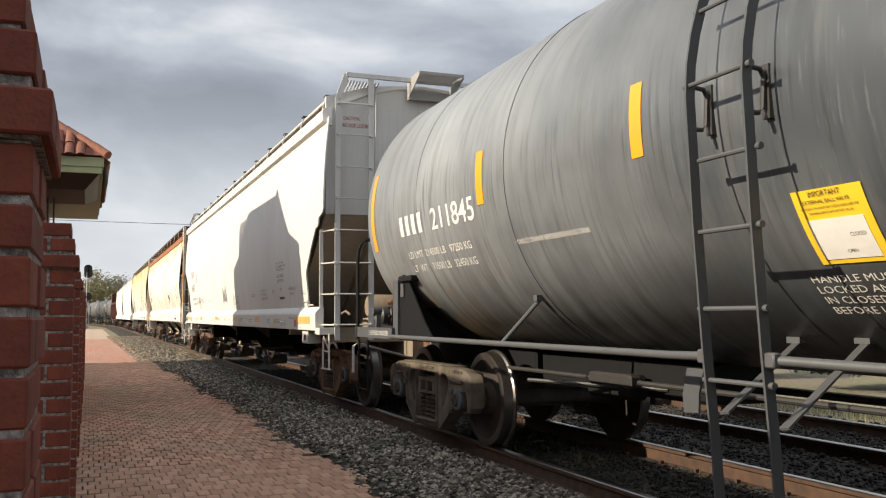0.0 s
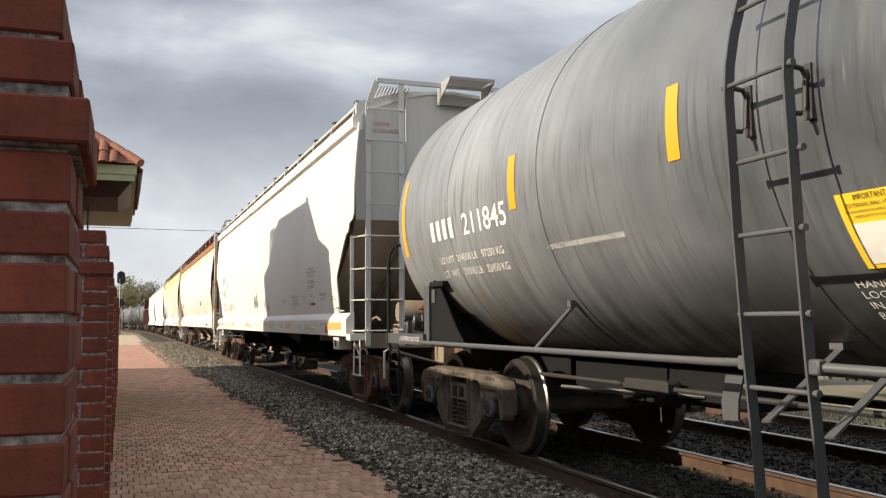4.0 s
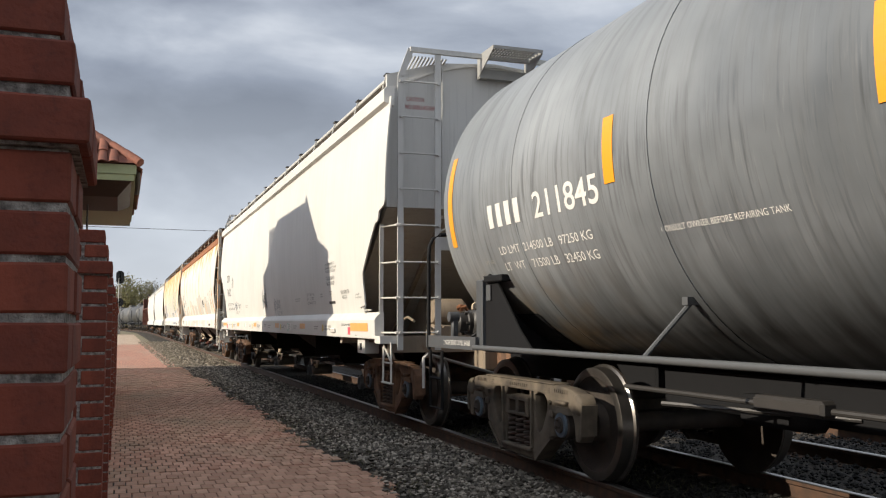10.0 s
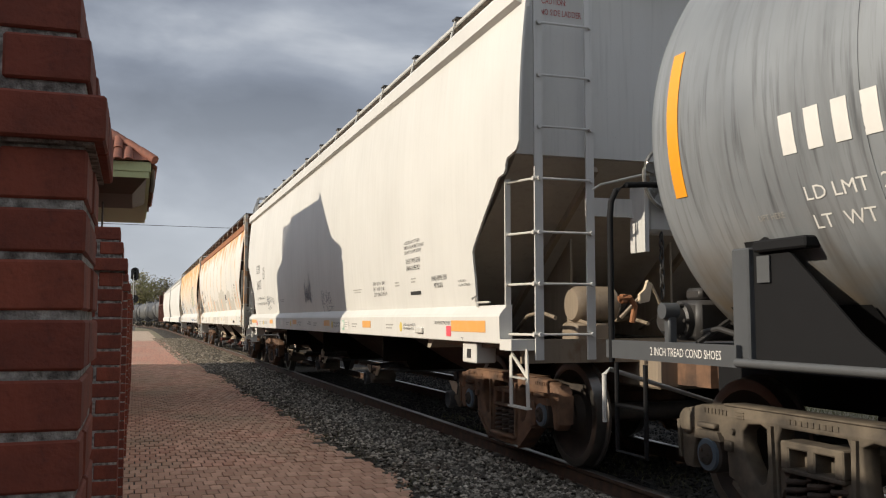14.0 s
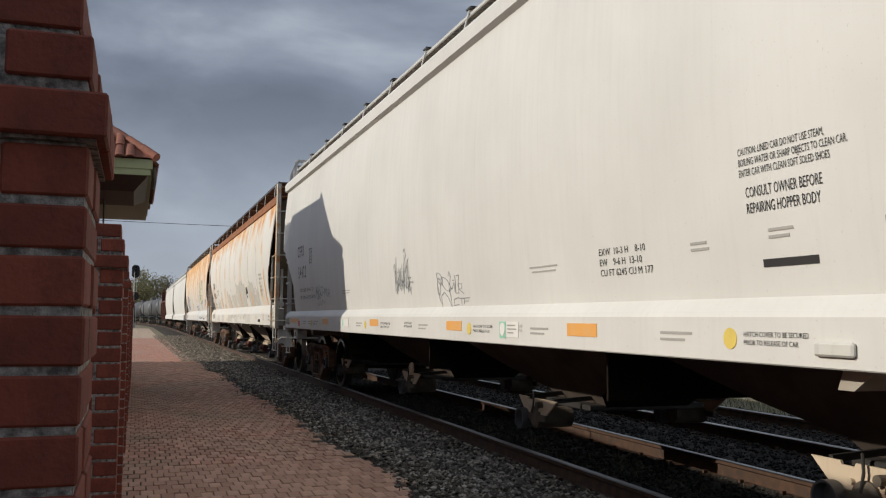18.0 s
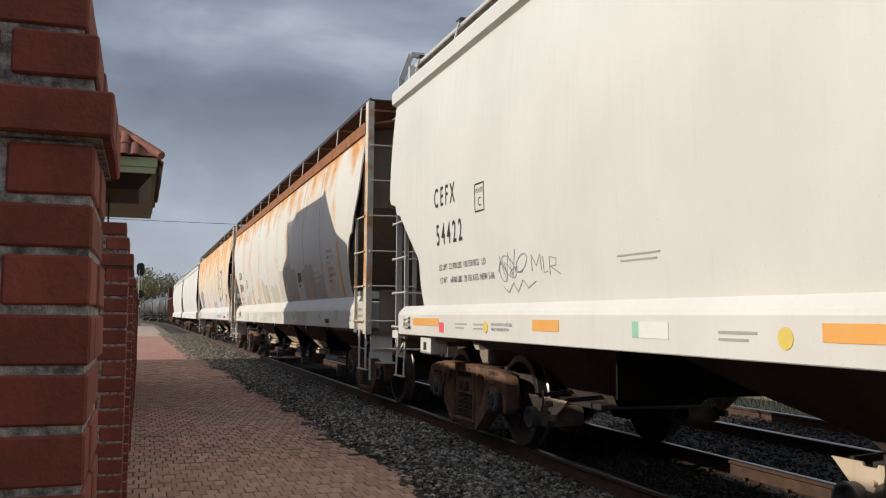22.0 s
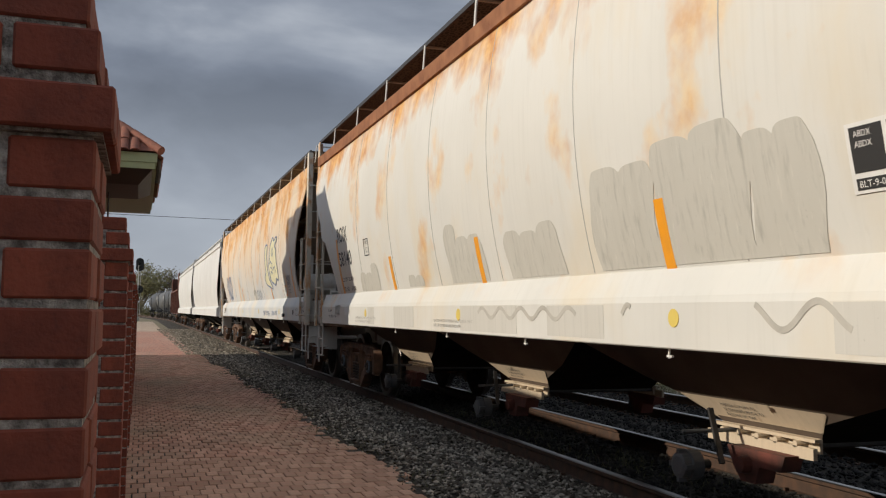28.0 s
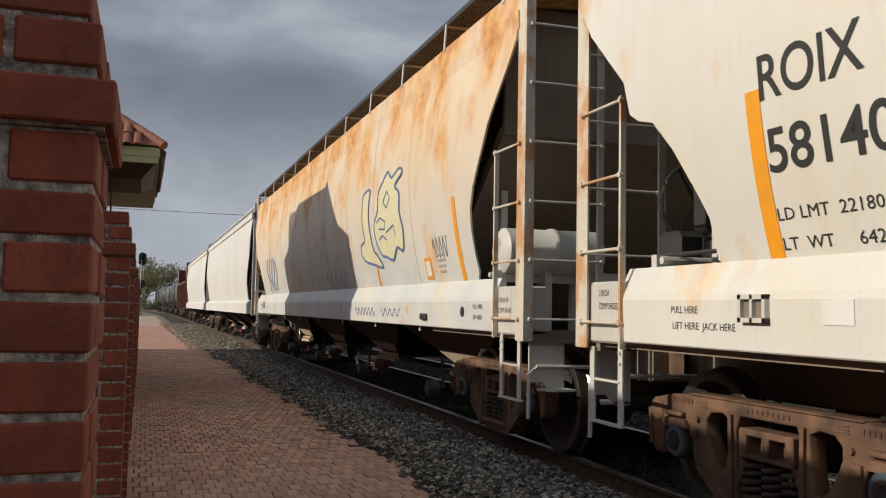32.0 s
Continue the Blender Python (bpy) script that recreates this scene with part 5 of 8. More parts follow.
# ---- the grey tank car
def tank_car():
    car = thing("tank_car", pose(TRACK_X, 3.5, RAIL_Z), "grey streaked tank car with orange reflective strips and white stencils", "tank car")
    R, ZC, HALF = 1.515, 2.42, 6.36

    def surf(z):
        return -math.sqrt(max(R * R - (z - ZC) ** 2, 0.01))
    prof = [(-HALF, R), (HALF, R)]
    head = [(math.sin(a), math.cos(a)) for a in (math.pi / 2 * i / 14 for i in range(1, 15))]
    prof = [(-HALF - 0.62 * s, max(R * c, 0.001)) for s, c in reversed(head)] + [(-HALF, R)] + [(-4.9, R), (-4.9, R + 0.004), (-1.6, R + 0.004), (-1.6, R), (-0.95, R), (-0.95, R + 0.006), (-0.925, R + 0.006), (-0.925, R)] \
        + [(2.76, R), (2.76, R + 0.007), (2.785, R + 0.007), (2.785, R), (4.77, R), (4.77, R + 0.004), (4.785, R + 0.004), (4.785, R), (HALF, R)] + [(HALF + 0.62 * s, max(R * c, 0.001)) for s, c in head]
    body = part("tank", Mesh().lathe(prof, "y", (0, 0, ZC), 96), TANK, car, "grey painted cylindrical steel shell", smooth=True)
    part("dome", Mesh().lathe([(0, 0.62), (0.28, 0.62), (0.32, 0.58), (0.33, 0.0)], "z", (0, 0, ZC + R - 0.04), 32), TANK_TOP, car, smooth=True)
    # saddles, end sills and draft gear
    for s in (-1, 1):
        yb = 5.72 * s
        sad = Mesh()
        arc = [(R * 1.004 * math.sin(a), ZC - R * 1.004 * math.cos(a)) for a in (radians(-62 + 124 * i / 24) for i in range(25))]
        sad.prism(arc + [(1.10, 1.02), (-1.10, 1.02)], yb - 0.09, yb + 0.09, "y")
        arc2 = [((R + 0.012) * math.sin(a), ZC - (R + 0.012) * math.cos(a)) for a in (radians(-46 + 92 * i / 24) for i in range(25))]
        for k in range(24):
            (x0, z0), (x1, z1) = arc2[k], arc2[k + 1]
            sad.add([(x0, yb - 0.55, z0), (x1, yb - 0.55, z1), (x1, yb + 0.55, z1), (x0, yb + 0.55, z0)], [(0, 1, 2, 3)])
        part("saddle", sad, TANK_DARK, car, "black steel saddle")
        stub = Mesh().box(-0.35, 0.35, min(yb - 1.2 * s, yb + 1.75 * s), max(yb - 1.2 * s, yb + 1.75 * s), 0.72, 1.02, ch=0.02)
        part("stub_sill", stub, TANK_DARK, car)
        part("brake_rigging", Mesh().box(-0.30, 0.30, min(1.9 * s, 4.5 * s), max(1.9 * s, 4.5 * s), 0.62, 0.94, ch=0.03).box(-0.5, -0.34, min(2.6 * s, 3.3 * s), max(2.6 * s, 3.3 * s), 0.60, 0.80, ch=0.03), TANK_DARK, car, "black brake rigging and piping")
        # bulkhead corner plates by the end platform
        for k in (-1, 1):
            pl = Mesh().prism([(yb + 0.02 * s, 1.02), (yb + 0.06 * s, 1.66), (yb - 0.10 * s, 1.72), (yb - 0.30 * s, 1.62), (yb - 0.75 * s, 1.22), (yb - 1.05 * s, 1.02)], k * 1.36, k * 1.345)
            part("gusset_post", Mesh().box(min(k * 1.40, k * 1.34), max(k * 1.40, k * 1.34), yb + 0.06 * s - 0.07, yb + 0.06 * s + 0.07, 1.03, 1.67, ch=0.01), TANK_EDGE, car, "dark grey gusset post")
            pl.box(min(k * 1.25, k * 1.40), max(k * 1.25, k * 1.40), min(yb - 0.45 * s, yb - 0.05 * s), max(yb - 0.45 * s, yb - 0.05 * s), 1.64, 1.70, ch=0.01)
            part("gusset", pl, TANK_DARK, car, "black gusset plate")
            part("reflector", Mesh().box(min(k * 1.366, k * 1.374), max(k * 1.366, k * 1.374), yb - 0.10 * s - 0.05, yb - 0.10 * s + 0.05, 1.48, 1.62), STEEL_GREY, car)
        deck = Mesh().box(-1.42, 1.42, min(yb + 0.05 * s, yb + 1.46 * s), max(yb + 0.05 * s, yb + 1.46 * s), 1.085, 1.13, ch=0.006)
        deck.box(-1.44, -1.41, min(yb + 0.05 * s, yb + 1.46 * s), max(yb + 0.05 * s, yb + 1.46 * s), 1.03, 1.15).box(1.41, 1.44, min(yb + 0.05 * s, yb + 1.46 * s), max(yb + 0.05 * s, yb + 1.46 * s), 1.03, 1.15)
        part("end_platform", deck, TANK_EDGE, car, "dark grey end platform")
        for k in (-1, 1):
            rail = Mesh().tube([(k * 1.43, yb + 1.40 * s, 1.0), (k * 1.43, yb + 1.40 * s, 1.98), (k * 1.42, yb + 1.40 * s, 2.09), (k * 1.38, yb + 1.40 * s, 2.17), (k * 1.30, yb + 1.40 * s, 2.21), (k * 1.16, yb + 1.40 * s, 2.22), (k * 0.6, yb + 1.38 * s, 2.22)], 0.021, 12)
            part("end_handrail", rail, TANK_DARK, car, "curved black handrail", smooth=True)
            step = Mesh().tube([(k * 1.43, yb + 0.98 * s, 1.0), (k * 1.43, yb + 0.98 * s, 0.42), (k * 1.43, yb + 1.34 * s, 0.42), (k * 1.43, yb + 1.34 * s, 1.0)], 0.016, 8)
            step.tube([(k * 1.43, yb + 0.98 * s, 0.72), (k * 1.43, yb + 1.34 * s, 0.72)], 0.014, 8)
            part("sill_step", step, TANK_DARK, car, smooth=True)
        br = Mesh().box(-0.85, -0.42, yb + 0.35 * s - 0.2, yb + 0.35 * s + 0.2, 1.06, 1.34, ch=0.03).box(-0.75, -0.55, yb + 0.35 * s - 0.12, yb + 0.35 * s + 0.12, 1.34, 1.44, ch=0.02)
        br.lathe([(-0.98, 0.0), (-0.98, 0.08), (-0.85, 0.09), (-0.85, 0.0)], "x", (0, yb + 0.3 * s, 1.22), 16)
        br.tube([(-0.9, yb + 0.45 * s, 1.08), (-1.1, yb + 0.45 * s, 1.12), (-1.25, yb + 0.3 * s, 1.10)], 0.02, 7)
        br.tube([(-0.6, yb + 0.6 * s, 1.1), (-0.9, yb + 0.75 * s, 1.24), (-1.2, yb + 0.75 * s, 1.06)], 0.018, 7)
        part("brake_valve", br, STEEL_DARK, car, "dark brake control valve", m=pose(0, 0, 0.08))
        yv = yb + 1.05 * s
        vb = Mesh().box(-1.12, -0.74, yv - 0.20, yv + 0.10, 1.07, 1.33, ch=0.03).box(-1.05, -0.80, yv - 0.12, yv + 0.05, 1.33, 1.41, ch=0.02)
        vb.lathe([(-1.28, 0.0), (-1.28, 0.07), (-1.25, 0.10), (-1.17, 0.10), (-1.16, 0.12), (-1.12, 0.12)], "x", (0, yv - 0.04, 1.20), 18)
        vb.lathe([(-0.74, 0.12), (-0.70, 0.12), (-0.69, 0.09), (-0.58, 0.09), (-0.56, 0.0)], "x", (0, yv - 0.04, 1.20), 18)
        for k in range(6):
            a = math.pi * k / 3
            vb.lathe([(-1.195, 0.0), (-1.195, 0.014), (-1.16, 0.014)], "x", (0, yv - 0.04 + 0.11 * math.cos(a), 1.20 + 0.11 * math.sin(a)), 6)
        part("service_valve", vb, STEEL_DARK, car, "dark bolted brake control valve", smooth=True, m=pose(0, 0, 0.08))
        for k, (xx, zz, rr) in enumerate(((-0.98, 1.36, 0.03), (-0.86, 1.18, 0.022), (-1.08, 1.12, 0.018), (-0.92, 1.26, 0.018))):
            pp = Mesh().tube([(xx, yv - 0.15 * s, zz), (xx - 0.03, yv - 0.40 * s, zz + 0.03), (xx - 0.10 + 0.05 * k, yv - 0.62 * s, zz - 0.02), (xx - 0.05, yv - 0.95 * s, 1.07)], rr, 8)
            part("brake_pipe", pp, STEEL_DARK, car, smooth=True, m=pose(0, 0, 0.08))
        lug = Mesh().box(-1.40, -1.34, yv - 0.30, yv - 0.24, 1.05, 1.26, ch=0.01).lathe([(-1.43, 0.0), (-1.43, 0.05), (-1.33, 0.05), (-1.33, 0.0)], "x", (0, yv - 0.27, 1.26), 14)
        part("lug", lug, TANK_EDGE, car, smooth=True, m=pose(0, 0, 0.08))
        rod = Mesh().tube([(-1.48, yb + 1.42 * s, 0.60), (-1.48, yb + 1.42 * s, 0.92), (-1.42, yb + 1.45 * s, 0.95), (-0.35, yb + 1.75 * s, 0.66)], 0.016, 8)
        part("uncoupling_lever", rod, GRATE, car, "pale bent uncoupling rod", smooth=True)
        coupler(car, 7.85 * s, s)
        truck(car, 5.63 * s, IRON_DUST)
    # long side handrails with stays
    for k in (-1, 1):
        rail = Mesh()
        for a, b in ((0.30, 5.72), (-5.72, -0.30)):
            inner, outer = (a, b) if a > 0 else (b, a)
            side = 1 if a > 0 else -1
            rail.tube([(k * 1.475, outer, 1.06), (k * 1.475, inner + 0.4 * side, 1.06), (k * 1.60, inner - 0.06 * side, 1.075)], 0.023, 12)
            rail.box(min(k * 1.585, k * 1.635), max(k * 1.585, k * 1.635), inner - 0.06 * side - 0.035, inner - 0.06 * side + 0.035, 1.04, 1.11, ch=0.008)
        part("side_handrail", rail, STEEL_GREY, car, "long grey side handrail", smooth=True)
        for yy in (2.93, -2.93):
            st = Mesh().tube([(k * 1.47, yy, 1.06), (k * 1.15, yy - 0.06, 1.41)], 0.017, 8)
            st.box(min(k * 1.12, k * 1.2), max(k * 1.12, k * 1.2), yy - 0.09, yy - 0.03, 1.39, 1.44)
            part("handrail_stay", st, STEEL_GREY, car, smooth=True)
    # side ladder at the middle, both sides, following the shell and nearing it towards the top
    def stand(a):
        return 0.17 - 0.12 * max(0.0, math.sin(a))

    for k in (-1, 1):
        for yy in (-0.21, 0.21):
            pts = [(1.30, 0.10), (1.40, 0.55), (1.50, 1.06)] + [((R + stand(a)) * math.cos(a), ZC + (R + stand(a)) * math.sin(a)) for a in (radians(-40 + 110 * i / 20) for i in range(4, 21))]
            pts = [(1.56, 0.27), (1.58, 0.62), (1.62, 1.10), (1.66, 1.75)] + pts[6:]
            st = Mesh()
            rows = []
            for i, (x0, z0) in enumerate(pts):
                (xa, za), (xb, zb_) = pts[max(i - 1, 0)], pts[min(i + 1, len(pts) - 1)]
                d = Vector((zb_ - za, -(xb - xa))).normalized() * 0.0275
                rows.append([(k * (x0 - d.x), yy - 0.007, z0 - d.y), (k * (x0 + d.x), yy - 0.007, z0 + d.y)])
            st.sheet(rows, (0, 0.014, 0))
            for a in (50,):
                q = radians(a)
                st.tube([(k * (R + stand(q)) * math.cos(q), yy, ZC + (R + stand(q)) * math.sin(q)), (k * R * math.cos(q), yy, ZC + R * math.sin(q))], 0.013, 8)
            part("ladder_stile", st, TANK_EDGE, car, "bent grey ladder stile")
        levels = [0.29, 0.96, 1.31, 1.69, 2.05, 2.43, 2.82, 3.18, 3.50]
        for z in levels:
            if z < 1.1:
                x = 1.55 + 0.07 * (z - 0.1)
            elif z < 2.0:
                x = 1.62 + 0.05 * (z - 1.1)
            else:
                x = math.sqrt((R + 0.17) ** 2 - (z - ZC) ** 2)
                x = math.sqrt((R + stand(math.atan2(z - ZC, x))) ** 2 - (z - ZC) ** 2)
            rung = Mesh()
            if z < 0.35:
                rung.box(min(k * (x - 0.03), k * (x + 0.06)), max(k * (x - 0.03), k * (x + 0.06)), -0.22, 0.22, z - 0.015, z + 0.015)
                part("ladder_step", rung, STEEL_GREY, car)
                continue
            rung.tube([(k * x, -0.235, z), (k * x, 0.235, z)], 0.0125, 8)
            for yy in (-0.235, 0.235):
                rung.lathe([(0.0, 0.0), (0.0, 0.017), (0.024, 0.017), (0.028, 0.0)], "y", (k * x, yy - 0.015, z), 10)
            part("ladder_rung", rung, STEEL_GREY, car, smooth=True)
        for yy in (-0.21, 0.21):
            clip = Mesh().tube([(k * (R + 0.15), yy + 0.045, ZC - 0.20), (k * (R + 0.055), yy + 0.055, ZC - 0.195), (k * (R + 0.03), yy + 0.055, ZC - 0.17), (k * (R + 0.02), yy + 0.055, ZC - 0.02), (k * (R + 0.04), yy + 0.055, ZC + 0.015), (k * (R + 0.12), yy + 0.045, ZC + 0.02)], 0.013, 7)
            clip.box(min(k * (R - 0.02), k * (R + 0.012)), max(k * (R - 0.02), k * (R + 0.012)), yy + 0.03, yy + 0.08, ZC - 0.22, ZC + 0.04)
            part("ladder_clip", clip, STEEL_DARK, car)
        for ya, za, yb_, zb_ in ((0.153, 0.80, 0.47, 1.13), (-0.255, 0.77, -0.01, 1.14)):
            brace = Mesh().bar((k * 1.57, ya, za), (k * 0.80, yb_, zb_), 0.05, 0.012, side=(0, 1, 0)).box(min(k * 0.72, k * 0.84), max(k * 0.72, k * 0.84), yb_ - 0.05, yb_ + 0.05, zb_ - 0.01, zb_ + 0.025)
            part("ladder_brace", brace, STEEL_GREY, car)
    outlet = Mesh().lathe([(0.55, 0.0), (0.55, 0.16), (0.9, 0.18), (1.1, 0.3)], "z", (0, -1.1, 0), 20).box(-0.25, 0.25, -1.35, -0.85, 0.72, 0.8, ch=0.02)
    part("bottom_outlet", outlet, STEEL_DARK, car, smooth=True)
    rod = Mesh().tube([(-0.7, -5.0, 0.78), (-0.7, 5.2, 0.78)], 0.02, 8).tube([(0.4, -5.0, 0.7), (0.4, 5.2, 0.7)], 0.03, 8).box(-0.78, -0.66, 2.2, 2.8, 0.74, 0.84, ch=0.02).tube([(-0.9, 3.6, 0.72), (-0.3, 2.4, 0.70)], 0.018, 7)
    part("brake_rod", rod, STEEL_DARK, car)
    flag = Mesh().prism([(0.98, 0.70), (1.12, 0.69), (1.13, 0.80), (1.08, 0.96), (0.92, 0.96), (0.97, 0.82)], -1.1, -1.085)
    part("flap", flag, TANK_EDGE, car)
    # decals and stencils on the platform side
    plates([(3.17, 3.30, 2.19, 2.63), (0.89, 1.01, 2.20, 2.64)], surf, ORANGE, car, "reflector_strip", 0.005, 8, "orange reflective strip")
    plates([(6.16, 6.27, 2.00, 2.86)], surf, ORANGE, car, "reflector_strip", 0.005, 10, "orange reflective strip")
    letter_blocks(5.33, 4.62, 2.09, 2.285, 4, surf, WHITE, car)
    words("211845", 0.195, surf, 4.42, 2.09, WHITE, car, 1.02, bold=0.01)
    words("LD LMT  214500 LB   97250 KG\nLT  WT    71500 LB   32450 KG", 0.066, surf, 5.24, 1.862, WHITE, car, 1.62, 0.135)
    words("CONSULT OWNER BEFORE REPAIRING TANK", 0.036, surf, 2.80, 1.828, WHITE, car, 1.13)
    words("LIFT HERE", 0.03, surf, 5.62, 1.80, FAINT, car, 0.2)
    plates([(-0.58, -0.165, 1.515, 1.85)], surf, YELLOW, car, "warning_panel", 0.008, 6, "yellow warning panel with a white field")
    plates([(-0.535, -0.205, 1.535, 1.715)], surf, WHITE, car, "warning_field", 0.012, 4)

    def on_panel(z):
        return surf(z) - 0.010
    words("IMPORTANT", 0.026, on_panel, -0.27, 1.815, BLACK, car, 0.19)
    words("EXTERNAL BALL VALVE", 0.018, on_panel, -0.22, 1.785, BLACK, car, 0.28)
    words("LOCKING PIN MUST BE DISENGAGED BEFORE", 0.011, on_panel, -0.20, 1.760, BLACK, car, 0.34)
    words("OPENING BOTTOM OUTLET VALVE", 0.011, on_panel, -0.24, 1.738, BLACK, car, 0.26)
    words("CLOSED", 0.017, on_panel, -0.42, 1.63, BLACK, car, 0.09)
    words("OPEN", 0.015, on_panel, -0.36, 1.56, BLACK, car, 0.06)
    words("HANDLE MUST BE\nLOCKED AND PINNED\nIN CLOSED POSITION\nBEFORE LOADING", 0.034, surf, -0.02, 1.432, WHITE, car, 0.80, 0.05)
    words("OUTLET", 0.03, surf, 0.47, 1.17, STEEL_GREY, car, 0.25)
    words("2 INCH TREAD COND SHOES", 0.05, lambda z: -1.44, 6.62, 1.066, WHITE, car, 0.72)
    return car


TANK_EDGE = plain("dark grey car cement", (0.068, 0.072, 0.077), 0.5)
m = Mat("galvanised brake wheel", 0.38, 0.7)
m.colour(m.mix(m.span(m.noise(12.0, 5), 0.45, 0.7), (0.30, 0.29, 0.27), (0.14, 0.13, 0.11)))
CHROME = m.m
m = Mat("expanded metal sheet", 0.7)
vor = m.node("ShaderNodeTexVoronoi", Scale=26.0)
vor.feature = "DISTANCE_TO_EDGE"
mp = m.node("ShaderNodeMapping", Scale=(1, 0.45, 1))
m.link(m.co.outputs["Object"], mp.inputs["Vector"])
m.link(mp.outputs[0], vor.inputs["Vector"])
m.colour(m.mix(m.span(vor.outputs["Distance"], 0.03, 0.2), (0.13, 0.095, 0.07), (0.012, 0.011, 0.010)))
EXPANDED = m.m
POST_PAINT = painted("old cream post paint", (0.62, 0.575, 0.48), (0.46, 0.40, 0.31), (0.50, 0.22, 0.06), 0.4, 0.35, 0.6, 0.14)
GATE = painted("dusty pale gate steel", (0.58, 0.47, 0.34), (0.38, 0.29, 0.20), (0.22, 0.10, 0.05), 0.4, 0.3, 0.6)


# ---- covered hoppers
def profile(w0, w1, w2, z0, z1, z2):
    """Half width over height as a parabola through three heights."""
    def w(z):
        a = w0 * (z - z1) * (z - z2) / ((z0 - z1) * (z0 - z2))
        b = w1 * (z - z0) * (z - z2) / ((z1 - z0) * (z1 - z2))
        c = w2 * (z - z0) * (z - z1) / ((z2 - z0) * (z2 - z1))
        return a + b + c
    return w


def hopper_shell(car, w, half, zbot, ztop, cut, skin, ridges=(), ridge_mat=None, bottom_label=""):
    """The two curved side sheets. cut(e) gives the lowest point of the sheet e metres from the car's end."""
    far_e, far_z = cut.get("e_far", cut["e"]), cut.get("z_far", cut["z"])
    ys = [-half + e for e in cut["e"]] + [half - e for e in reversed(far_e)]
    zb = list(cut["z"]) + list(reversed(far_z))
    for s in (-1, 1):
        rows = []
        for y, z0 in zip(ys, zb):
            rows.append([(s * w(z), y, z) for z in (z0 + (ztop - z0) * i / 14 for i in range(15))])
        me = Mesh().sheet(rows, (-s * 0.02, 0, 0))
        part("side_sheet", me, skin, car, smooth=True)
        if ridges:
            for y in ridges:
                rb = Mesh().sheet([[(s * (w(z) + 0.001), y - 0.006, z), (s * (w(z) + 0.004), y, z), (s * (w(z) + 0.001), y + 0.006, z)] for z in (zbot + 0.02 + (ztop - zbot - 0.04) * i / 14 for i in range(15))], (-s * 0.01, 0, 0))
                part("seam", rb, ridge_mat or skin, car)


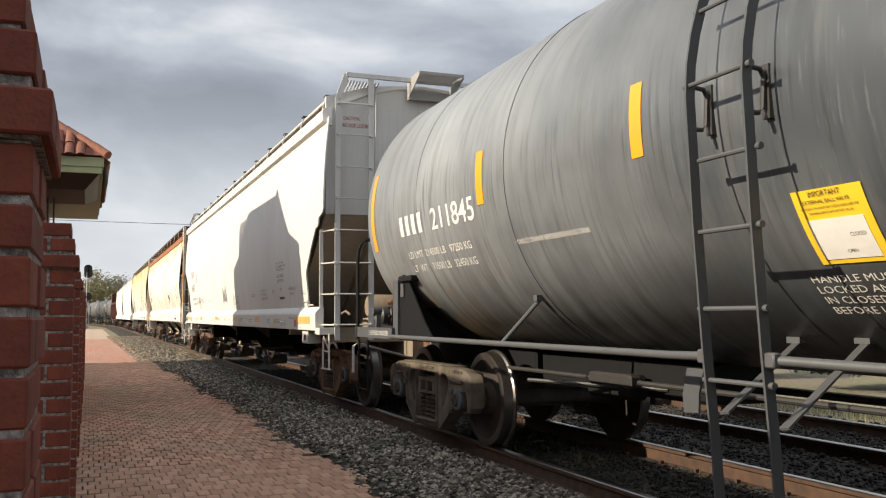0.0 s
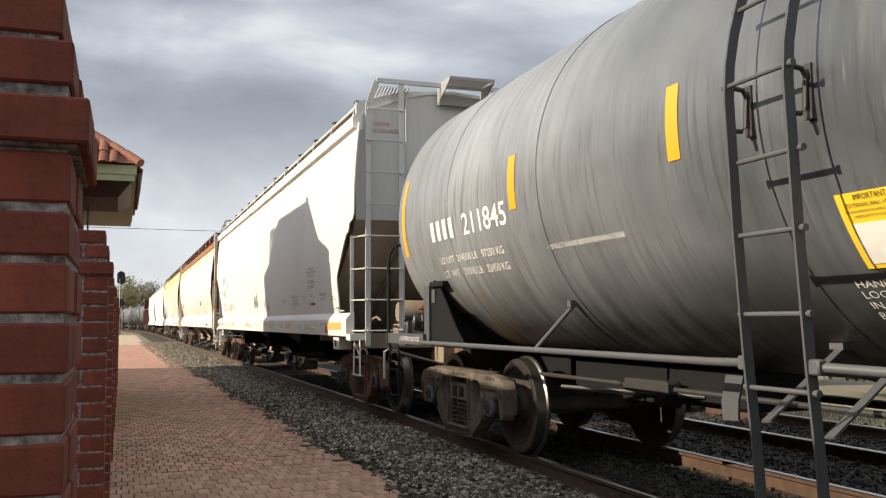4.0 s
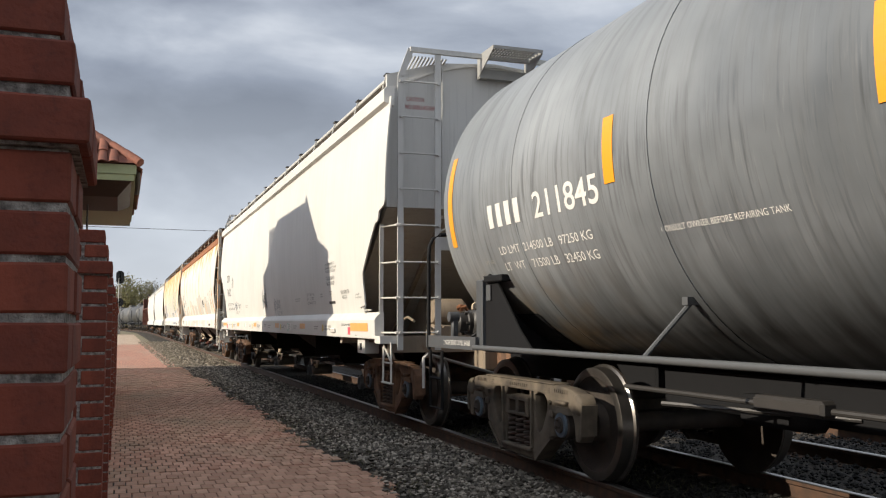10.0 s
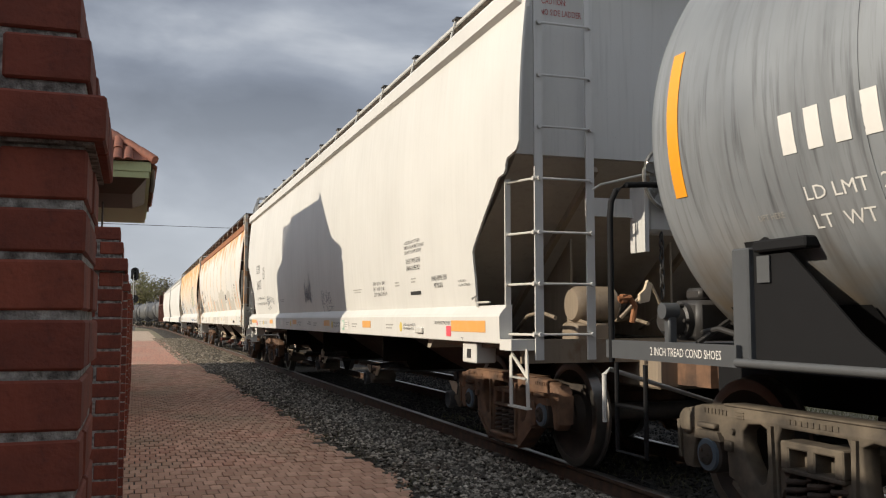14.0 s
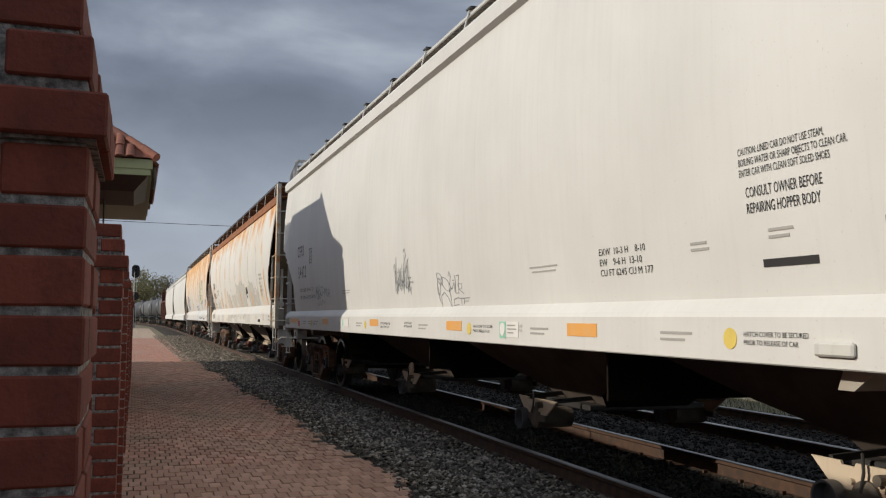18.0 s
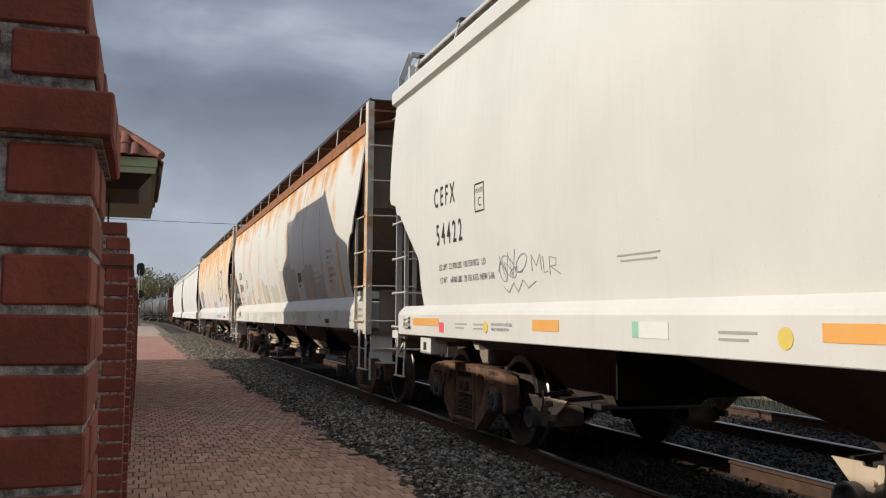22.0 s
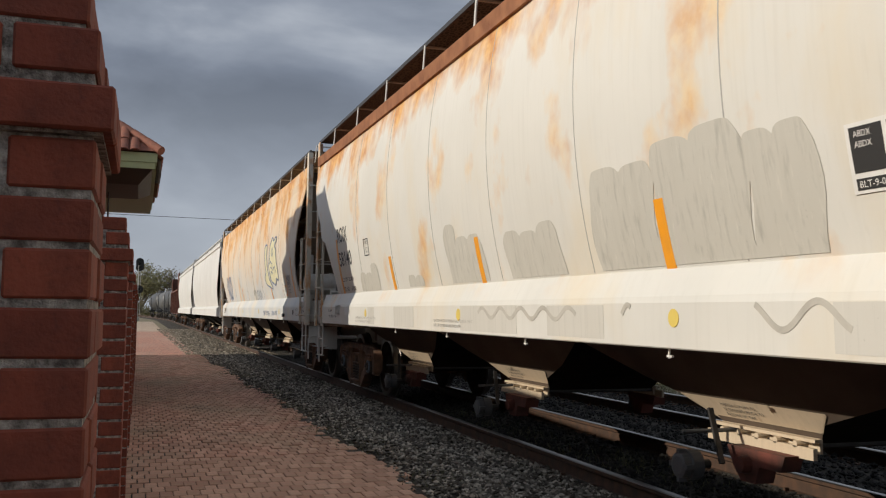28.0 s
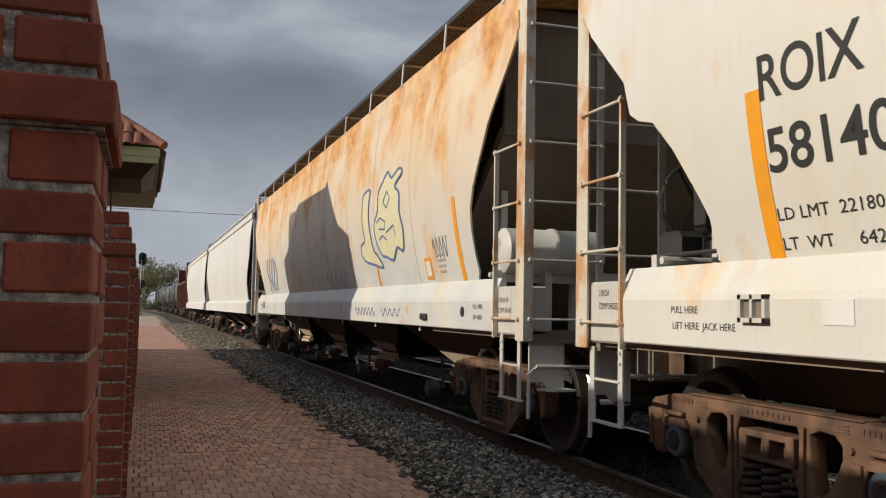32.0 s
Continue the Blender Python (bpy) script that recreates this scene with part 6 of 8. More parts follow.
def hopper_bottoms(car, centres, pitch, zt, zb, mat, gate_mat, wide=1.36, tubes=False, foot=0.52):
    """Hopper chutes under the sill, each with a discharge gate."""
    for c in centres:
        h = pitch / 2 - 0.02
        # side sheets narrow down to the gate; slope sheets run across between them
        levels = [(zt, wide, h), (zb + 0.27, foot + (wide - foot) * 0.52, 1.18), (zb + 0.10, foot + (wide - foot) * 0.20, 0.56), (zb - 0.03, foot, 0.45)]
        rings = [(sx * x, c + sy * y, z) for z, x, y in levels for sx, sy in ((-1, -1), (1, -1), (1, 1), (-1, 1))]
        # slot 1, the slope sheets, takes the colour with shade painted in
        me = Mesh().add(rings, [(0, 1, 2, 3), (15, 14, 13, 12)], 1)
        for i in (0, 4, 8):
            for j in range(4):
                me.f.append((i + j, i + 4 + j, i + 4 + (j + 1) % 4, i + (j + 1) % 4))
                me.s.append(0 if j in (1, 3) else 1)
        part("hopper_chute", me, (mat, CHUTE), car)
        slab = Mesh().box(-0.60, 0.60, c - 0.46, c + 0.46, zb - 0.05, zb + 0.005, ch=0.01)
        part("gate_slab", slab, STEEL_DARK, car)
        for s in (-1, 1):
            if tubes:
                gate = Mesh().prism([(c - 0.41, zb + 0.035), (c + 0.10, zb + 0.035), (c + 0.11, zb + 0.015), (c + 0.20, zb + 0.015), (c + 0.21, zb + 0.035), (c + 0.43, zb + 0.035), (c + 0.25, zb - 0.125), (c - 0.16, zb - 0.125)], s * 0.90, s * 0.885)
                gate.box(min(s * 0.90, s * 0.93), max(s * 0.90, s * 0.93), c - 0.12, c - 0.09, zb - 0.08, zb - 0.02).lathe([(s * 0.925, 0.0), (s * 0.925, 0.016), (s * 0.90, 0.016)], "x", (0, c + 0.12, zb - 0.06), 8)
                arms = Mesh().bar((s * 0.88, c - 0.3, zb + 0.03), (s * 0.40, c - 0.3, zb + 0.06), 0.04, 0.03).bar((s * 0.88, c + 0.3, zb + 0.03), (s * 0.40, c + 0.3, zb + 0.06), 0.04, 0.03)
                arms.tube([(s * 0.93, c + 0.02, zb + 0.10), (s * 0.935, c + 0.01, zb + 0.0), (s * 0.94, c + 0.03, zb - 0.10)], 0.009, 6)
                part("gate_arm", arms, STEEL_DARK, car)
            else:
                gate = Mesh().bar((s * 0.64, c - 0.50, zb + 0.0), (s * 0.64, c + 0.50, zb + 0.0), 0.05, 0.02, side=(1, 0, 0)).bar((s * 0.68, c - 0.52, zb - 0.075), (s * 0.68, c + 0.52, zb - 0.075), 0.03, 0.07, side=(1, 0, 0))
                gate.bar((s * 0.60, c - 0.48, zb - 0.035), (s * 0.60, c + 0.48, zb - 0.035), 0.02, 0.09, side=(1, 0, 0))
                for k in range(5):
                    gate.lathe([(s * 0.695, 0.0), (s * 0.695, 0.022), (s * 0.61, 0.022)], "x", (0, c - 0.36 + 0.18 * k, zb - 0.03), 8)
                # added pale plate: the sunlit lower band of the chute side, done in colour
                x0, x1 = foot + (wide - foot) * 0.35 + 0.012, foot + 0.02
                plate = Mesh().sheet([[(s * x0, c - 0.66, zb + 0.18), (s * x0, c + 0.80, zb + 0.18)], [(s * x1, c - 0.46, zb + 0.01), (s * x1, c + 0.46, zb + 0.01)]], (s * -0.012, 0, -0.012))
                part("chute_lit_strip", plate, GATE, car, "pale plate standing in for the sunlit foot of the chute")
            part("discharge_gate", gate, GATE, car, "pale steel discharge gate")
        if tubes:
            for s in (-1, 1):
                tb = Mesh().lathe([(s * 0.55, 0.0), (s * 0.55, 0.085), (s * 0.90, 0.085), (s * 0.91, 0.10), (s * 0.98, 0.10), (s * 0.98, 0.086), (s * 0.91, 0.082), (s * 0.91, 0.0)], "x", (0, c + 0.25, zb - 0.17), 18)
                part("outlet_pipe", tb, STEEL_GREY, car, "grey steel outlet pipe", smooth=True)
                body = Mesh().lathe([(s * 0.56, 0.0), (s * 0.56, 0.10), (s * 0.92, 0.10), (s * 0.935, 0.07), (s * 0.935, 0.0)], "x", (0, c + 0.02, zb - 0.14), 16)
                body.box(min(s * 0.88, s * 0.93), max(s * 0.88, s * 0.93), c - 0.20, c + 0.20, zb - 0.17, zb - 0.11, ch=0.01)
                body.lathe([(s * 0.90, 0.0), (s * 0.90, 0.03), (s * 0.96, 0.03), (s * 0.96, 0.0)], "x", (0, c - 0.10, zb - 0.02), 10)
                part("gate_valve", body, IRON_DUST, car, "dusty cast gate valve")
        else:
            tb = Mesh().tube([(-1.05, c + 0.3, zb - 0.03), (1.05, c + 0.3, zb - 0.03)], 0.014, 8)
            part("gate_shaft", tb, STEEL_GREY, car)
            for s in (-1, 1):
                mo = Mesh().lathe([(s * 0.90, 0.0), (s * 0.90, 0.10), (s * 0.98, 0.10), (s * 0.985, 0.085), (s * 1.04, 0.085), (s * 1.05, 0.06), (s * 1.05, 0.0)], "x", (0, c + 0.36, zb - 0.26), 18)
                for a in range(4):
                    mo.box(min(s * 0.985, s * 1.045), max(s * 0.985, s * 1.045), c + 0.345 + 0.092 * math.cos(a * 1.571) - 0.0, c + 0.375 + 0.092 * math.cos(a * 1.571), zb - 0.275 + 0.092 * math.sin(a * 1.571), zb - 0.245 + 0.092 * math.sin(a * 1.571))
                part("gate_capstan", mo, STEEL_GREY, car, "grey operating capstan")
                box = Mesh().prism([(c - 0.40, zb - 0.10), (c + 0.16, zb - 0.10), (c + 0.10, zb - 0.22), (c + 0.02, zb - 0.31), (c - 0.12, zb - 0.31), (c - 0.16, zb - 0.20), (c - 0.36, zb - 0.20)], s * 0.66, s * 0.80)
                box.lathe([(s * 0.80, 0.0), (s * 0.80, 0.06), (s * 0.86, 0.05), (s * 0.86, 0.0)], "x", (0, c - 0.04, zb - 0.2), 12)
                part("gate_lock", box, RED_CAST, car, "red-primed gate casting")
                lever = Mesh().bar((s * 0.90, c + 0.20, zb + 0.13), (s * 0.94, c + 0.02, zb - 0.20), 0.035, 0.02).tube([(s * 0.80, c + 0.36, zb - 0.26), (s * 0.90, c + 0.36, zb - 0.26)], 0.03, 8)
                part("gate_lever", lever, STEEL_DARK, car)


def cream_hopper():
    car = thing("covered_hopper", pose(TRACK_X, 21.16, RAIL_Z), "tall cream curved-side covered hopper car with orange reflectors and black stencils", "hopper car")
    half, zs, zt = 9.30, 1.40, 4.00
    w = profile(1.475, 1.562, 1.46, 1.40, 2.69, 4.15)

    def surf(z):
        return -w(z)
    e2 = [0.0, 0.05, 0.10, 0.24, 0.27, 0.29, 0.31, 0.33, 0.45, 0.80, 1.12, 1.17, 1.18, 1.16, 1.20, 3.0, 5.0, 7.0, half]
    z2 = [2.74, 2.68, 2.665, 2.64, 2.62, 2.56, 2.53, 2.515, 2.50, 2.22, 1.96, 1.90, 1.78, 1.64, 1.40, 1.40, 1.40, 1.40, 1.40]
    hopper_shell(car, w, half, zs, zt, {"e": e2, "z": z2}, CREAM)
    # side sill: outer plate with a sloping ledge over it
    for s in (-1, 1):
        sill = Mesh().prism([(s * 1.555, 1.085), (s * 1.56, 1.31), (s * 1.545, 1.34), (s * 1.48, 1.41), (s * 1.44, 1.41), (s * 1.44, 1.078), (s * 1.547, 1.078)], -8.86, 8.86, "y")
        part("side_sill", sill, CREAM, car, "cream side sill with faded stencils", smooth=False)
        for a, b in ((-9.12, -8.87), (8.87, 9.12)):
            part("sill_toe", Mesh().prism([(s * 1.56, 1.03), (s * 1.56, 1.12), (s * 1.30, 1.12), (s * 1.30, 1.03)], a, b, "y"), CREAM, car)
        eave = Mesh().prism([(s * 1.44, 3.90), (s * 1.55, 3.945), (s * 1.555, 4.08), (s * 1.52, 4.13), (s * 1.42, 4.15), (s * 1.42, 3.90)], -9.22, half, "y")
        part("eave", eave, CREAM, car, "cream eave beam")
        for yy in (7.97, -7.97):
            pad = Mesh().box(min(s * 1.50, s * 1.30), max(s * 1.50, s * 1.30), yy - 0.18, yy + 0.18, 0.88, 1.065, ch=0.01)
            pad.box(min(s * 1.498, s * 1.505), max(s * 1.498, s * 1.505), yy - 0.05, yy + 0.05, 0.925, 1.01, 1)
            part("jacking_pad", pad, (CREAM, BLACK), car)
    roof = Mesh().sheet([[(x, y, 4.13 + 0.47 * (1 - (x / 1.48) ** 2)) for x in (-1.48, -1.2, -0.8, -0.4, 0, 0.4, 0.8, 1.2, 1.48)] for y in (-8.98, -4, 0, 4, 8.98)], (0, 0, -0.03))
    part("roof", roof, CREAM, car, smooth=True)
    for s in (-1, 1):
        part("running_board", Mesh().box(min(s * 0.80, s * 1.36), max(s * 0.80, s * 1.36), -8.95, 8.95, 4.345, 4.362), EXPANDED, car, "dark expanded-metal roof walkway")
        part("walkway_edge", Mesh().box(min(s * 1.36, s * 1.38), max(s * 1.36, s * 1.38), -8.95, 8.95, 4.345, 4.375), GRATE, car, "pale edge of the roof walkway")
        for i in range(13):
            y = -8.7 + 1.45 * i
            brk = Mesh().bar((s * 1.44, y + 0.05, 4.12), (s * 1.385, y - 0.03, 4.42), 0.03, 0.012, side=(0, 1, 0)).bar((s * 1.385, y - 0.03, 4.40), (s * 0.80, y - 0.03, 4.40), 0.03, 0.02, side=(0, 1, 0))
            part("walkway_bracket", brk, GRATE, car)
            part("bracket_clip", Mesh().box(min(s * 1.33, s * 1.41), max(s * 1.33, s * 1.41), y - 0.12, y + 0.02, 4.40, 4.415), STEEL_DARK, car)
    for e in (-1, 1):
        ye = 9.12 * e
        far = 0.20 if e > 0 else 0.0          # the ladder stands further out at the far end
        up = Mesh().box(-1.44, 1.44, min(ye - 0.22 * e, ye - 0.16 * e), max(ye - 0.22 * e, ye - 0.16 * e), 2.70, 4.36)
        up.prism([(-1.44, 4.36), (-1.30, 4.40), (-0.75, 4.56), (0.0, 4.62), (0.75, 4.56), (1.30, 4.40), (1.44, 4.36)], min(ye - 0.22 * e, ye - 0.16 * e), max(ye - 0.22 * e, ye - 0.16 * e), "y")
        for xx in (-0.72, 0.72):
            up.tube([(xx, ye - 0.145 * e, 2.75), (xx, ye - 0.145 * e, 4.5)], 0.012, 6)
        part("end_panel", up, GREYEND, car, "light grey end wall")
        slope = Mesh().prism([(ye - 0.16 * e, 2.745), (ye - 0.20 * e, 2.68), (ye - 2.55 * e, 0.98), (ye - 2.65 * e, 0.98), (ye - 2.6 * e, 1.1), (ye - 0.22 * e, 2.80)], -1.43, 1.43)
        part("end_slope_sheet", slope, SLOPE, car, "grey-brown dusty slope sheet")
        for s in (-0.55, 0.55):
            part("web_plate", Mesh().prism([(ye - 0.9 * e, 1.12), (ye - 0.9 * e, 2.05), (ye - 2.2 * e, 1.12)], s - 0.012, s + 0.012), TAUPE, car)
        shear = Mesh().box(-1.44, 1.44, min(ye - 0.1 * e, ye - 2.0 * e), max(ye - 0.1 * e, ye - 2.0 * e), 1.03, 1.08)
        shear.box(-1.44, 1.44, min(ye - 0.1 * e, ye - 0.06 * e), max(ye - 0.1 * e, ye - 0.06 * e), 0.92, 1.12)
        part("shear_plate", shear, TAUPE, car)
        sill = Mesh().box(-0.33, 0.33, min(ye + 0.25 * e, ye - 3.0 * e), max(ye + 0.25 * e, ye - 3.0 * e), 0.70, 1.03, ch=0.02)
        part("centre_sill", sill, TAUPE, car)
        for s in (-1, 1):
            x0, x1 = s * (1.32 + 0.5 * far), s * 0.84
            yl = ye + 0.03 * e + far
            lad = [((x0, yl, 0.95), (x0, yl, 4.30)), ((x1, yl, 0.95), (x1, yl, 4.62))]
            rungs = [((x0, yl + 0.03 * e, z), (x1, yl + 0.03 * e, z)) for z in (1.16, 1.58, 2.01, 2.46, 2.90, 3.34, 3.79, 4.23)]
            ladder(car, GREYEND if s * e else GREYEND, lad, rungs, 0.011, 0.075, 0.02, name="end_ladder", label="light grey end ladder")
            bent = Mesh().bar((x0, yl, 4.29), (x0 - 0.13 * s, yl, 4.645), 0.075, 0.02)
            bent.bar((x0 - 0.12 * s, yl, 4.64), (0.0, yl, 4.64), 0.05, 0.06, side=(0, 1, 0))
            part("ladder_top", bent, GREYEND, car)
            ys_ = ye - 0.28 * e
            side = [((s * 1.47, ys_, 1.02), (s * 1.47, ys_, 2.49))]
            rr = [((s * 1.47, ys_, z), (s * (1.36 + 0.4 * far), yl + 0.9 * far, z)) for z in (1.16, 1.58, 2.01, 2.46)]
            ladder(car, STEEL_PALE, side, rr, 0.011, 0.05, 0.02, name="side_ladder", label="pale side grab irons")
            # strap step: two flat legs, a tread and a brace
            st = Mesh().bar((s * 1.43, yl - 0.02 * e, 1.04), (s * 1.44, yl + 0.03 * e, 0.56), 0.012, 0.05).bar((s * 1.43, yl - 0.34 * e, 0.98), (s * 1.44, yl - 0.32 * e, 0.56), 0.012, 0.05)
            st.bar((s * 1.44, yl + 0.05 * e, 0.56), (s * 1.44, yl - 0.34 * e, 0.56), 0.05, 0.014).bar((s * 1.435, yl + 0.01 * e, 0.80), (s * 1.435, yl - 0.33 * e, 0.80), 0.04, 0.014)
            st.bar((s * 1.43, yl - 0.33 * e, 1.0), (s * 1.43, yl - 0.02 * e, 0.82), 0.012, 0.03)
            part("sill_step", st, STEEL_PALE, car)
        mesh_plate, px = Mesh(), 0.08
        for i in range(15):
            mesh_plate.bar((px - 0.28 + 0.04 * i, ye - 0.05 * e, 4.66), (px - 0.32 + 0.04 * i, ye + 0.42 * e, 4.66), 0.016, 0.02)
        for i in range(6):
            mesh_plate.bar((px - 0.32, ye - 0.05 * e + 0.09 * i * e, 4.66), (px + 0.32, ye - 0.05 * e + 0.09 * i * e, 4.66), 0.012, 0.02, side=(0, 1, 0))
        for k in (-1, 1):
            mesh_plate.prism([(ye + 0.42 * e, 4.63), (ye + 0.43 * e, 4.68), (ye - 0.1 * e, 4.68), (ye - 0.1 * e, 4.38)], px + k * 0.33 - 0.007, px + k * 0.33 + 0.007)
        mesh_plate.box(px - 0.33, px + 0.33, min(ye + 0.41 * e, ye + 0.43 * e), max(ye + 0.41 * e, ye + 0.43 * e), 4.64, 4.68)
        mesh_plate.box(px - 0.33, px + 0.33, min(ye - 0.02 * e, ye - 0.12 * e), max(ye - 0.02 * e, ye - 0.12 * e), 4.38, 4.50)
        tagged(part("brake_platform", mesh_plate, DULL_MESH, car, "expanded-metal end platform"), kind="stuff")
        side_plate = Mesh()
        for i in range(12):
            side_plate.bar((-1.22 + 0.045 * i, ye + 0.02 * e, 4.56), (-1.16 + 0.045 * i, ye - 0.5 * e, 4.52), 0.018, 0.02)
        tagged(part("roof_step", side_plate, GRATE, car), kind="stuff")
        coupler(car, 9.35 * e, e)
        truck(car, 7.82 * e, IRON_BROWN)
    brk = Mesh().lathe([(-0.25, 0.0), (-0.25, 0.14), (-0.2, 0.17), (0.15, 0.17), (0.2, 0.12), (0.2, 0.0)], "x", (-0.45, -8.5, 1.42), 20)
    brk.box(-0.75, -0.35, -8.7, -8.4, 1.08, 1.25, ch=0.02).tube([(-0.3, -8.7, 1.3), (-0.1, -8.9, 1.6), (0.1, -8.9, 1.2)], 0.02, 7)
    part("brake_cylinder", brk, TAUPE, car, "dusty brake cylinder", smooth=True)
    part("wheel_bracket", Mesh().box(-0.84, -0.30, -9.10, -9.06, 2.17, 2.33).box(-0.40, -0.36, -9.30, -9.06, 1.86, 2.44), GREYEND, car, "grey brake wheel bracket")
    bw = Mesh().lathe([(0.0, 0.05), (-0.05, 0.06), (-0.05, 0.11), (-0.02, 0.13), (-0.02, 0.21), (-0.05, 0.23)], "y", (-0.13, -9.27, 2.50), 28)
    bw.tube([(-0.13 + 0.285 * math.cos(2 * math.pi * i / 28), -9.32, 2.50 + 0.285 * math.sin(2 * math.pi * i / 28)) for i in range(29)], 0.017, 7)
    for k in range(5):
        a = 2 * math.pi * k / 5 + 0.3
        bw.bar((-0.13 + 0.05 * math.cos(a), -9.31, 2.50 + 0.05 * math.sin(a)), (-0.13 + 0.28 * math.cos(a), -9.32, 2.50 + 0.28 * math.sin(a)), 0.07, 0.012)
    part("hand_brake_wheel", bw, CHROME, car, "galvanised hand brake wheel", smooth=True)
    part("brake_housing", Mesh().box(-0.34, 0.06, -9.24, -9.06, 2.02, 2.44, ch=0.04), GREYEND, car)
    for k in range(9):
        z = 2.0 - 0.062 * k
        tilt = k % 2
        ring = [(-0.19 + (0.018 * math.cos(a) if tilt else 0.0), -9.22 + (0.0 if tilt else 0.018 * math.cos(a)), z + 0.042 * math.sin(a)) for a in (2 * math.pi * i / 10 for i in range(11))]
        part("chain_link", Mesh().tube(ring, 0.009, 5), STEEL_DARK, car)
    lever = Mesh().prism([(-0.42, 1.42), (-0.33, 1.44), (-0.30, 1.58), (-0.34, 1.62), (-0.37, 1.54), (-0.42, 1.50)], -9.24, -9.20, "y")
    part("brake_lever", lever, GATE, car, "pale cast brake lever")
    pawl = Mesh().tube([(-0.62, -9.22, 1.46), (-0.52, -9.24, 1.47), (-0.46, -9.22, 1.40), (-0.48, -9.20, 1.26)], 0.026, 8).box(-0.60, -0.54, -9.25, -9.19, 1.42, 1.50, ch=0.01)
    part("brake_clevis", pawl, RUST_BEAM, car, "rusty clevis", smooth=True)
    part("end_grab_rail", Mesh().tube([(-0.84, -9.13, 2.37), (-0.76, -9.20, 2.43), (-0.40, -9.28, 2.52), (-0.05, -9.30, 2.54), (0.25, -9.28, 2.52)], 0.011, 8), STEEL_PALE, car, smooth=True)
    for xx, zz in ((-1.10, 1.30), (-0.70, 1.22), (-0.2, 1.25), (0.3, 1.30)):
        part("brake_pipe", Mesh().tube([(xx, -9.0, zz), (xx + 0.05, -8.6, zz + 0.05), (xx + 0.1, -8.2, zz + 0.02), (xx + 0.25, -7.6, zz - 0.12)], 0.017, 7), TAUPE, car, smooth=True)
    for xx in (-0.75, 0.75):
        part("slope_rib", Mesh().bar((xx, -9.08, 2.58), (xx, -6.9, 1.12), 0.05, 0.06), TAUPE, car)
    horn = Mesh().tube([(-1.50, -8.2, 1.40), (-1.52, -8.2, 1.50), (-1.56, -8.2, 1.47)], 0.014, 6).tube([(-1.50, -8.2, 1.44), (-1.50, -8.5, 1.44)], 0.01, 6)
    part("cable_hook", horn, STEEL_PALE, car, smooth=True)
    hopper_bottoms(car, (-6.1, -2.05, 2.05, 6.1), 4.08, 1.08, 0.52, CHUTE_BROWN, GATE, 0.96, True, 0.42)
    part("outlet_cap", Mesh().lathe([(-0.93, 0.0), (-0.93, 0.062), (-0.915, 0.072), (-0.89, 0.072), (-0.89, 0.0)], "x", (0, 2.0, 0.62), 20), GATE, car, "pale hanging outlet cap", smooth=True)
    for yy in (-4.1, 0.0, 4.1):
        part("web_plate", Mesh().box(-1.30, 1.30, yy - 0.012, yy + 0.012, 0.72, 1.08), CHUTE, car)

    # ---- stencils: local y grows away from the nearer end; text starts at the larger y
    def sillx(z):
        return -1.555 - 0.024 * (min(z, 1.31) - 1.10)

    orange = [(-8.54, -7.63, 1.17, 1.275), (-4.43, -3.99, 1.175, 1.265), (-1.78, -1.34, 1.178, 1.268), (1.33, 1.77, 1.188, 1.275), (4.49, 4.96, 1.185, 1.272), (7.32, 8.25, 1.19, 1.272)]
    plates(orange, sillx, ORANGE_PALE, car, "reflector", 0.004, 1, "orange reflective film")
    plates([(-7.62, -7.48, 1.12, 1.222), (7.16, 7.30, 1.13, 1.23)], sillx, PINK, car, "red_decal", 0.004, 1)
    plates([(3.36, 3.44, 1.17, 1.27)], sillx, MINT, car, "green_decal", 0.004, 1)
    plates([(3.03, 3.36, 1.17, 1.27)], sillx, WHITE, car, "white_decal", 0.004, 1)
    for yy in (-5.86, 5.98, 2.02, -1.98):
        part("yellow_decal", Mesh().lathe([(-1.5615, 0.0), (-1.5615, 0.055), (-1.555, 0.055)], "x", (0, yy, 1.20), 20), YELLOW_OLD, car)
    plates([(-2.86, -2.72, 1.13, 1.27)], sillx, MINT, car, "green_decal", 0.004, 1)
    part("decal_disc", Mesh().lathe([(-1.565, 0.0), (-1.565, 0.055), (-1.558, 0.055)], "x", (0, -2.79, 1.205), 20), WHITE, car)
    plates([(-3.12, -2.87, 1.14, 1.27)], sillx, WHITE, car, "white_decal", 0.004, 1)
    plates([(-3.06, -2.90, 1.235, 1.245), (-3.08, -2.90, 1.205, 1.215), (-3.02, -2.90, 1.175, 1.185)], sillx, FAINT, car, "decal_line", 0.008, 1)
    for y0 in (-5.97, 5.84, 1.22, -2.09):
        words("HATCH COVER TO BE SECURED\nPRIOR TO RELEASE OF CAR", 0.026, sillx, y0, 1.212, BLACK, car, 0.47, 0.042)
    words("ALL GATES TO BE SECURED\nPRIOR TO RELEASE OF CAR", 0.024, sillx, 0.15, 1.225, BLACK, car, 0.30, 0.036)
    words("ALL GATES TO BE SECURED\nPRIOR TO RELEASE OF CAR", 0.024, sillx, -2.9, 1.225, FAINT, car, 0.30, 0.036)
    words("2 INCH TREAD COND SHOES", 0.034, sillx, -7.10, 1.235, BLACK, car, 0.50)
    words("JACK\nHERE", 0.022, lambda z: -1.553, -7.9, 1.135, BLACK, car, 0.06, 0.035)
    part("rope_eye", Mesh().box(-1.585, -1.555, -6.73, -6.49, 1.135, 1.20, ch=0.01), STEEL_PALE, car)
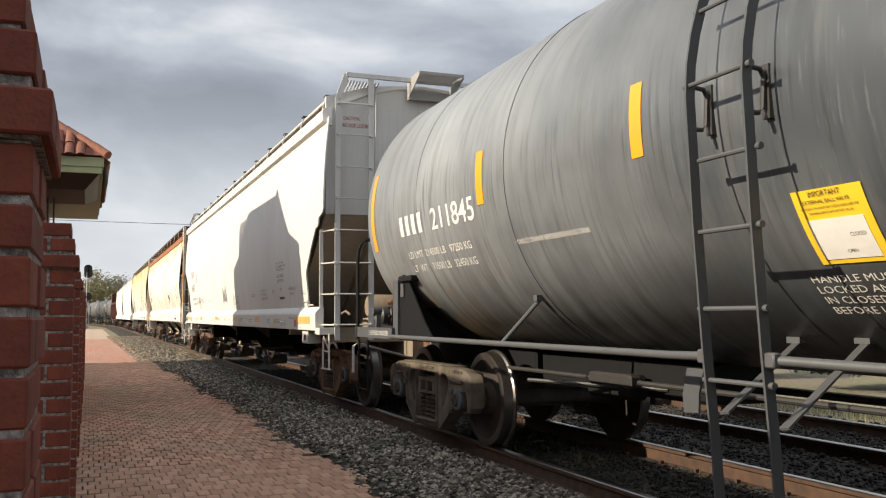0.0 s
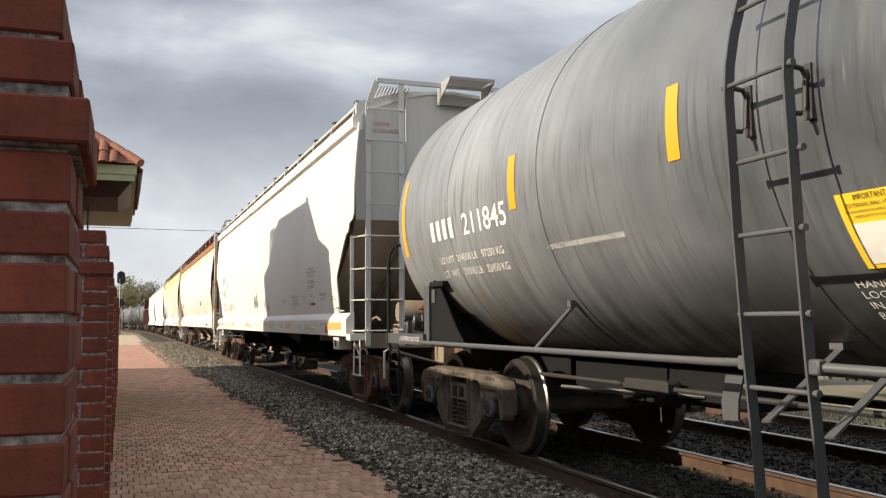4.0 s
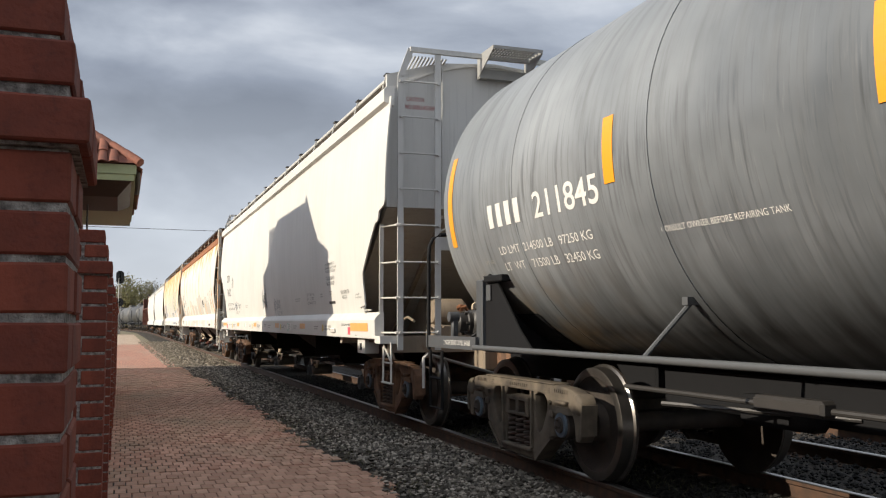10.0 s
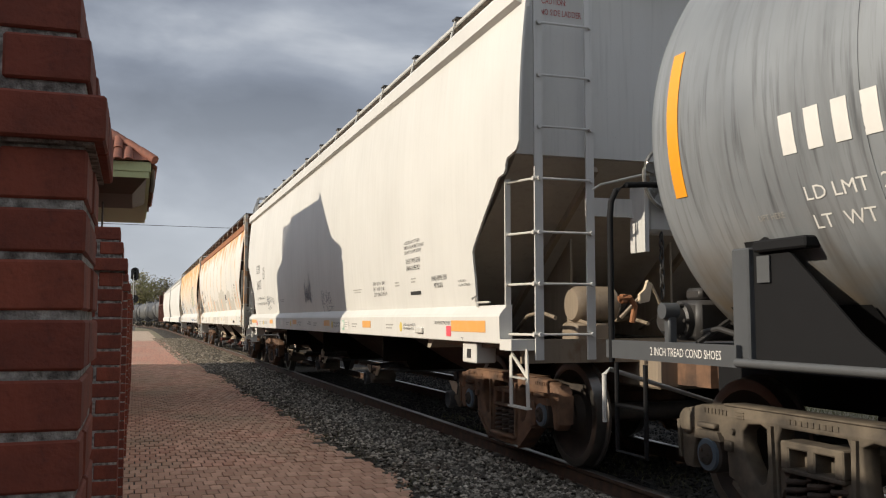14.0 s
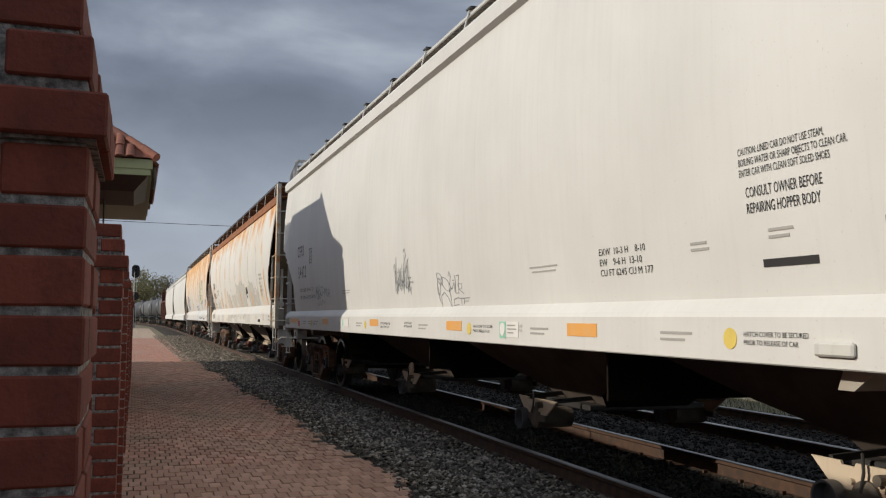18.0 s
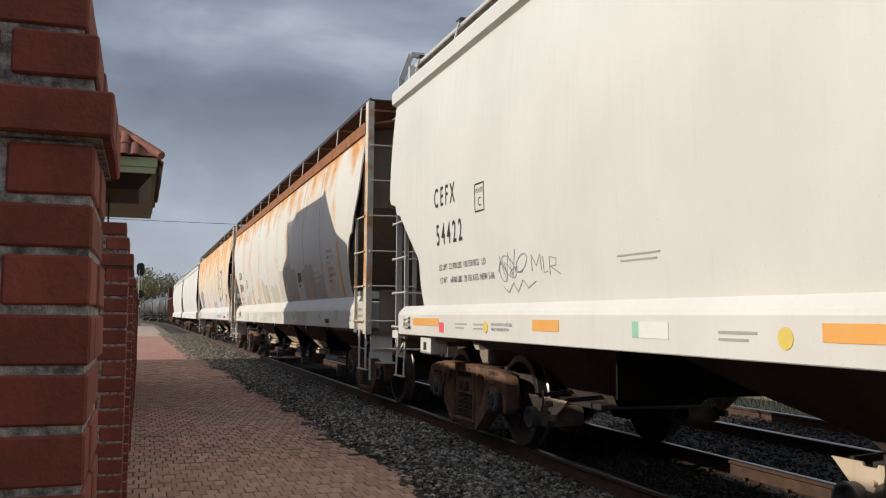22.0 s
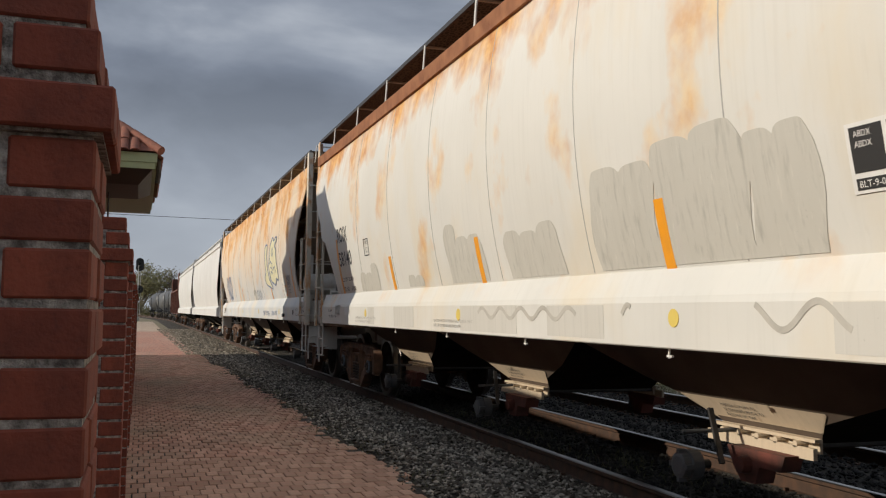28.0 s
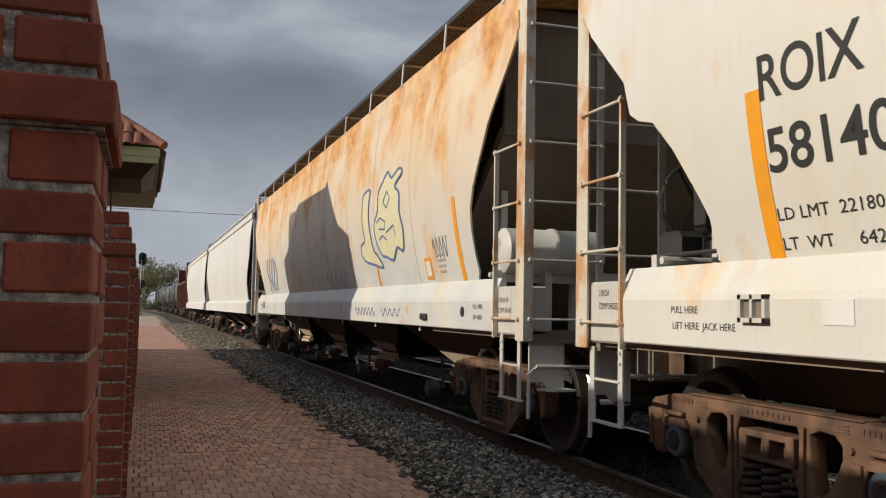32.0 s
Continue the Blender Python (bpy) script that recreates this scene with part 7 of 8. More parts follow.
    eye = Mesh()
    for a, b, c, d in ((8.35, 8.57, 1.155, 1.172), (8.35, 8.57, 1.218, 1.232), (8.35, 8.57, 1.262, 1.28), (8.35, 8.37, 1.155, 1.28), (8.55, 8.57, 1.155, 1.28), (8.45, 8.468, 1.155, 1.225)):
        eye.box(-1.585, -1.555, a, b, c, d)
    part("rope_eye", eye, STEEL_PALE, car, "open pale rope eye")
    for a in (-5.2, -0.4, 2.55, 6.3, 6.8, -3.35):
        plates([(a - 0.32, a, 1.212, 1.228), (a - 0.25, a, 1.175, 1.19)], sillx, FAINT, car, "stencil", 0.003, 1)
    # far-end group: mark as blocks, number, weights
    words("C E F X", 0.200, surf, 7.50, 2.435, BLACK, car, 0.66, bold=0.012)
    words("5 4 4 2 2", 0.215, surf, 7.46, 2.035, BLACK, car, 0.80, bold=0.012)
    words("LD LMT  221700 LBS  100 550 KGS   LO\nLT WT    64300 LBS   29 150 KGS  NEW 3-06", 0.062, surf, 7.43, 1.77, BLACK, car, 1.53, 0.138)
    plates([(6.04, 6.05, 2.26, 2.525), (6.27, 6.28, 2.26, 2.525)], surf, BLACK, car, "plate_mark", 0.005, 3)
    plates([(6.04, 6.28, 2.26, 2.272), (6.04, 6.28, 2.513, 2.525)], surf, BLACK, car, "plate_mark", 0.005, 1)
    words("PLATE", 0.045, surf, 6.25, 2.435, BLACK, car, 0.18)
    words("C", 0.085, surf, 6.20, 2.31, BLACK, car)
    words("BUILDER NSC\nHAMILTON CANADA", 0.028, surf, 0.15, 1.735, BLACK, car, 0.20, 0.045)
    for a, b in ((3.19, 3.71), (-3.73, -3.23)):
        plates([(a, b, 1.692, 1.704), (a + 0.04, b - 0.04, 1.656, 1.668)], surf, FAINT, car, "stencil", 0.003, 1)
    words("EXW  10-3 H    8-10\nEW    9-6 H  13-10\nCU FT 6245 CU M 177", 0.046, surf, -4.38, 1.722, BLACK, car, 0.66, 0.07)
    words("CAUTION: LINED CAR DO NOT USE STEAM,\nBOILING WATER OR SHARP OBJECTS TO CLEAN CAR,\nENTER CAR WITH CLEAN SOFT SOLED SHOES", 0.038, surf, -5.93, 2.14, BLACK, car, 0.76, 0.055)
    words("CONSULT OWNER BEFORE\nREPAIRING HOPPER BODY", 0.054, surf, -5.97, 1.92, BLACK, car, 0.55, 0.082)
    words("LINING HEMPEL 37300\n     MRT 03-2016", 0.052, surf, -6.86, 1.69, BLACK, car, 0.50, 0.075)
    words("U.S. PAT. 6,094,771\nCANADIAN PAT. PENDING", 0.024, surf, -7.69, 1.645, BLACK, car, 0.32, 0.04)
    plates([(-6.45, -6.06, 1.56, 1.60)], surf, BLACK, car, "stencil", 0.004, 1)
    plates([(-5.6, -5.45, 1.715, 1.73), (-5.62, -5.45, 1.68, 1.695), (-6.3, -6.12, 1.735, 1.75), (-6.27, -6.12, 1.70, 1.715)], surf, FAINT, car, "stencil", 0.004, 1)

    words(" CAUTION:\nNO SIDE LADDER", 0.055, lambda z: 0, 0, 0, RED, car, 0.40, 0.10, lift=0, place=lambda p: (-1.205 - p.y, -9.12 + 0.155, 4.04 + p.z))

    # spray lines on the side
    def scribble(y0, z0, wd, ht, n, seed, lean=0.0):
        rs = random.Random(seed)
        line = []
        for i in range(n * 10 + 1):
            t = i / 10
            line.append((y0 - wd * (i / (n * 10)) - 0.05 * math.sin(t * 9.1), z0 + ht * (0.5 + 0.45 * math.sin(t * 2 * math.pi) * (0.6 + 0.4 * math.sin(t * 1.7 + seed))) + lean * i / (n * 10)))
        return line
    rs = random.Random(12)
    spikes = []
    for k in range(13):
        u = 0.74 - 0.055 * k
        spikes += [(u, 1.90 - 0.02 * k + rs.uniform(-0.05, 0.12)), (u - 0.045, 1.56 + rs.uniform(0.0, 0.10))]
    stroke([spikes], 0.006, surf, SPRAY, car, "graffiti", "spiky grey pencil scrawl")
    spikes = []
    for k in range(11):
        u = 0.70 - 0.058 * k
        spikes += [(u - 0.03, 1.93 + rs.uniform(-0.08, 0.10)), (u + 0.02, 1.60 + rs.uniform(-0.03, 0.12)), (u - 0.02, 1.66 + rs.uniform(-0.03, 0.08))]
    stroke([spikes], 0.006, surf, SPRAY, car, "graffiti", "spiky grey pencil scrawl")
    tail = [(0.30, 2.06), (0.24, 2.10), (0.20, 2.02), (0.30, 1.92), (0.18, 1.95), (0.26, 1.82), (0.10, 1.98)]
    stroke([tail], 0.007, surf, SPRAY, car, "graffiti", "spiky grey pencil scrawl")

    def loop(cy, cz, a, b, turn=0.0):
        return [(cy + a * math.cos(q) * math.cos(turn) - b * math.sin(q) * math.sin(turn), cz + a * math.cos(q) * math.sin(turn) + b * math.sin(q) * math.cos(turn)) for q in (2 * math.pi * k / 20 for k in range(21))]

    def glyph(y0, z0, w, h, pts):
        return [(y0 - w * u, z0 + h * v) for u, v in pts]
    M_, L_, R_ = ((0, 0), (0.05, 1), (0.5, 0.3), (0.95, 1), (1, 0)), ((0, 1), (0.05, 0), (0.9, 0.05)), ((0, 0), (0.05, 1), (0.8, 0.85), (0.7, 0.5), (0.1, 0.45), (1.1, 0))
    for line in (loop(-0.97, 1.70, 0.10, 0.05, 0.5), loop(-1.15, 1.64, 0.15, 0.055, 0.35), loop(-0.93, 1.62, 0.05, 0.09, 0.2),
                 [(-0.90, 1.62), (-0.93, 1.48), (-0.99, 1.40), (-0.98, 1.52), (-1.08, 1.56), (-1.20, 1.50), (-1.29, 1.39), (-1.27, 1.52), (-1.24, 1.60)],
                 glyph(-1.24, 1.55, 0.17, 0.10, M_), glyph(-1.43, 1.54, 0.08, 0.10, L_), glyph(-1.52, 1.53, 0.13, 0.11, R_), [(-1.24, 1.72), (-1.28, 1.76), (-1.31, 1.71), (-1.27, 1.64)],
                 [(-1.36, 1.67), (-1.41, 1.67)], [(-1.45, 1.62), (-1.44, 1.72)], [(-1.48, 1.71), (-1.55, 1.72), (-1.51, 1.61)],
                 [(-1.50, 1.50), (-1.36, 1.48), (-1.34, 1.42), (-1.50, 1.43)], [(-1.50, 1.49), (-1.66, 1.49)], [(-1.58, 1.49), (-1.57, 1.42)], [(-1.64, 1.43), (-1.65, 1.49), (-1.80, 1.49)], [(-1.66, 1.46), (-1.76, 1.46)]):
        stroke([line], 0.0065, surf, SPRAY, car, "graffiti", "thin grey pencil scrawl")
    for line in (scribble(5.80, 1.58, 0.5, 0.22, 3, 7), loop(5.55, 1.72, 0.16, 0.07, 0.5), loop(5.28, 1.74, 0.12, 0.06, -0.4), [(5.70, 1.55), (5.60, 1.50), (5.48, 1.58), (5.40, 1.50), (5.28, 1.60), (5.18, 1.53), (5.02, 1.58)],
                 [(5.75, 1.82), (5.62, 1.60), (5.55, 1.84), (5.48, 1.62), (5.40, 1.86)], glyph(5.08, 1.66, 0.18, 0.13, M_), glyph(4.86, 1.64, 0.09, 0.13, L_), glyph(4.75, 1.62, 0.16, 0.14, R_)):
        stroke([line], 0.0065, surf, SPRAY, car, "graffiti", "thin grey pencil scrawl")
    return car


def old_hopper(yc, skin, heavy, variant):
    """An older curved-side hopper: corner posts, roof walk on stanchions, rust from the eave."""
    label = "pale covered hopper streaked with orange rust and grey overpaint patches" if variant == 2 else "heavily rusted pale covered hopper with spray-painted letters"
    car = thing("covered_hopper", pose(TRACK_X, yc, RAIL_Z), label, "hopper car", "old covered hoppers")
    half = 9.26
    w = profile(1.40, 1.585, 1.47, 1.57, 2.75, 3.95)

    def surf(z):
        return -w(z)
    near_e, near_z = [0.0, 0.06, 0.12, 0.30, 0.46, 0.52, 0.66, 0.78, 0.92, 1.05, 1.13, 1.14, 1.10, 1.16], [3.30, 3.10, 2.99, 2.79, 2.60, 2.52, 2.48, 2.38, 2.20, 1.98, 1.80, 1.68, 1.60, 1.57]
    far_e, far_z = [0.0, 0.1, 0.28, 0.5, 0.74, 0.80, 0.90, 1.06, 1.24, 1.44, 1.54, 1.56, 1.50, 1.58], [3.60, 3.42, 3.20, 3.00, 2.77, 2.55, 2.49, 2.45, 2.26, 1.95, 1.74, 1.64, 1.59, 1.57]
    if variant == 3:
        near_e = [0.0, 0.05, 0.15, 0.27, 0.40, 0.52, 0.62, 0.78, 0.94, 1.05, 1.10, 1.12, 1.09, 1.16]
        near_z = [3.62, 3.50, 3.36, 3.22, 3.09, 2.96, 2.81, 2.62, 2.44, 2.25, 2.05, 1.85, 1.66, 1.57]
    lo_e, lo_z = near_e, near_z
    hopper_shell(car, w, half - 0.02, 1.57, 3.96, {"e": lo_e + [3.0, 5.0, 7.0, half - 0.02], "z": lo_z + [1.57] * 4, "e_far": far_e, "z_far": far_z}, skin, [-6.22 + 1.72 * k for k in range(8)], FAINT)
    pale = STEEL_PALE
    eave_mat = RUST_BEAM
    for s in (-1, 1):
        sill = Mesh().prism([(s * 1.49, 1.104), (s * 1.50, 1.37), (s * 1.49, 1.41), (s * 1.41, 1.58), (s * 1.37, 1.58), (s * 1.37, 1.096), (s * 1.482, 1.096)], -half + 0.55, half - 0.55, "y")
        part("side_sill", sill, skin, car, "pale sill with a sloping ledge")
        for e in (-1, 1):
            part("sill_end", Mesh().box(min(s * 1.47, s * 1.2), max(s * 1.47, s * 1.2), min(e * (half - 0.60), e * (half - 0.04)), max(e * (half - 0.60), e * (half - 0.04)), 1.08, 1.50, ch=0.015), pale, car)
        eave = Mesh().prism([(s * 1.44, 3.89), (s * 1.515, 3.90), (s * 1.52, 4.06), (s * 1.40, 4.11), (s * 1.38, 3.89)], -half, half, "y")
        if not heavy:
            part("eave", eave, eave_mat, car, "rusted eave channel")
        if heavy:
            part("eave", Mesh().prism([(s * 1.515, 3.70), (s * 1.52, 3.86), (s * 1.40, 3.88), (s * 1.38, 3.70)], -half, half, "y"), skin, car, "rusted eave channel")
            part("eave_strip", Mesh().prism([(s * 1.505, 3.87), (s * 1.49, 4.09), (s * 1.38, 4.10), (s * 1.38, 3.87)], -half, half, "y"), skin, car)
        for y in [-half + 0.4 + 1.68 * i for i in range(12)]:
            st = Mesh().bar((s * 1.50, y, 4.05), (s * 1.47, y + 0.03, 4.37), 0.045, 0.012, side=(0, 1, 0)).bar((s * 1.47, y + 0.03, 4.35), (s * 0.85, y + 0.03, 4.35), 0.04, 0.02, side=(0, 1, 0))
            part("walkway_stanchion", st, pale, car)
    roof = Mesh().sheet([[(x, y, 4.06 + 0.16 * (1 - (x / 1.45) ** 2)) for x in (-1.45, -1.0, -0.5, 0, 0.5, 1.0, 1.45)] for y in (-half, 0, half)], (0, 0, -0.03))
    part("roof", roof, RUST_BEAM if not heavy else skin, car, smooth=True)
    for s in (-1, 1):
        deck = Mesh().box(min(s * 0.84, s * 1.45), max(s * 0.84, s * 1.45), -half - 0.1, half + 0.1, 4.362, 4.382)
        part("running_board", deck, EXPANDED, car, "dark expanded-metal roof walkway")
        part("walkway_edge", Mesh().box(min(s * 1.45, s * 1.475), max(s * 1.45, s * 1.475), -half - 0.1, half + 0.1, 4.345, 4.395), STEEL_DARK, car)
    hatch = Mesh().box(-0.4, 0.4, -half + 0.8, half - 0.8, 4.18, 4.34, ch=0.04)
    part("hatch_cover", hatch, RUST_BEAM, car, "long trough hatch cover")
    for e in (-1, 1):
        ye = half * e - (0.10 if variant == 2 and e > 0 else 0.0)
        panel = Mesh().box(-1.40, 1.40, min(ye - 0.62 * e, ye - 0.56 * e), max(ye - 0.62 * e, ye - 0.56 * e), 2.9, 4.10)
        panel.prism([(ye - 0.56 * e, 2.95), (ye - 0.62 * e, 2.88), (ye - 2.75 * e, 1.10), (ye - 2.9 * e, 1.10), (ye - 0.68 * e, 2.98)], -1.40, 1.40)
        part("end_slope_sheet", panel, TAUPE, car, "brown dirty end slope sheet")
        for s in (-1, 1):
            yp = ye + 0.15 * e
            post = Mesh().box(min(s * 1.505, s * 1.49), max(s * 1.505, s * 1.49), min(yp, yp - 0.17 * e), max(yp, yp - 0.17 * e), 1.04, 4.34)
            post.box(min(s * 1.49, s * 1.42), max(s * 1.49, s * 1.42), min(yp, yp - 0.014 * e), max(yp, yp - 0.014 * e), 1.04, 4.34)
            part("corner_post", post, POST_PAINT, car, "angle-iron corner post with rust")
            x1 = s * 0.80
            yl = yp - 0.01 * e
            inner = [((x1, yl, 1.06), (x1, yl, 4.34))]
            rungs = [((s * 1.455, yl + 0.04 * e, z), (x1, yl + 0.04 * e, z)) for z in (1.22, 1.71, 2.20, 2.70, 3.20, 3.70)]
            ladder(car, STEEL_PALE, inner, rungs, 0.011, 0.06, 0.02, name="end_ladder", label="pale end ladder rungs")
            out = [((s * 1.50, ye - 0.50 * e, 1.05), (s * 1.50, ye - 0.50 * e, 2.73))]
            rr = [((s * 1.515, ye - 0.50 * e, z), (s * 1.515, yp - 0.10 * e, z)) for z in (1.22, 1.71, 2.20, 2.70)]
            ladder(car, POST_PAINT, out, rr, 0.011, 0.04, 0.025, name="side_ladder", label="pale side ladder")
            hang = Mesh().box(min(s * 1.465, s * 1.45), max(s * 1.465, s * 1.45), min(ye - 0.0 * e, ye - 0.06 * e), max(ye - 0.0 * e, ye - 0.06 * e), 0.54, 1.05).box(min(s * 1.465, s * 1.45), max(s * 1.465, s * 1.45), min(ye - 0.39 * e, ye - 0.45 * e), max(ye - 0.39 * e, ye - 0.45 * e), 0.54, 1.08)
            hang.box(min(s * 1.48, s * 1.43), max(s * 1.48, s * 1.43), min(ye - 0.0 * e, ye - 0.45 * e), max(ye - 0.0 * e, ye - 0.45 * e), 0.53, 0.545).box(min(s * 1.475, s * 1.44), max(s * 1.475, s * 1.44), min(ye - 0.03 * e, ye - 0.42 * e), max(ye - 0.03 * e, ye - 0.42 * e), 0.82, 0.835)
            for zz in (0.95, 1.02):
                hang.lathe([(s * 1.478, 0.0), (s * 1.478, 0.012), (s * 1.46, 0.014)], "x", (0, ye - 0.42 * e, zz), 8)
            part("sill_step", hang, STEEL_PALE, car)
        end = Mesh().box(-1.44, 1.44, min(ye - 0.04 * e, ye - 0.10 * e), max(ye - 0.04 * e, ye - 0.10 * e), 1.02, 1.12)
        end.box(-1.40, 1.40, min(ye - 0.1 * e, ye - 2.6 * e), max(ye - 0.1 * e, ye - 2.6 * e), 1.05, 1.09)
        end.box(-1.42, 1.42, min(ye, ye + 0.12 * e), max(ye, ye + 0.12 * e), 1.02, 1.05)
        part("end_sill", end, TAUPE, car)
        tab = Mesh().prism([(-1.42, 1.03), (-1.42, 0.70), (-1.30, 0.70), (-1.22, 0.62), (-1.10, 0.62), (-1.10, 1.03)], ye + 0.07 * e, ye + 0.09 * e, "y")
        tab.prism([(-1.34, ye + 0.07 * e), (-1.10, ye + 0.07 * e), (-1.06, ye + 0.24 * e), (-1.26, ye + 0.24 * e)], 0.63, 0.65, "z")
        part("step_bracket", tab, STEEL_PALE, car)
        cs = Mesh().box(-0.33, 0.33, min(ye + 0.2 * e, ye - 3.2 * e), max(ye + 0.2 * e, ye - 3.2 * e), 0.70, 1.05, ch=0.02)
        part("centre_sill", cs, TAUPE, car)
        lever = Mesh().tube([(-1.42, ye + 0.08 * e, 0.40), (-1.42, ye + 0.08 * e, 0.78), (-1.36, ye + 0.10 * e, 0.83), (-0.5, ye + 0.12 * e, 0.82)], 0.016, 8)
        part("uncoupling_lever", lever, STEEL_PALE, car, smooth=True)
        coupler(car, (half + 0.1) * e, e)
        truck(car, 7.75 * e, IRON_BROWN)
        cross = Mesh().tube([(-1.42, ye - 0.85 * e, 1.62), (1.42, ye - 0.85 * e, 1.62)], 0.025, 8).box(-1.40, 1.40, min(ye - 0.7 * e, ye - 0.76 * e), max(ye - 0.7 * e, ye - 0.76 * e), 1.55, 1.66)
        for s in (-1, 1):
            cross.bar((s * 1.18, ye - 1.1 * e, 1.08), (s * 1.18, ye - 1.1 * e, 2.45), 0.06, 0.05)
        part("cross_brace", cross, STEEL_PALE, car)
    # brake gear: reservoir at one end, hand wheel at the other
    if variant != 2:
        res = Mesh().lathe([(-1.38, 0.0), (-1.38, 0.16), (-1.34, 0.21), (-0.9, 0.21), (-0.88, 0.225), (-0.84, 0.225), (-0.82, 0.21), (-0.4, 0.21), (-0.36, 0.15), (-0.36, 0.0)], "x", (0, -half + 0.72, 1.84), 26)
        part("brake_reservoir", res, STEEL_PALE, car, "pale brake reservoir", smooth=True)
        part("reservoir_bracket", Mesh().box(-0.95, -0.88, -half + 0.63, -half + 0.81, 1.1, 1.70).box(-0.62, -0.55, -half + 0.63, -half + 0.81, 1.1, 1.70), STEEL_PALE, car)
    else:
        part("end_plate", Mesh().box(-1.30, 1.30, -half - 0.12, -half - 0.10, 1.04, 1.62).box(-1.30, 1.30, -half - 0.14, -half - 0.06, 1.62, 1.66), TAUPE, car, "rust-stained plate across the car's end")
    wheel = Mesh()
    ring = [(-0.75 + 0.28 * math.cos(2 * math.pi * i / 24), half - 0.32, 2.08 + 0.28 * math.sin(2 * math.pi * i / 24)) for i in range(25)]
    wheel.tube(ring, 0.014, 6)
    for k in range(3):
        a = 2 * math.pi * k / 3
        wheel.tube([(-0.75, half - 0.32, 2.08), (-0.75 + 0.28 * math.cos(a), half - 0.32, 2.08 + 0.28 * math.sin(a))], 0.012, 6)
    wheel.box(-0.85, -0.65, half - 0.62, half - 0.42, 1.85, 2.3, ch=0.03)
    part("hand_brake", wheel, STEEL_DARK, car, "dark hand brake wheel and gear box", smooth=True)
    part("brake_valve", Mesh().box(-1.28, -1.05, half - 0.9, half - 0.65, 1.60, 1.82, ch=0.04).tube([(-1.3, half - 0.8, 1.66), (-1.3, half - 1.7, 1.66)], 0.015, 6), STEEL_DARK, car)
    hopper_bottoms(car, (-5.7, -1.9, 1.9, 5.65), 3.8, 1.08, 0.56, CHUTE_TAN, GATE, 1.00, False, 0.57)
    if variant == 2:
        for c in (-5.7, -1.9, 1.9, 5.65):
            words("HATCH COVERS TO\nBE SECURED PRIOR TO\nRELEASE OF CAR", 0.020, lambda z: -0.59 - (z - 0.57) * 0.86 - 0.004, c + 0.36, 0.69, STEEL_GREY, car, 0.42, 0.034)
    for yy in (-6.3, -4.22, -2.07, 0.08, 2.1, 4.1):
        part("sill_clip", Mesh().box(-1.45, -1.435, yy - 0.035, yy + 0.02, 1.043, 1.056).box(-1.445, -1.435, yy + 0.0, yy + 0.012, 1.035, 1.098), WHITE, car, "small white clip under the sill")

    def sillx(z):
        return -1.49 - 0.04 * (min(z, 1.37) - 1.12)
    for yy, r in ((5.48, 0.055), (1.60, 0.06), (-2.2, 0.055), (-5.93, 0.05)):
        part("yellow_decal", Mesh().lathe([(-1.500, 0.0), (-1.500, r), (-1.494, r)], "x", (0, yy, 1.28), 18), YELLOW_OLD, car, "round yellow decal")
    words("PULL HERE", 0.042, sillx, 8.08, 1.292, BLACK, car, 0.27)
    words("LIFT HERE  JACK HERE", 0.042, sillx, 8.07, 1.20, BLACK, car, 0.60)
    words("2 INCH\nCOMP SHOES", 0.045, lambda z: -1.472, 9.02, 1.40, BLACK, car, 0.26, 0.09)
    words("PULL HERE\nLIFT HERE", 0.042, sillx, -8.2, 1.30, BLACK, car, 0.25, 0.10)
    words("2 INCH HF\nCOMP SHOES", 0.045, lambda z: -1.472, -8.78, 1.36, BLACK, car, 0.30, 0.09)
    eye = Mesh()
    for a, b, c, d in ((7.19, 7.41, 1.25, 1.275), (7.19, 7.41, 1.37, 1.395), (7.19, 7.215, 1.25, 1.395), (7.385, 7.41, 1.25, 1.395), (7.29, 7.31, 1.25, 1.395)):
        eye.box(-1.53, -1.495, a, b, c, d)
    part("rope_eye", eye, STEEL_PALE, car)
    part("rope_eye_hole", Mesh().box(-1.504, -1.499, 7.215, 7.385, 1.275, 1.37), TAUPE, car)
    part("rope_eye", Mesh().box(-1.53, -1.495, -6.75, -6.55, 1.17, 1.24, ch=0.01), STEEL_DARK, car)
    if variant == 2:
        # grey overpaint patches over old lettering
        def patch(y0, y1, z1, seed):
            rs = random.Random(seed)
            n, cols, lumps = 40, [], max(2, round((y1 - y0) / 0.38))
            drop = [rs.uniform(0.0, 0.16) for _ in range(lumps + 1)]
            for i in range(n + 1):
                u = i / n
                k = min(int(u * lumps), lumps - 1)
                v = u * lumps - k
                shoulder = 0.10 * max(0.0, 1 - min(u, 1 - u) / 0.10) ** 2 * (z1 - 1.60)
                top = z1 - drop[k] - 0.05 * (2 * v - 1) ** 4 - shoulder
                y = y0 + (y1 - y0) * u
                cols.append([(surf(z) - 0.004, y + 0.03 * math.sin(9 * z + seed), z) for z in (1.60 + (top - 1.60) * q / 6 for q in range(7))])
            part("overpaint", Mesh().sheet(cols, (0.002, 0, 0)), PRIMER, car, "grey overpaint patch")
        for y0, y1, z1, k in ((4.95, 6.0, 1.98, 1), (0.98, 2.02, 2.20, 2), (-0.62, 0.45, 2.06, 3), (-2.0, -1.18, 2.30, 4), (-2.90, -2.0, 2.46, 5), (-3.42, -2.90, 2.38, 6), (-5.35, -4.16, 2.28, 7), (-6.2, -5.40, 2.05, 8), (3.0, 3.6, 1.8, 9)):
            patch(y0, y1, z1, k)
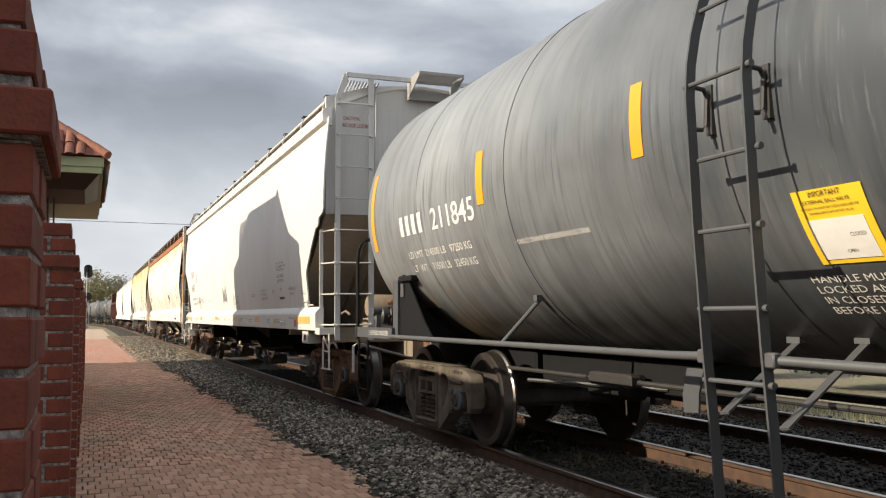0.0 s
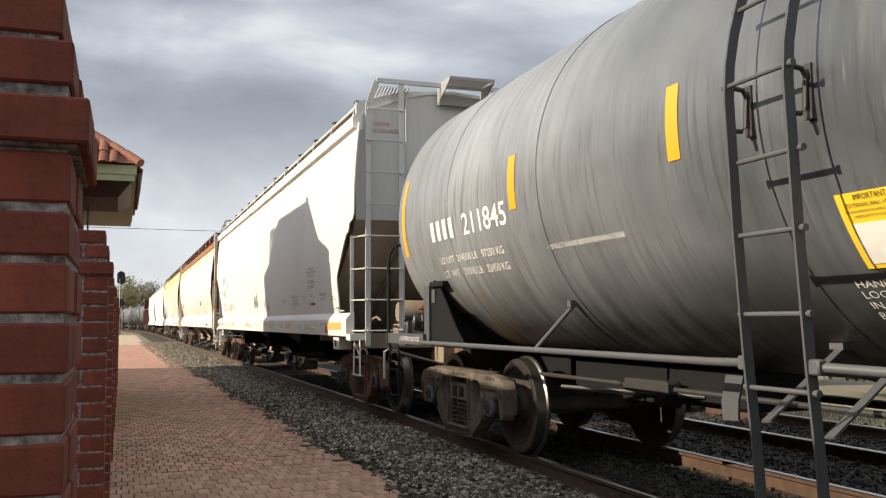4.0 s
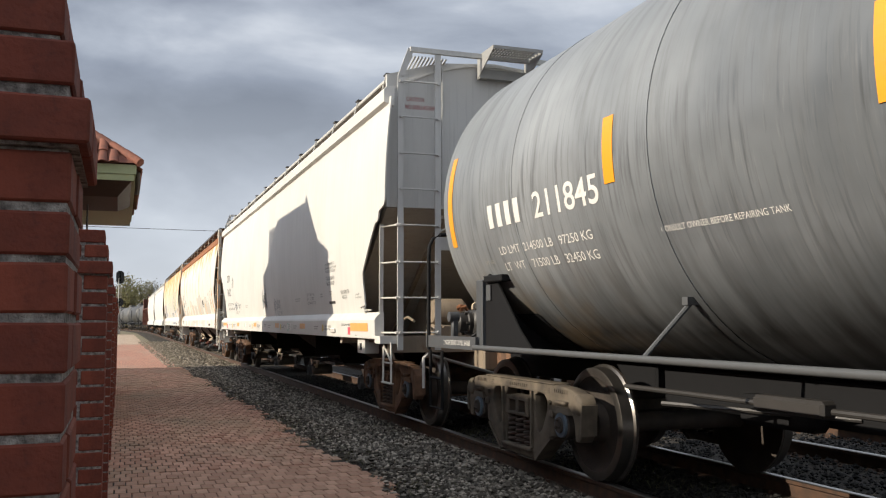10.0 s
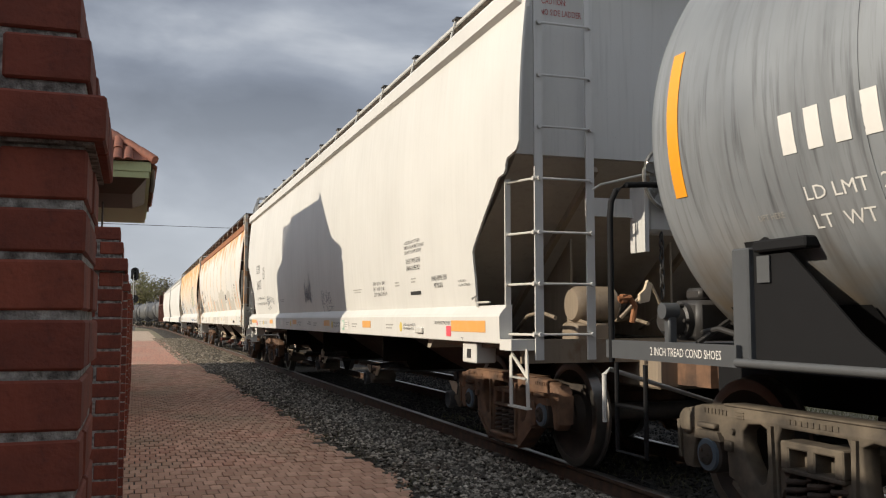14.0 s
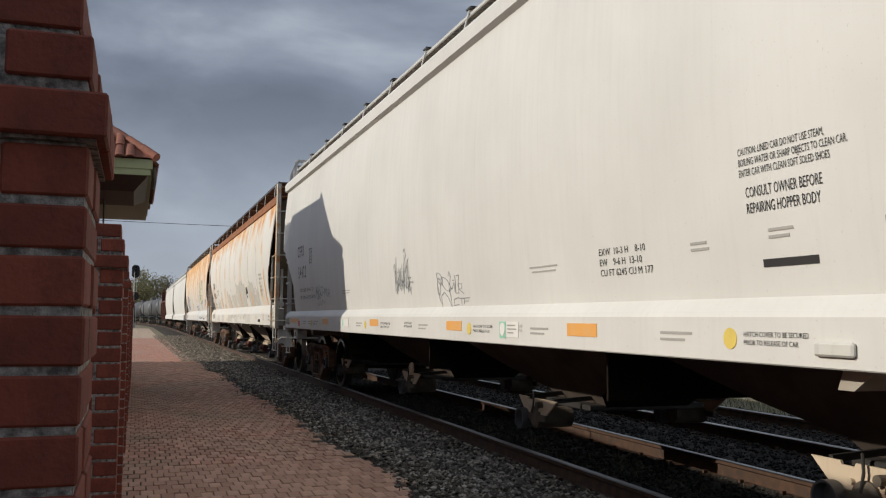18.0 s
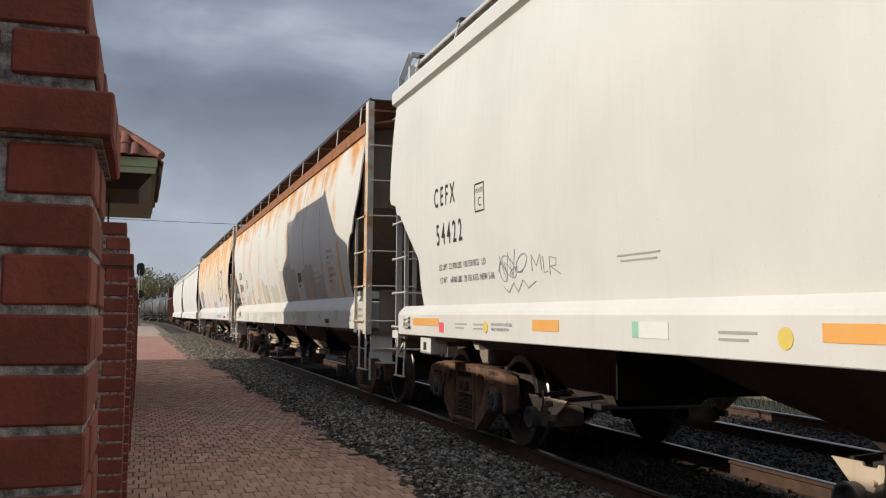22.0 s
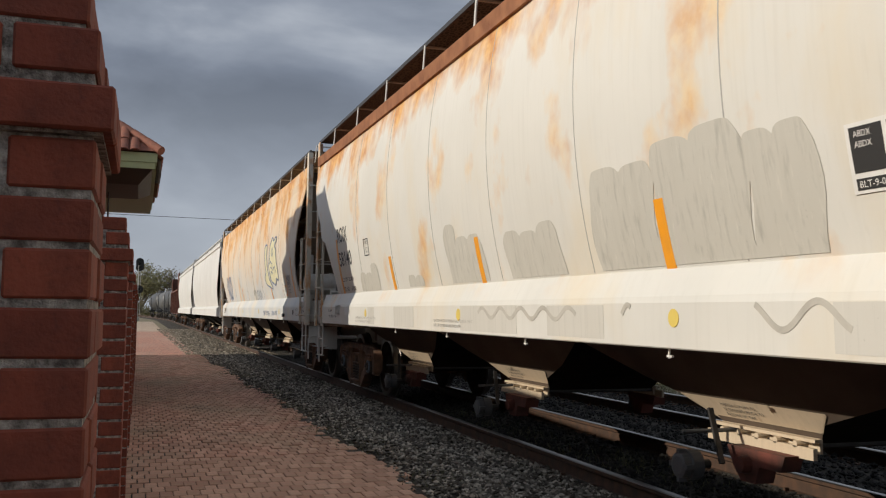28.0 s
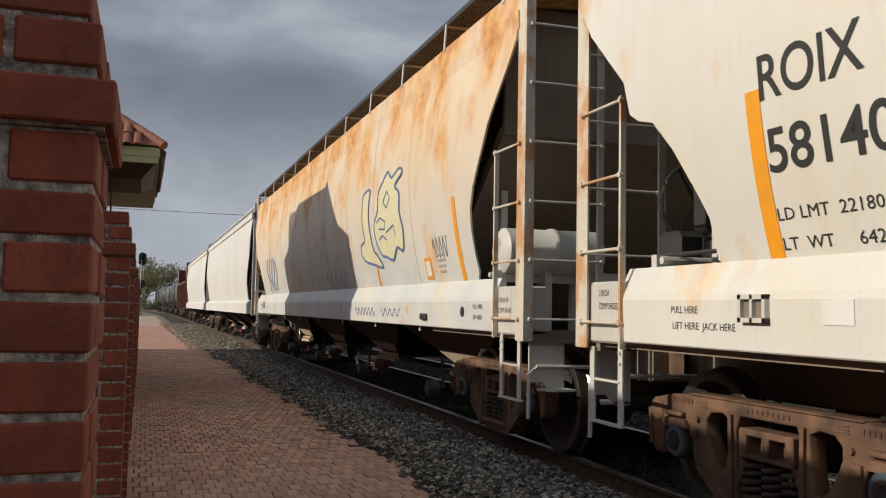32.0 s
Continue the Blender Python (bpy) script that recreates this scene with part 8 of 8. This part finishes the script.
        for y0, z1 in ((4.17, 2.0), (1.06, 2.01), (-2.10, 2.005), (-4.85, 2.0), (-7.71, 2.46)):
            plates([(y0, y0 + 0.105, 1.575, z1)], surf, ORANGE, car, "reflector_strip", 0.005, 6, "orange reflective strip")
        plates([(7.18, 7.29, 1.575, 2.43)], surf, ORANGE, car, "reflector_strip", 0.005, 6, "orange reflective strip")
        words("ROIX", 0.225, surf, 7.20, 2.37, BLACK, car, 0.72, bold=0.010)
        words("58140", 0.215, surf, 7.18, 2.005, BLACK, car, 0.84, bold=0.012)
        words("LD LMT  221800\nLT  WT     64200", 0.062, surf, 7.18, 1.765, BLACK, car, 0.78, 0.147)
        plates([(5.235, 5.245, 2.075, 2.31), (5.475, 5.485, 2.075, 2.31), (5.235, 5.485, 2.075, 2.087), (5.235, 5.485, 2.298, 2.31)], surf, BLACK, car, "plate_mark", 0.005, 2)
        words("PLATE", 0.038, surf, 5.46, 2.24, BLACK, car, 0.17)
        words("C", 0.075, surf, 5.40, 2.12, BLACK, car)
        plates([(-4.06, -3.62, 1.84, 2.15)], surf, WHITE, car, "panel", 0.007, 4, "white bordered black panel")
        plates([(-3.83, -3.645, 1.93, 2.13), (-4.04, -3.86, 1.95, 2.13)], surf, BLACK, car, "panel_field", 0.010, 4)
        plates([(-3.87, -3.645, 1.855, 1.905)], surf, BLACK, car, "panel_field", 0.010, 2)
        words("BLT-9-00", 0.03, lambda z: surf(z) - 0.008, -3.66, 1.865, WHITE, car, 0.17)
        words("ABDX\nABDX", 0.028, lambda z: surf(z) - 0.009, -3.67, 2.085, WHITE, car, 0.10, 0.046)
        words("INTERIOR LINING\nAMERON #320HSA\nBMT  9-00\nEXTERIOR PAINT\nAMERON #357 DTM\nBMT  9-00", 0.052, surf, -6.72, 2.335, BLACK, car, 0.54, 0.099)
        words("EXW 10-8 H 9-6\nEW   9-6 H 13-1\nCU FT 5650", 0.045, surf, -5.45, 2.03, BLACK, car, 0.40, 0.09)
        words("CAUTION HATCH COVERS AT EACH COMPARTMENT\nMUST BE OPENED BEFORE UNLOADING", 0.03, sillx, 2.4, 1.20, FAINT, car, 1.2, 0.05)
        words("CAUTION HATCH COVERS AT EACH COMPARTMENT\nMUST BE OPENED BEFORE UNLOADING", 0.03, sillx, 6.1, 1.20, FAINT, car, 1.2, 0.05)
        stroke([[(-4.42 - 0.28 * u, 1.76 + 0.34 * v) for u, v in ((0, 0), (0.12, 0.9), (0.16, 0.5), (0.3, 0.95), (0.34, 0.5), (0.5, 0.9), (0.55, 0.45), (0.72, 1.0), (0.74, 0.55), (0.95, 0.9), (1.3, 0.05))]], 0.011, surf, BLACK, car, "graffiti", "small black scrawl")
        stroke([[(1.05 - 0.02 * i * 1.4, 1.30 + 0.045 * math.sin(i * 0.40)) for i in range(72)], [(-1.6 - 0.010 * i, 1.30 + 0.06 * math.sin(i * 0.21)) for i in range(12)], [(-2.95 - 0.012 * i, 1.30 + 0.07 * math.sin(i * 0.15 + 2.2)) for i in range(56)]], 0.034, sillx, SPRAY_FAINT, car, "graffiti", "faded wavy spray line")
        plates([(0.15, 1.55, 1.125, 1.365), (-1.35, -0.45, 1.13, 1.36), (3.15, 4.0, 1.125, 1.365), (-4.6, -3.5, 1.13, 1.365), (5.0, 5.35, 1.13, 1.36)], sillx, PATCH, car, "overpaint", 0.0025, 2)
        plates([(-7.45, -7.26, 1.22, 1.38)], sillx, PATCH, car, "decal", 0.004, 1)
        plates([(6.62, 6.82, 1.25, 1.37)], sillx, WHITE, car, "decal", 0.005, 1)
    else:
        plates([(-7.78, -7.68, 1.575, 2.42)], surf, ORANGE, car, "reflector_strip", 0.005, 6, "orange reflective strip")
        plates([(-4.40, -4.31, 1.59, 1.98), (2.0, 2.08, 1.59, 2.0), (6.4, 6.48, 1.59, 2.0)], surf, ORANGE, car, "reflector_strip", 0.005, 4, "orange reflective strip")

        # two bubble letters: outlines in a square of their own, u to the right, v up
        def spot(u, v):
            return -3.62 - 2.35 * u, 1.83 + 1.18 * v
        first = [(0.14, 0.87), (0.30, 0.90), (0.27, 0.74), (0.25, 0.54), (0.30, 0.22), (0.37, 0.14), (0.46, 0.0), (0.28, 0.04), (0.07, 0.10), (0.0, 0.22), (0.04, 0.30), (0.12, 0.34), (0.09, 0.54), (0.11, 0.74)]
        second = [(0.50, 0.81), (0.60, 0.92), (0.70, 1.0), (0.78, 0.92), (0.93, 0.98), (0.98, 0.92), (0.84, 0.82), (0.92, 0.73), (0.91, 0.54), (0.95, 0.34), (0.91, 0.14), (0.80, 0.18), (0.70, 0.06), (0.58, 0.10), (0.47, 0.14), (0.38, 0.34), (0.38, 0.50), (0.47, 0.62)]

        def eased(loop, n=4):
            out = []
            for i in range(len(loop)):
                p = [Vector(loop[(i + k) % len(loop)]) for k in (-1, 0, 1, 2)]
                for j in range(n):
                    u = j / n
                    out.append(spot(*(0.5 * (2 * p[1] + (p[2] - p[0]) * u + (2 * p[0] - 5 * p[1] + 4 * p[2] - p[3]) * u * u + (3 * p[1] - p[0] - 3 * p[2] + p[3]) * u ** 3))))
            return out
        for letter in (first, second):
            rim = eased(letter)
            fill = Mesh().add([(surf(z) - 0.005, y, z) for y, z in rim], tessellate_polygon([[Vector((y, z, 0)) for y, z in rim]]))
            part("graffiti_fill", fill, SPRAY_YELLOW, car, "pale yellow spray fill")
            stroke([rim + rim[:1]], 0.034, surf, SPRAY_BLUE, car, "graffiti", "blue bubble-letter spray outline", 0.0095)
        inner = [[(0.60, 0.70), (0.68, 0.80), (0.74, 0.72), (0.66, 0.62), (0.60, 0.70)], [(0.44, 0.50), (0.52, 0.54), (0.62, 0.48), (0.60, 0.40), (0.48, 0.42)], [(0.46, 0.30), (0.54, 0.34), (0.62, 0.28)], [(0.62, 0.36), (0.78, 0.42), (0.80, 0.30)]]
        stroke([[spot(*p) for p in line] for line in inner], 0.024, surf, SPRAY_BLUE, car, "graffiti", "blue bubble-letter spray lines", 0.0095)
        lines = [[(6.5 - 0.34 * k - 0.12 * math.sin(i * 0.5 + k), 1.66 + 0.055 * i) for i in range(15)] for k in range(5)]
        stroke(lines, 0.075, surf, SPRAY_BLUE, car, "graffiti", "dark blue spray letters", 0.0065)
        stroke([[(-0.8 - 0.05 * i, 1.72 + 0.14 * math.sin(i * 0.9)) for i in range(34)], [(-6.9 - 0.02 * i, 1.95 + 0.12 * math.sin(i * 1.1)) for i in range(26)]], 0.016, surf, SPRAY, car, "graffiti", "thin grey spray line")
        plates([(-6.75, -6.52, 1.62, 1.86)], surf, ORANGE, car, "placard", 0.006, 3, "faded placard")
        plates([(-6.71, -6.56, 1.66, 1.82)], surf, WHITE, car, "placard_field", 0.009, 2)
        plates([(-7.25, -6.95, 1.86, 1.885), (-7.25, -6.98, 1.80, 1.825), (-7.22, -6.98, 1.74, 1.765), (-7.2, -7.0, 1.68, 1.705)], surf, FAINT, car, "stencil", 0.005, 1)
        stroke([[(-3.2 - 0.04 * i, 1.24 + 0.06 * math.sin(i * 1.3)) for i in range(30)], [(-4.7 - 0.04 * i, 1.24 + 0.05 * math.cos(i * 1.1)) for i in range(24)]], 0.018, sillx, SPRAY_BLUE, car, "graffiti", "thin spray letters on the sill")
        part("sill_hole", Mesh().lathe([(-1.506, 0.0), (-1.506, 0.05), (-1.498, 0.05)], "x", (0, -7.9, 1.27), 16), STEEL_DARK, car)
    return car


def far_hopper(yc, skin, length):
    """A plainer covered hopper further back in the train."""
    car = thing("covered_hopper", pose(TRACK_X, yc, RAIL_Z), "pale cream covered hopper further back in the train", "hopper car", "far covered hoppers")
    half = length / 2
    w = profile(1.44, 1.56, 1.46, 1.45, 2.7, 4.0)
    e2, z2 = [0.15, 0.4, 0.8, 1.0, 1.1, 3.0, half], [2.75, 2.5, 2.2, 1.9, 1.45, 1.45, 1.45]
    hopper_shell(car, w, half, 1.45, 3.95, {"e": e2, "z": z2}, skin, [-5, -2.5, 0, 2.5, 5])
    for s in (-1, 1):
        part("side_sill", Mesh().prism([(s * 1.56, 1.05), (s * 1.56, 1.36), (s * 1.46, 1.46), (s * 1.40, 1.46), (s * 1.40, 1.05)], -half + 0.4, half - 0.4, "y"), skin, car)
        part("eave", Mesh().prism([(s * 1.46, 3.82), (s * 1.53, 3.86), (s * 1.52, 4.02), (s * 1.40, 4.04), (s * 1.40, 3.82)], -half, half, "y"), skin, car)
        walkb = Mesh().bar((s * 1.0, -half, 4.40), (s * 1.0, half, 4.40), 0.5, 0.04)
        for i in range(12):
            y = -half + 0.3 + (length - 0.6) * i / 11
            walkb.bar((s * 1.44, y, 4.02), (s * 1.22, y, 4.40), 0.04, 0.03, side=(0, 1, 0))
        part("running_board", walkb, GRATE, car)
        for e in (-1, 1):
            part("corner_post", Mesh().box(min(s * 1.46, s * 1.38), max(s * 1.46, s * 1.38), min(e * half, e * (half - 0.1)), max(e * half, e * (half - 0.1)), 1.0, 4.3), GREYEND, car)
            rungs = [((s * 1.42, e * (half + 0.03), z), (s * 0.8, e * (half + 0.03), z)) for z in (1.2, 1.7, 2.2, 2.7, 3.2, 3.7)]
            ladder(car, GREYEND, [((s * 0.8, e * half, 1.0), (s * 0.8, e * half, 4.3))], rungs, 0.014, 0.06, 0.02, name="end_ladder")
    part("roof", Mesh().sheet([[(x, y, 4.02 + 0.28 * (1 - (x / 1.47) ** 2)) for x in (-1.47, -0.8, 0, 0.8, 1.47)] for y in (-half, half)], (0, 0, -0.03)), skin, car, smooth=True)
    for e in (-1, 1):
        ye = half * e
        part("end_slope_sheet", Mesh().prism([(ye - 0.2 * e, 4.0), (ye - 0.2 * e, 2.7), (ye - 2.6 * e, 1.05), (ye - 2.8 * e, 1.05), (ye - 0.3 * e, 4.0)], -1.42, 1.42), TAUPE, car)
        part("centre_sill", Mesh().box(-0.33, 0.33, min(ye + 0.3 * e, ye - 3 * e), max(ye + 0.3 * e, ye - 3 * e), 0.7, 1.05), TAUPE, car)
        truck(car, (half - 1.45) * e, IRON_BROWN)
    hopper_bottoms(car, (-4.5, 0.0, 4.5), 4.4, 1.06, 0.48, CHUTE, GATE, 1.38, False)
    return car


def bulkhead_car(yc, length=17.0):
    car = thing("gondola_car", pose(TRACK_X, yc, RAIL_Z), "rust-red gondola car with a tall dark end bulkhead", "gondola car")
    half = length / 2
    for s in (-1, 1):
        part("side", Mesh().box(min(s * 1.50, s * 1.44), max(s * 1.50, s * 1.44), -half, half, 1.05, 2.9), OXIDE, car, "rust-red ribbed side")
        for i in range(13):
            y = -half + 0.3 + (length - 0.6) * i / 12
            part("side_post", Mesh().box(min(s * 1.57, s * 1.50), max(s * 1.57, s * 1.50), y - 0.07, y + 0.07, 1.0, 2.9), OXIDE, car)
        part("top_chord", Mesh().box(min(s * 1.58, s * 1.42), max(s * 1.58, s * 1.42), -half, half, 2.9, 3.02), OXIDE, car)
    for e in (-1, 1):
        b = Mesh().box(-1.45, 1.45, min(e * half, e * (half - 0.14)), max(e * half, e * (half - 0.14)), 1.0, 4.35)
        for x in (-1.45, -0.5, 0.5, 1.33):
            b.box(x, x + 0.12, min(e * half, e * (half + 0.1)), max(e * half, e * (half + 0.1)), 1.0, 4.35)
        part("bulkhead", b, OXIDE, car, "tall dark bulkhead")
        for s in (-1, 1):
            part("bulkhead_wing", Mesh().box(min(s * 1.5, s * 1.46), max(s * 1.5, s * 1.46), min(e * half, e * (half - 1.6)), max(e * half, e * (half - 1.6)), 2.9, 4.35), OXIDE, car)
        truck(car, (half - 1.8) * e, IRON_BROWN)
    part("floor", Mesh().box(-1.45, 1.45, -half, half, 0.95, 1.1), OXIDE, car)
    return car


def far_tank(yc, mat, label):
    car = thing("tank_car", pose(TRACK_X, yc, RAIL_Z), label, "tank car", "far tank cars")
    R, H = 1.42, 6.0
    head = [(math.sin(a), math.cos(a)) for a in (math.pi / 2 * i / 8 for i in range(1, 9))]
    prof = [(-H - 0.6 * s, max(R * c, 0.001)) for s, c in reversed(head)] + [(-H, R), (H, R)] + [(H + 0.6 * s, max(R * c, 0.001)) for s, c in head]
    part("tank", Mesh().lathe(prof, "y", (0, 0, 2.55), 40), mat, car, smooth=True)
    part("dome", Mesh().lathe([(0, 0.5), (0.35, 0.5), (0.36, 0.0)], "z", (0, 0, 3.92), 20), mat, car)
    for k in (-1, 1):
        part("side_handrail", Mesh().tube([(k * 1.45, -6, 1.25), (k * 1.45, 6, 1.25)], 0.03, 6), SOOT, car)
        part("ladder", Mesh().bar((k * 1.5, -0.25, 0.4), (k * 1.5, -0.25, 3.2), 0.06, 0.03).bar((k * 1.5, 0.25, 0.4), (k * 1.5, 0.25, 3.2), 0.06, 0.03), SOOT, car)
    for e in (-1, 1):
        part("end_platform", Mesh().box(-1.35, 1.35, min(e * 6.0, e * 7.4), max(e * 6.0, e * 7.4), 0.95, 1.1), SOOT, car)
        part("saddle", Mesh().box(-1.1, 1.1, min(e * 5.0, e * 5.5), max(e * 5.0, e * 5.5), 1.0, 1.6), SOOT, car)
        truck(car, 5.6 * e, IRON_DUST)
    return car


# cars in order, with the place of each one's middle along the track when the clip starts
train = [(tank_car(), 3.5), (cream_hopper(), 21.16), (old_hopper(41.31, ROAN, False, 2), 41.31), (old_hopper(60.98, ROAN_HEAVY, True, 3), 60.98),
         (far_hopper(80.8, CREAM, 18.6), 80.8), (far_hopper(101.0, CREAM, 19.6), 101.0), (bulkhead_car(121.0), 121.0),
         (far_tank(138.6, SILVER, "pale grey tank car far along the bend"), 138.6), (far_tank(154.6, SOOT, "dark sooty tank car far along the bend"), 154.6),
         (far_tank(170.6, SILVER, "pale grey tank car far along the bend"), 170.6), (far_tank(186.6, SOOT, "dark sooty tank car far along the bend"), 186.6)]
near_spin = [ob for ob in SPIN if ob.parent.parent in [c for c, _ in train[:4]]]


# ---------------------------------------------------------------- movement of the train
TRAVEL = [0.0, 0.011, 0.015, 0.015, 0.015, 0.015, 0.024, 0.045, 0.062, 0.091, 0.137, 0.204, 0.266, 0.344, 0.439, 0.558, 0.706, 0.885, 1.098, 1.341, 1.616, 1.926, 2.274, 2.662, 3.087, 3.549, 4.054, 4.603, 5.186, 5.796, 6.413, 7.103, 7.866, 8.704, 9.543, 10.421, 11.331, 12.269, 13.233, 14.222, 15.237, 16.281, 17.359, 18.464, 19.595, 20.738, 21.894, 23.077, 24.292, 25.535, 26.801, 28.085, 29.356, 30.636, 31.921, 33.205, 34.486, 35.768, 37.049, 38.325, 39.599, 40.874, 42.157, 43.441, 44.719]

def travelled(t):
    i = min(int(t * 2), len(TRAVEL) - 2)
    p = [TRAVEL[max(0, min(k, len(TRAVEL) - 1))] for k in (i - 1, i, i + 1, i + 2)]
    u = t * 2 - i
    return 0.5 * (2 * p[1] + (p[2] - p[0]) * u + (2 * p[0] - 5 * p[1] + 4 * p[2] - p[3]) * u * u + (3 * p[1] - p[0] - 3 * p[2] + p[3]) * u ** 3)


def motions():
    for car, y0 in train:
        rows = []
        for i in range(65):
            x, y, turn = track_at(y0 - travelled(i / 2))
            rows.append((i / 2, pose(x, y, RAIL_Z, 0, 0, turn)))
        walk(car, rows)
    for ws in near_spin:
        y = ws.matrix_basis.translation.y
        walk(ws, [(k / 5, pose(0, y, 0.457) @ pose(0, 0, 0, math.degrees(travelled(k / 5) / 0.457))) for k in range(161)])


motions()
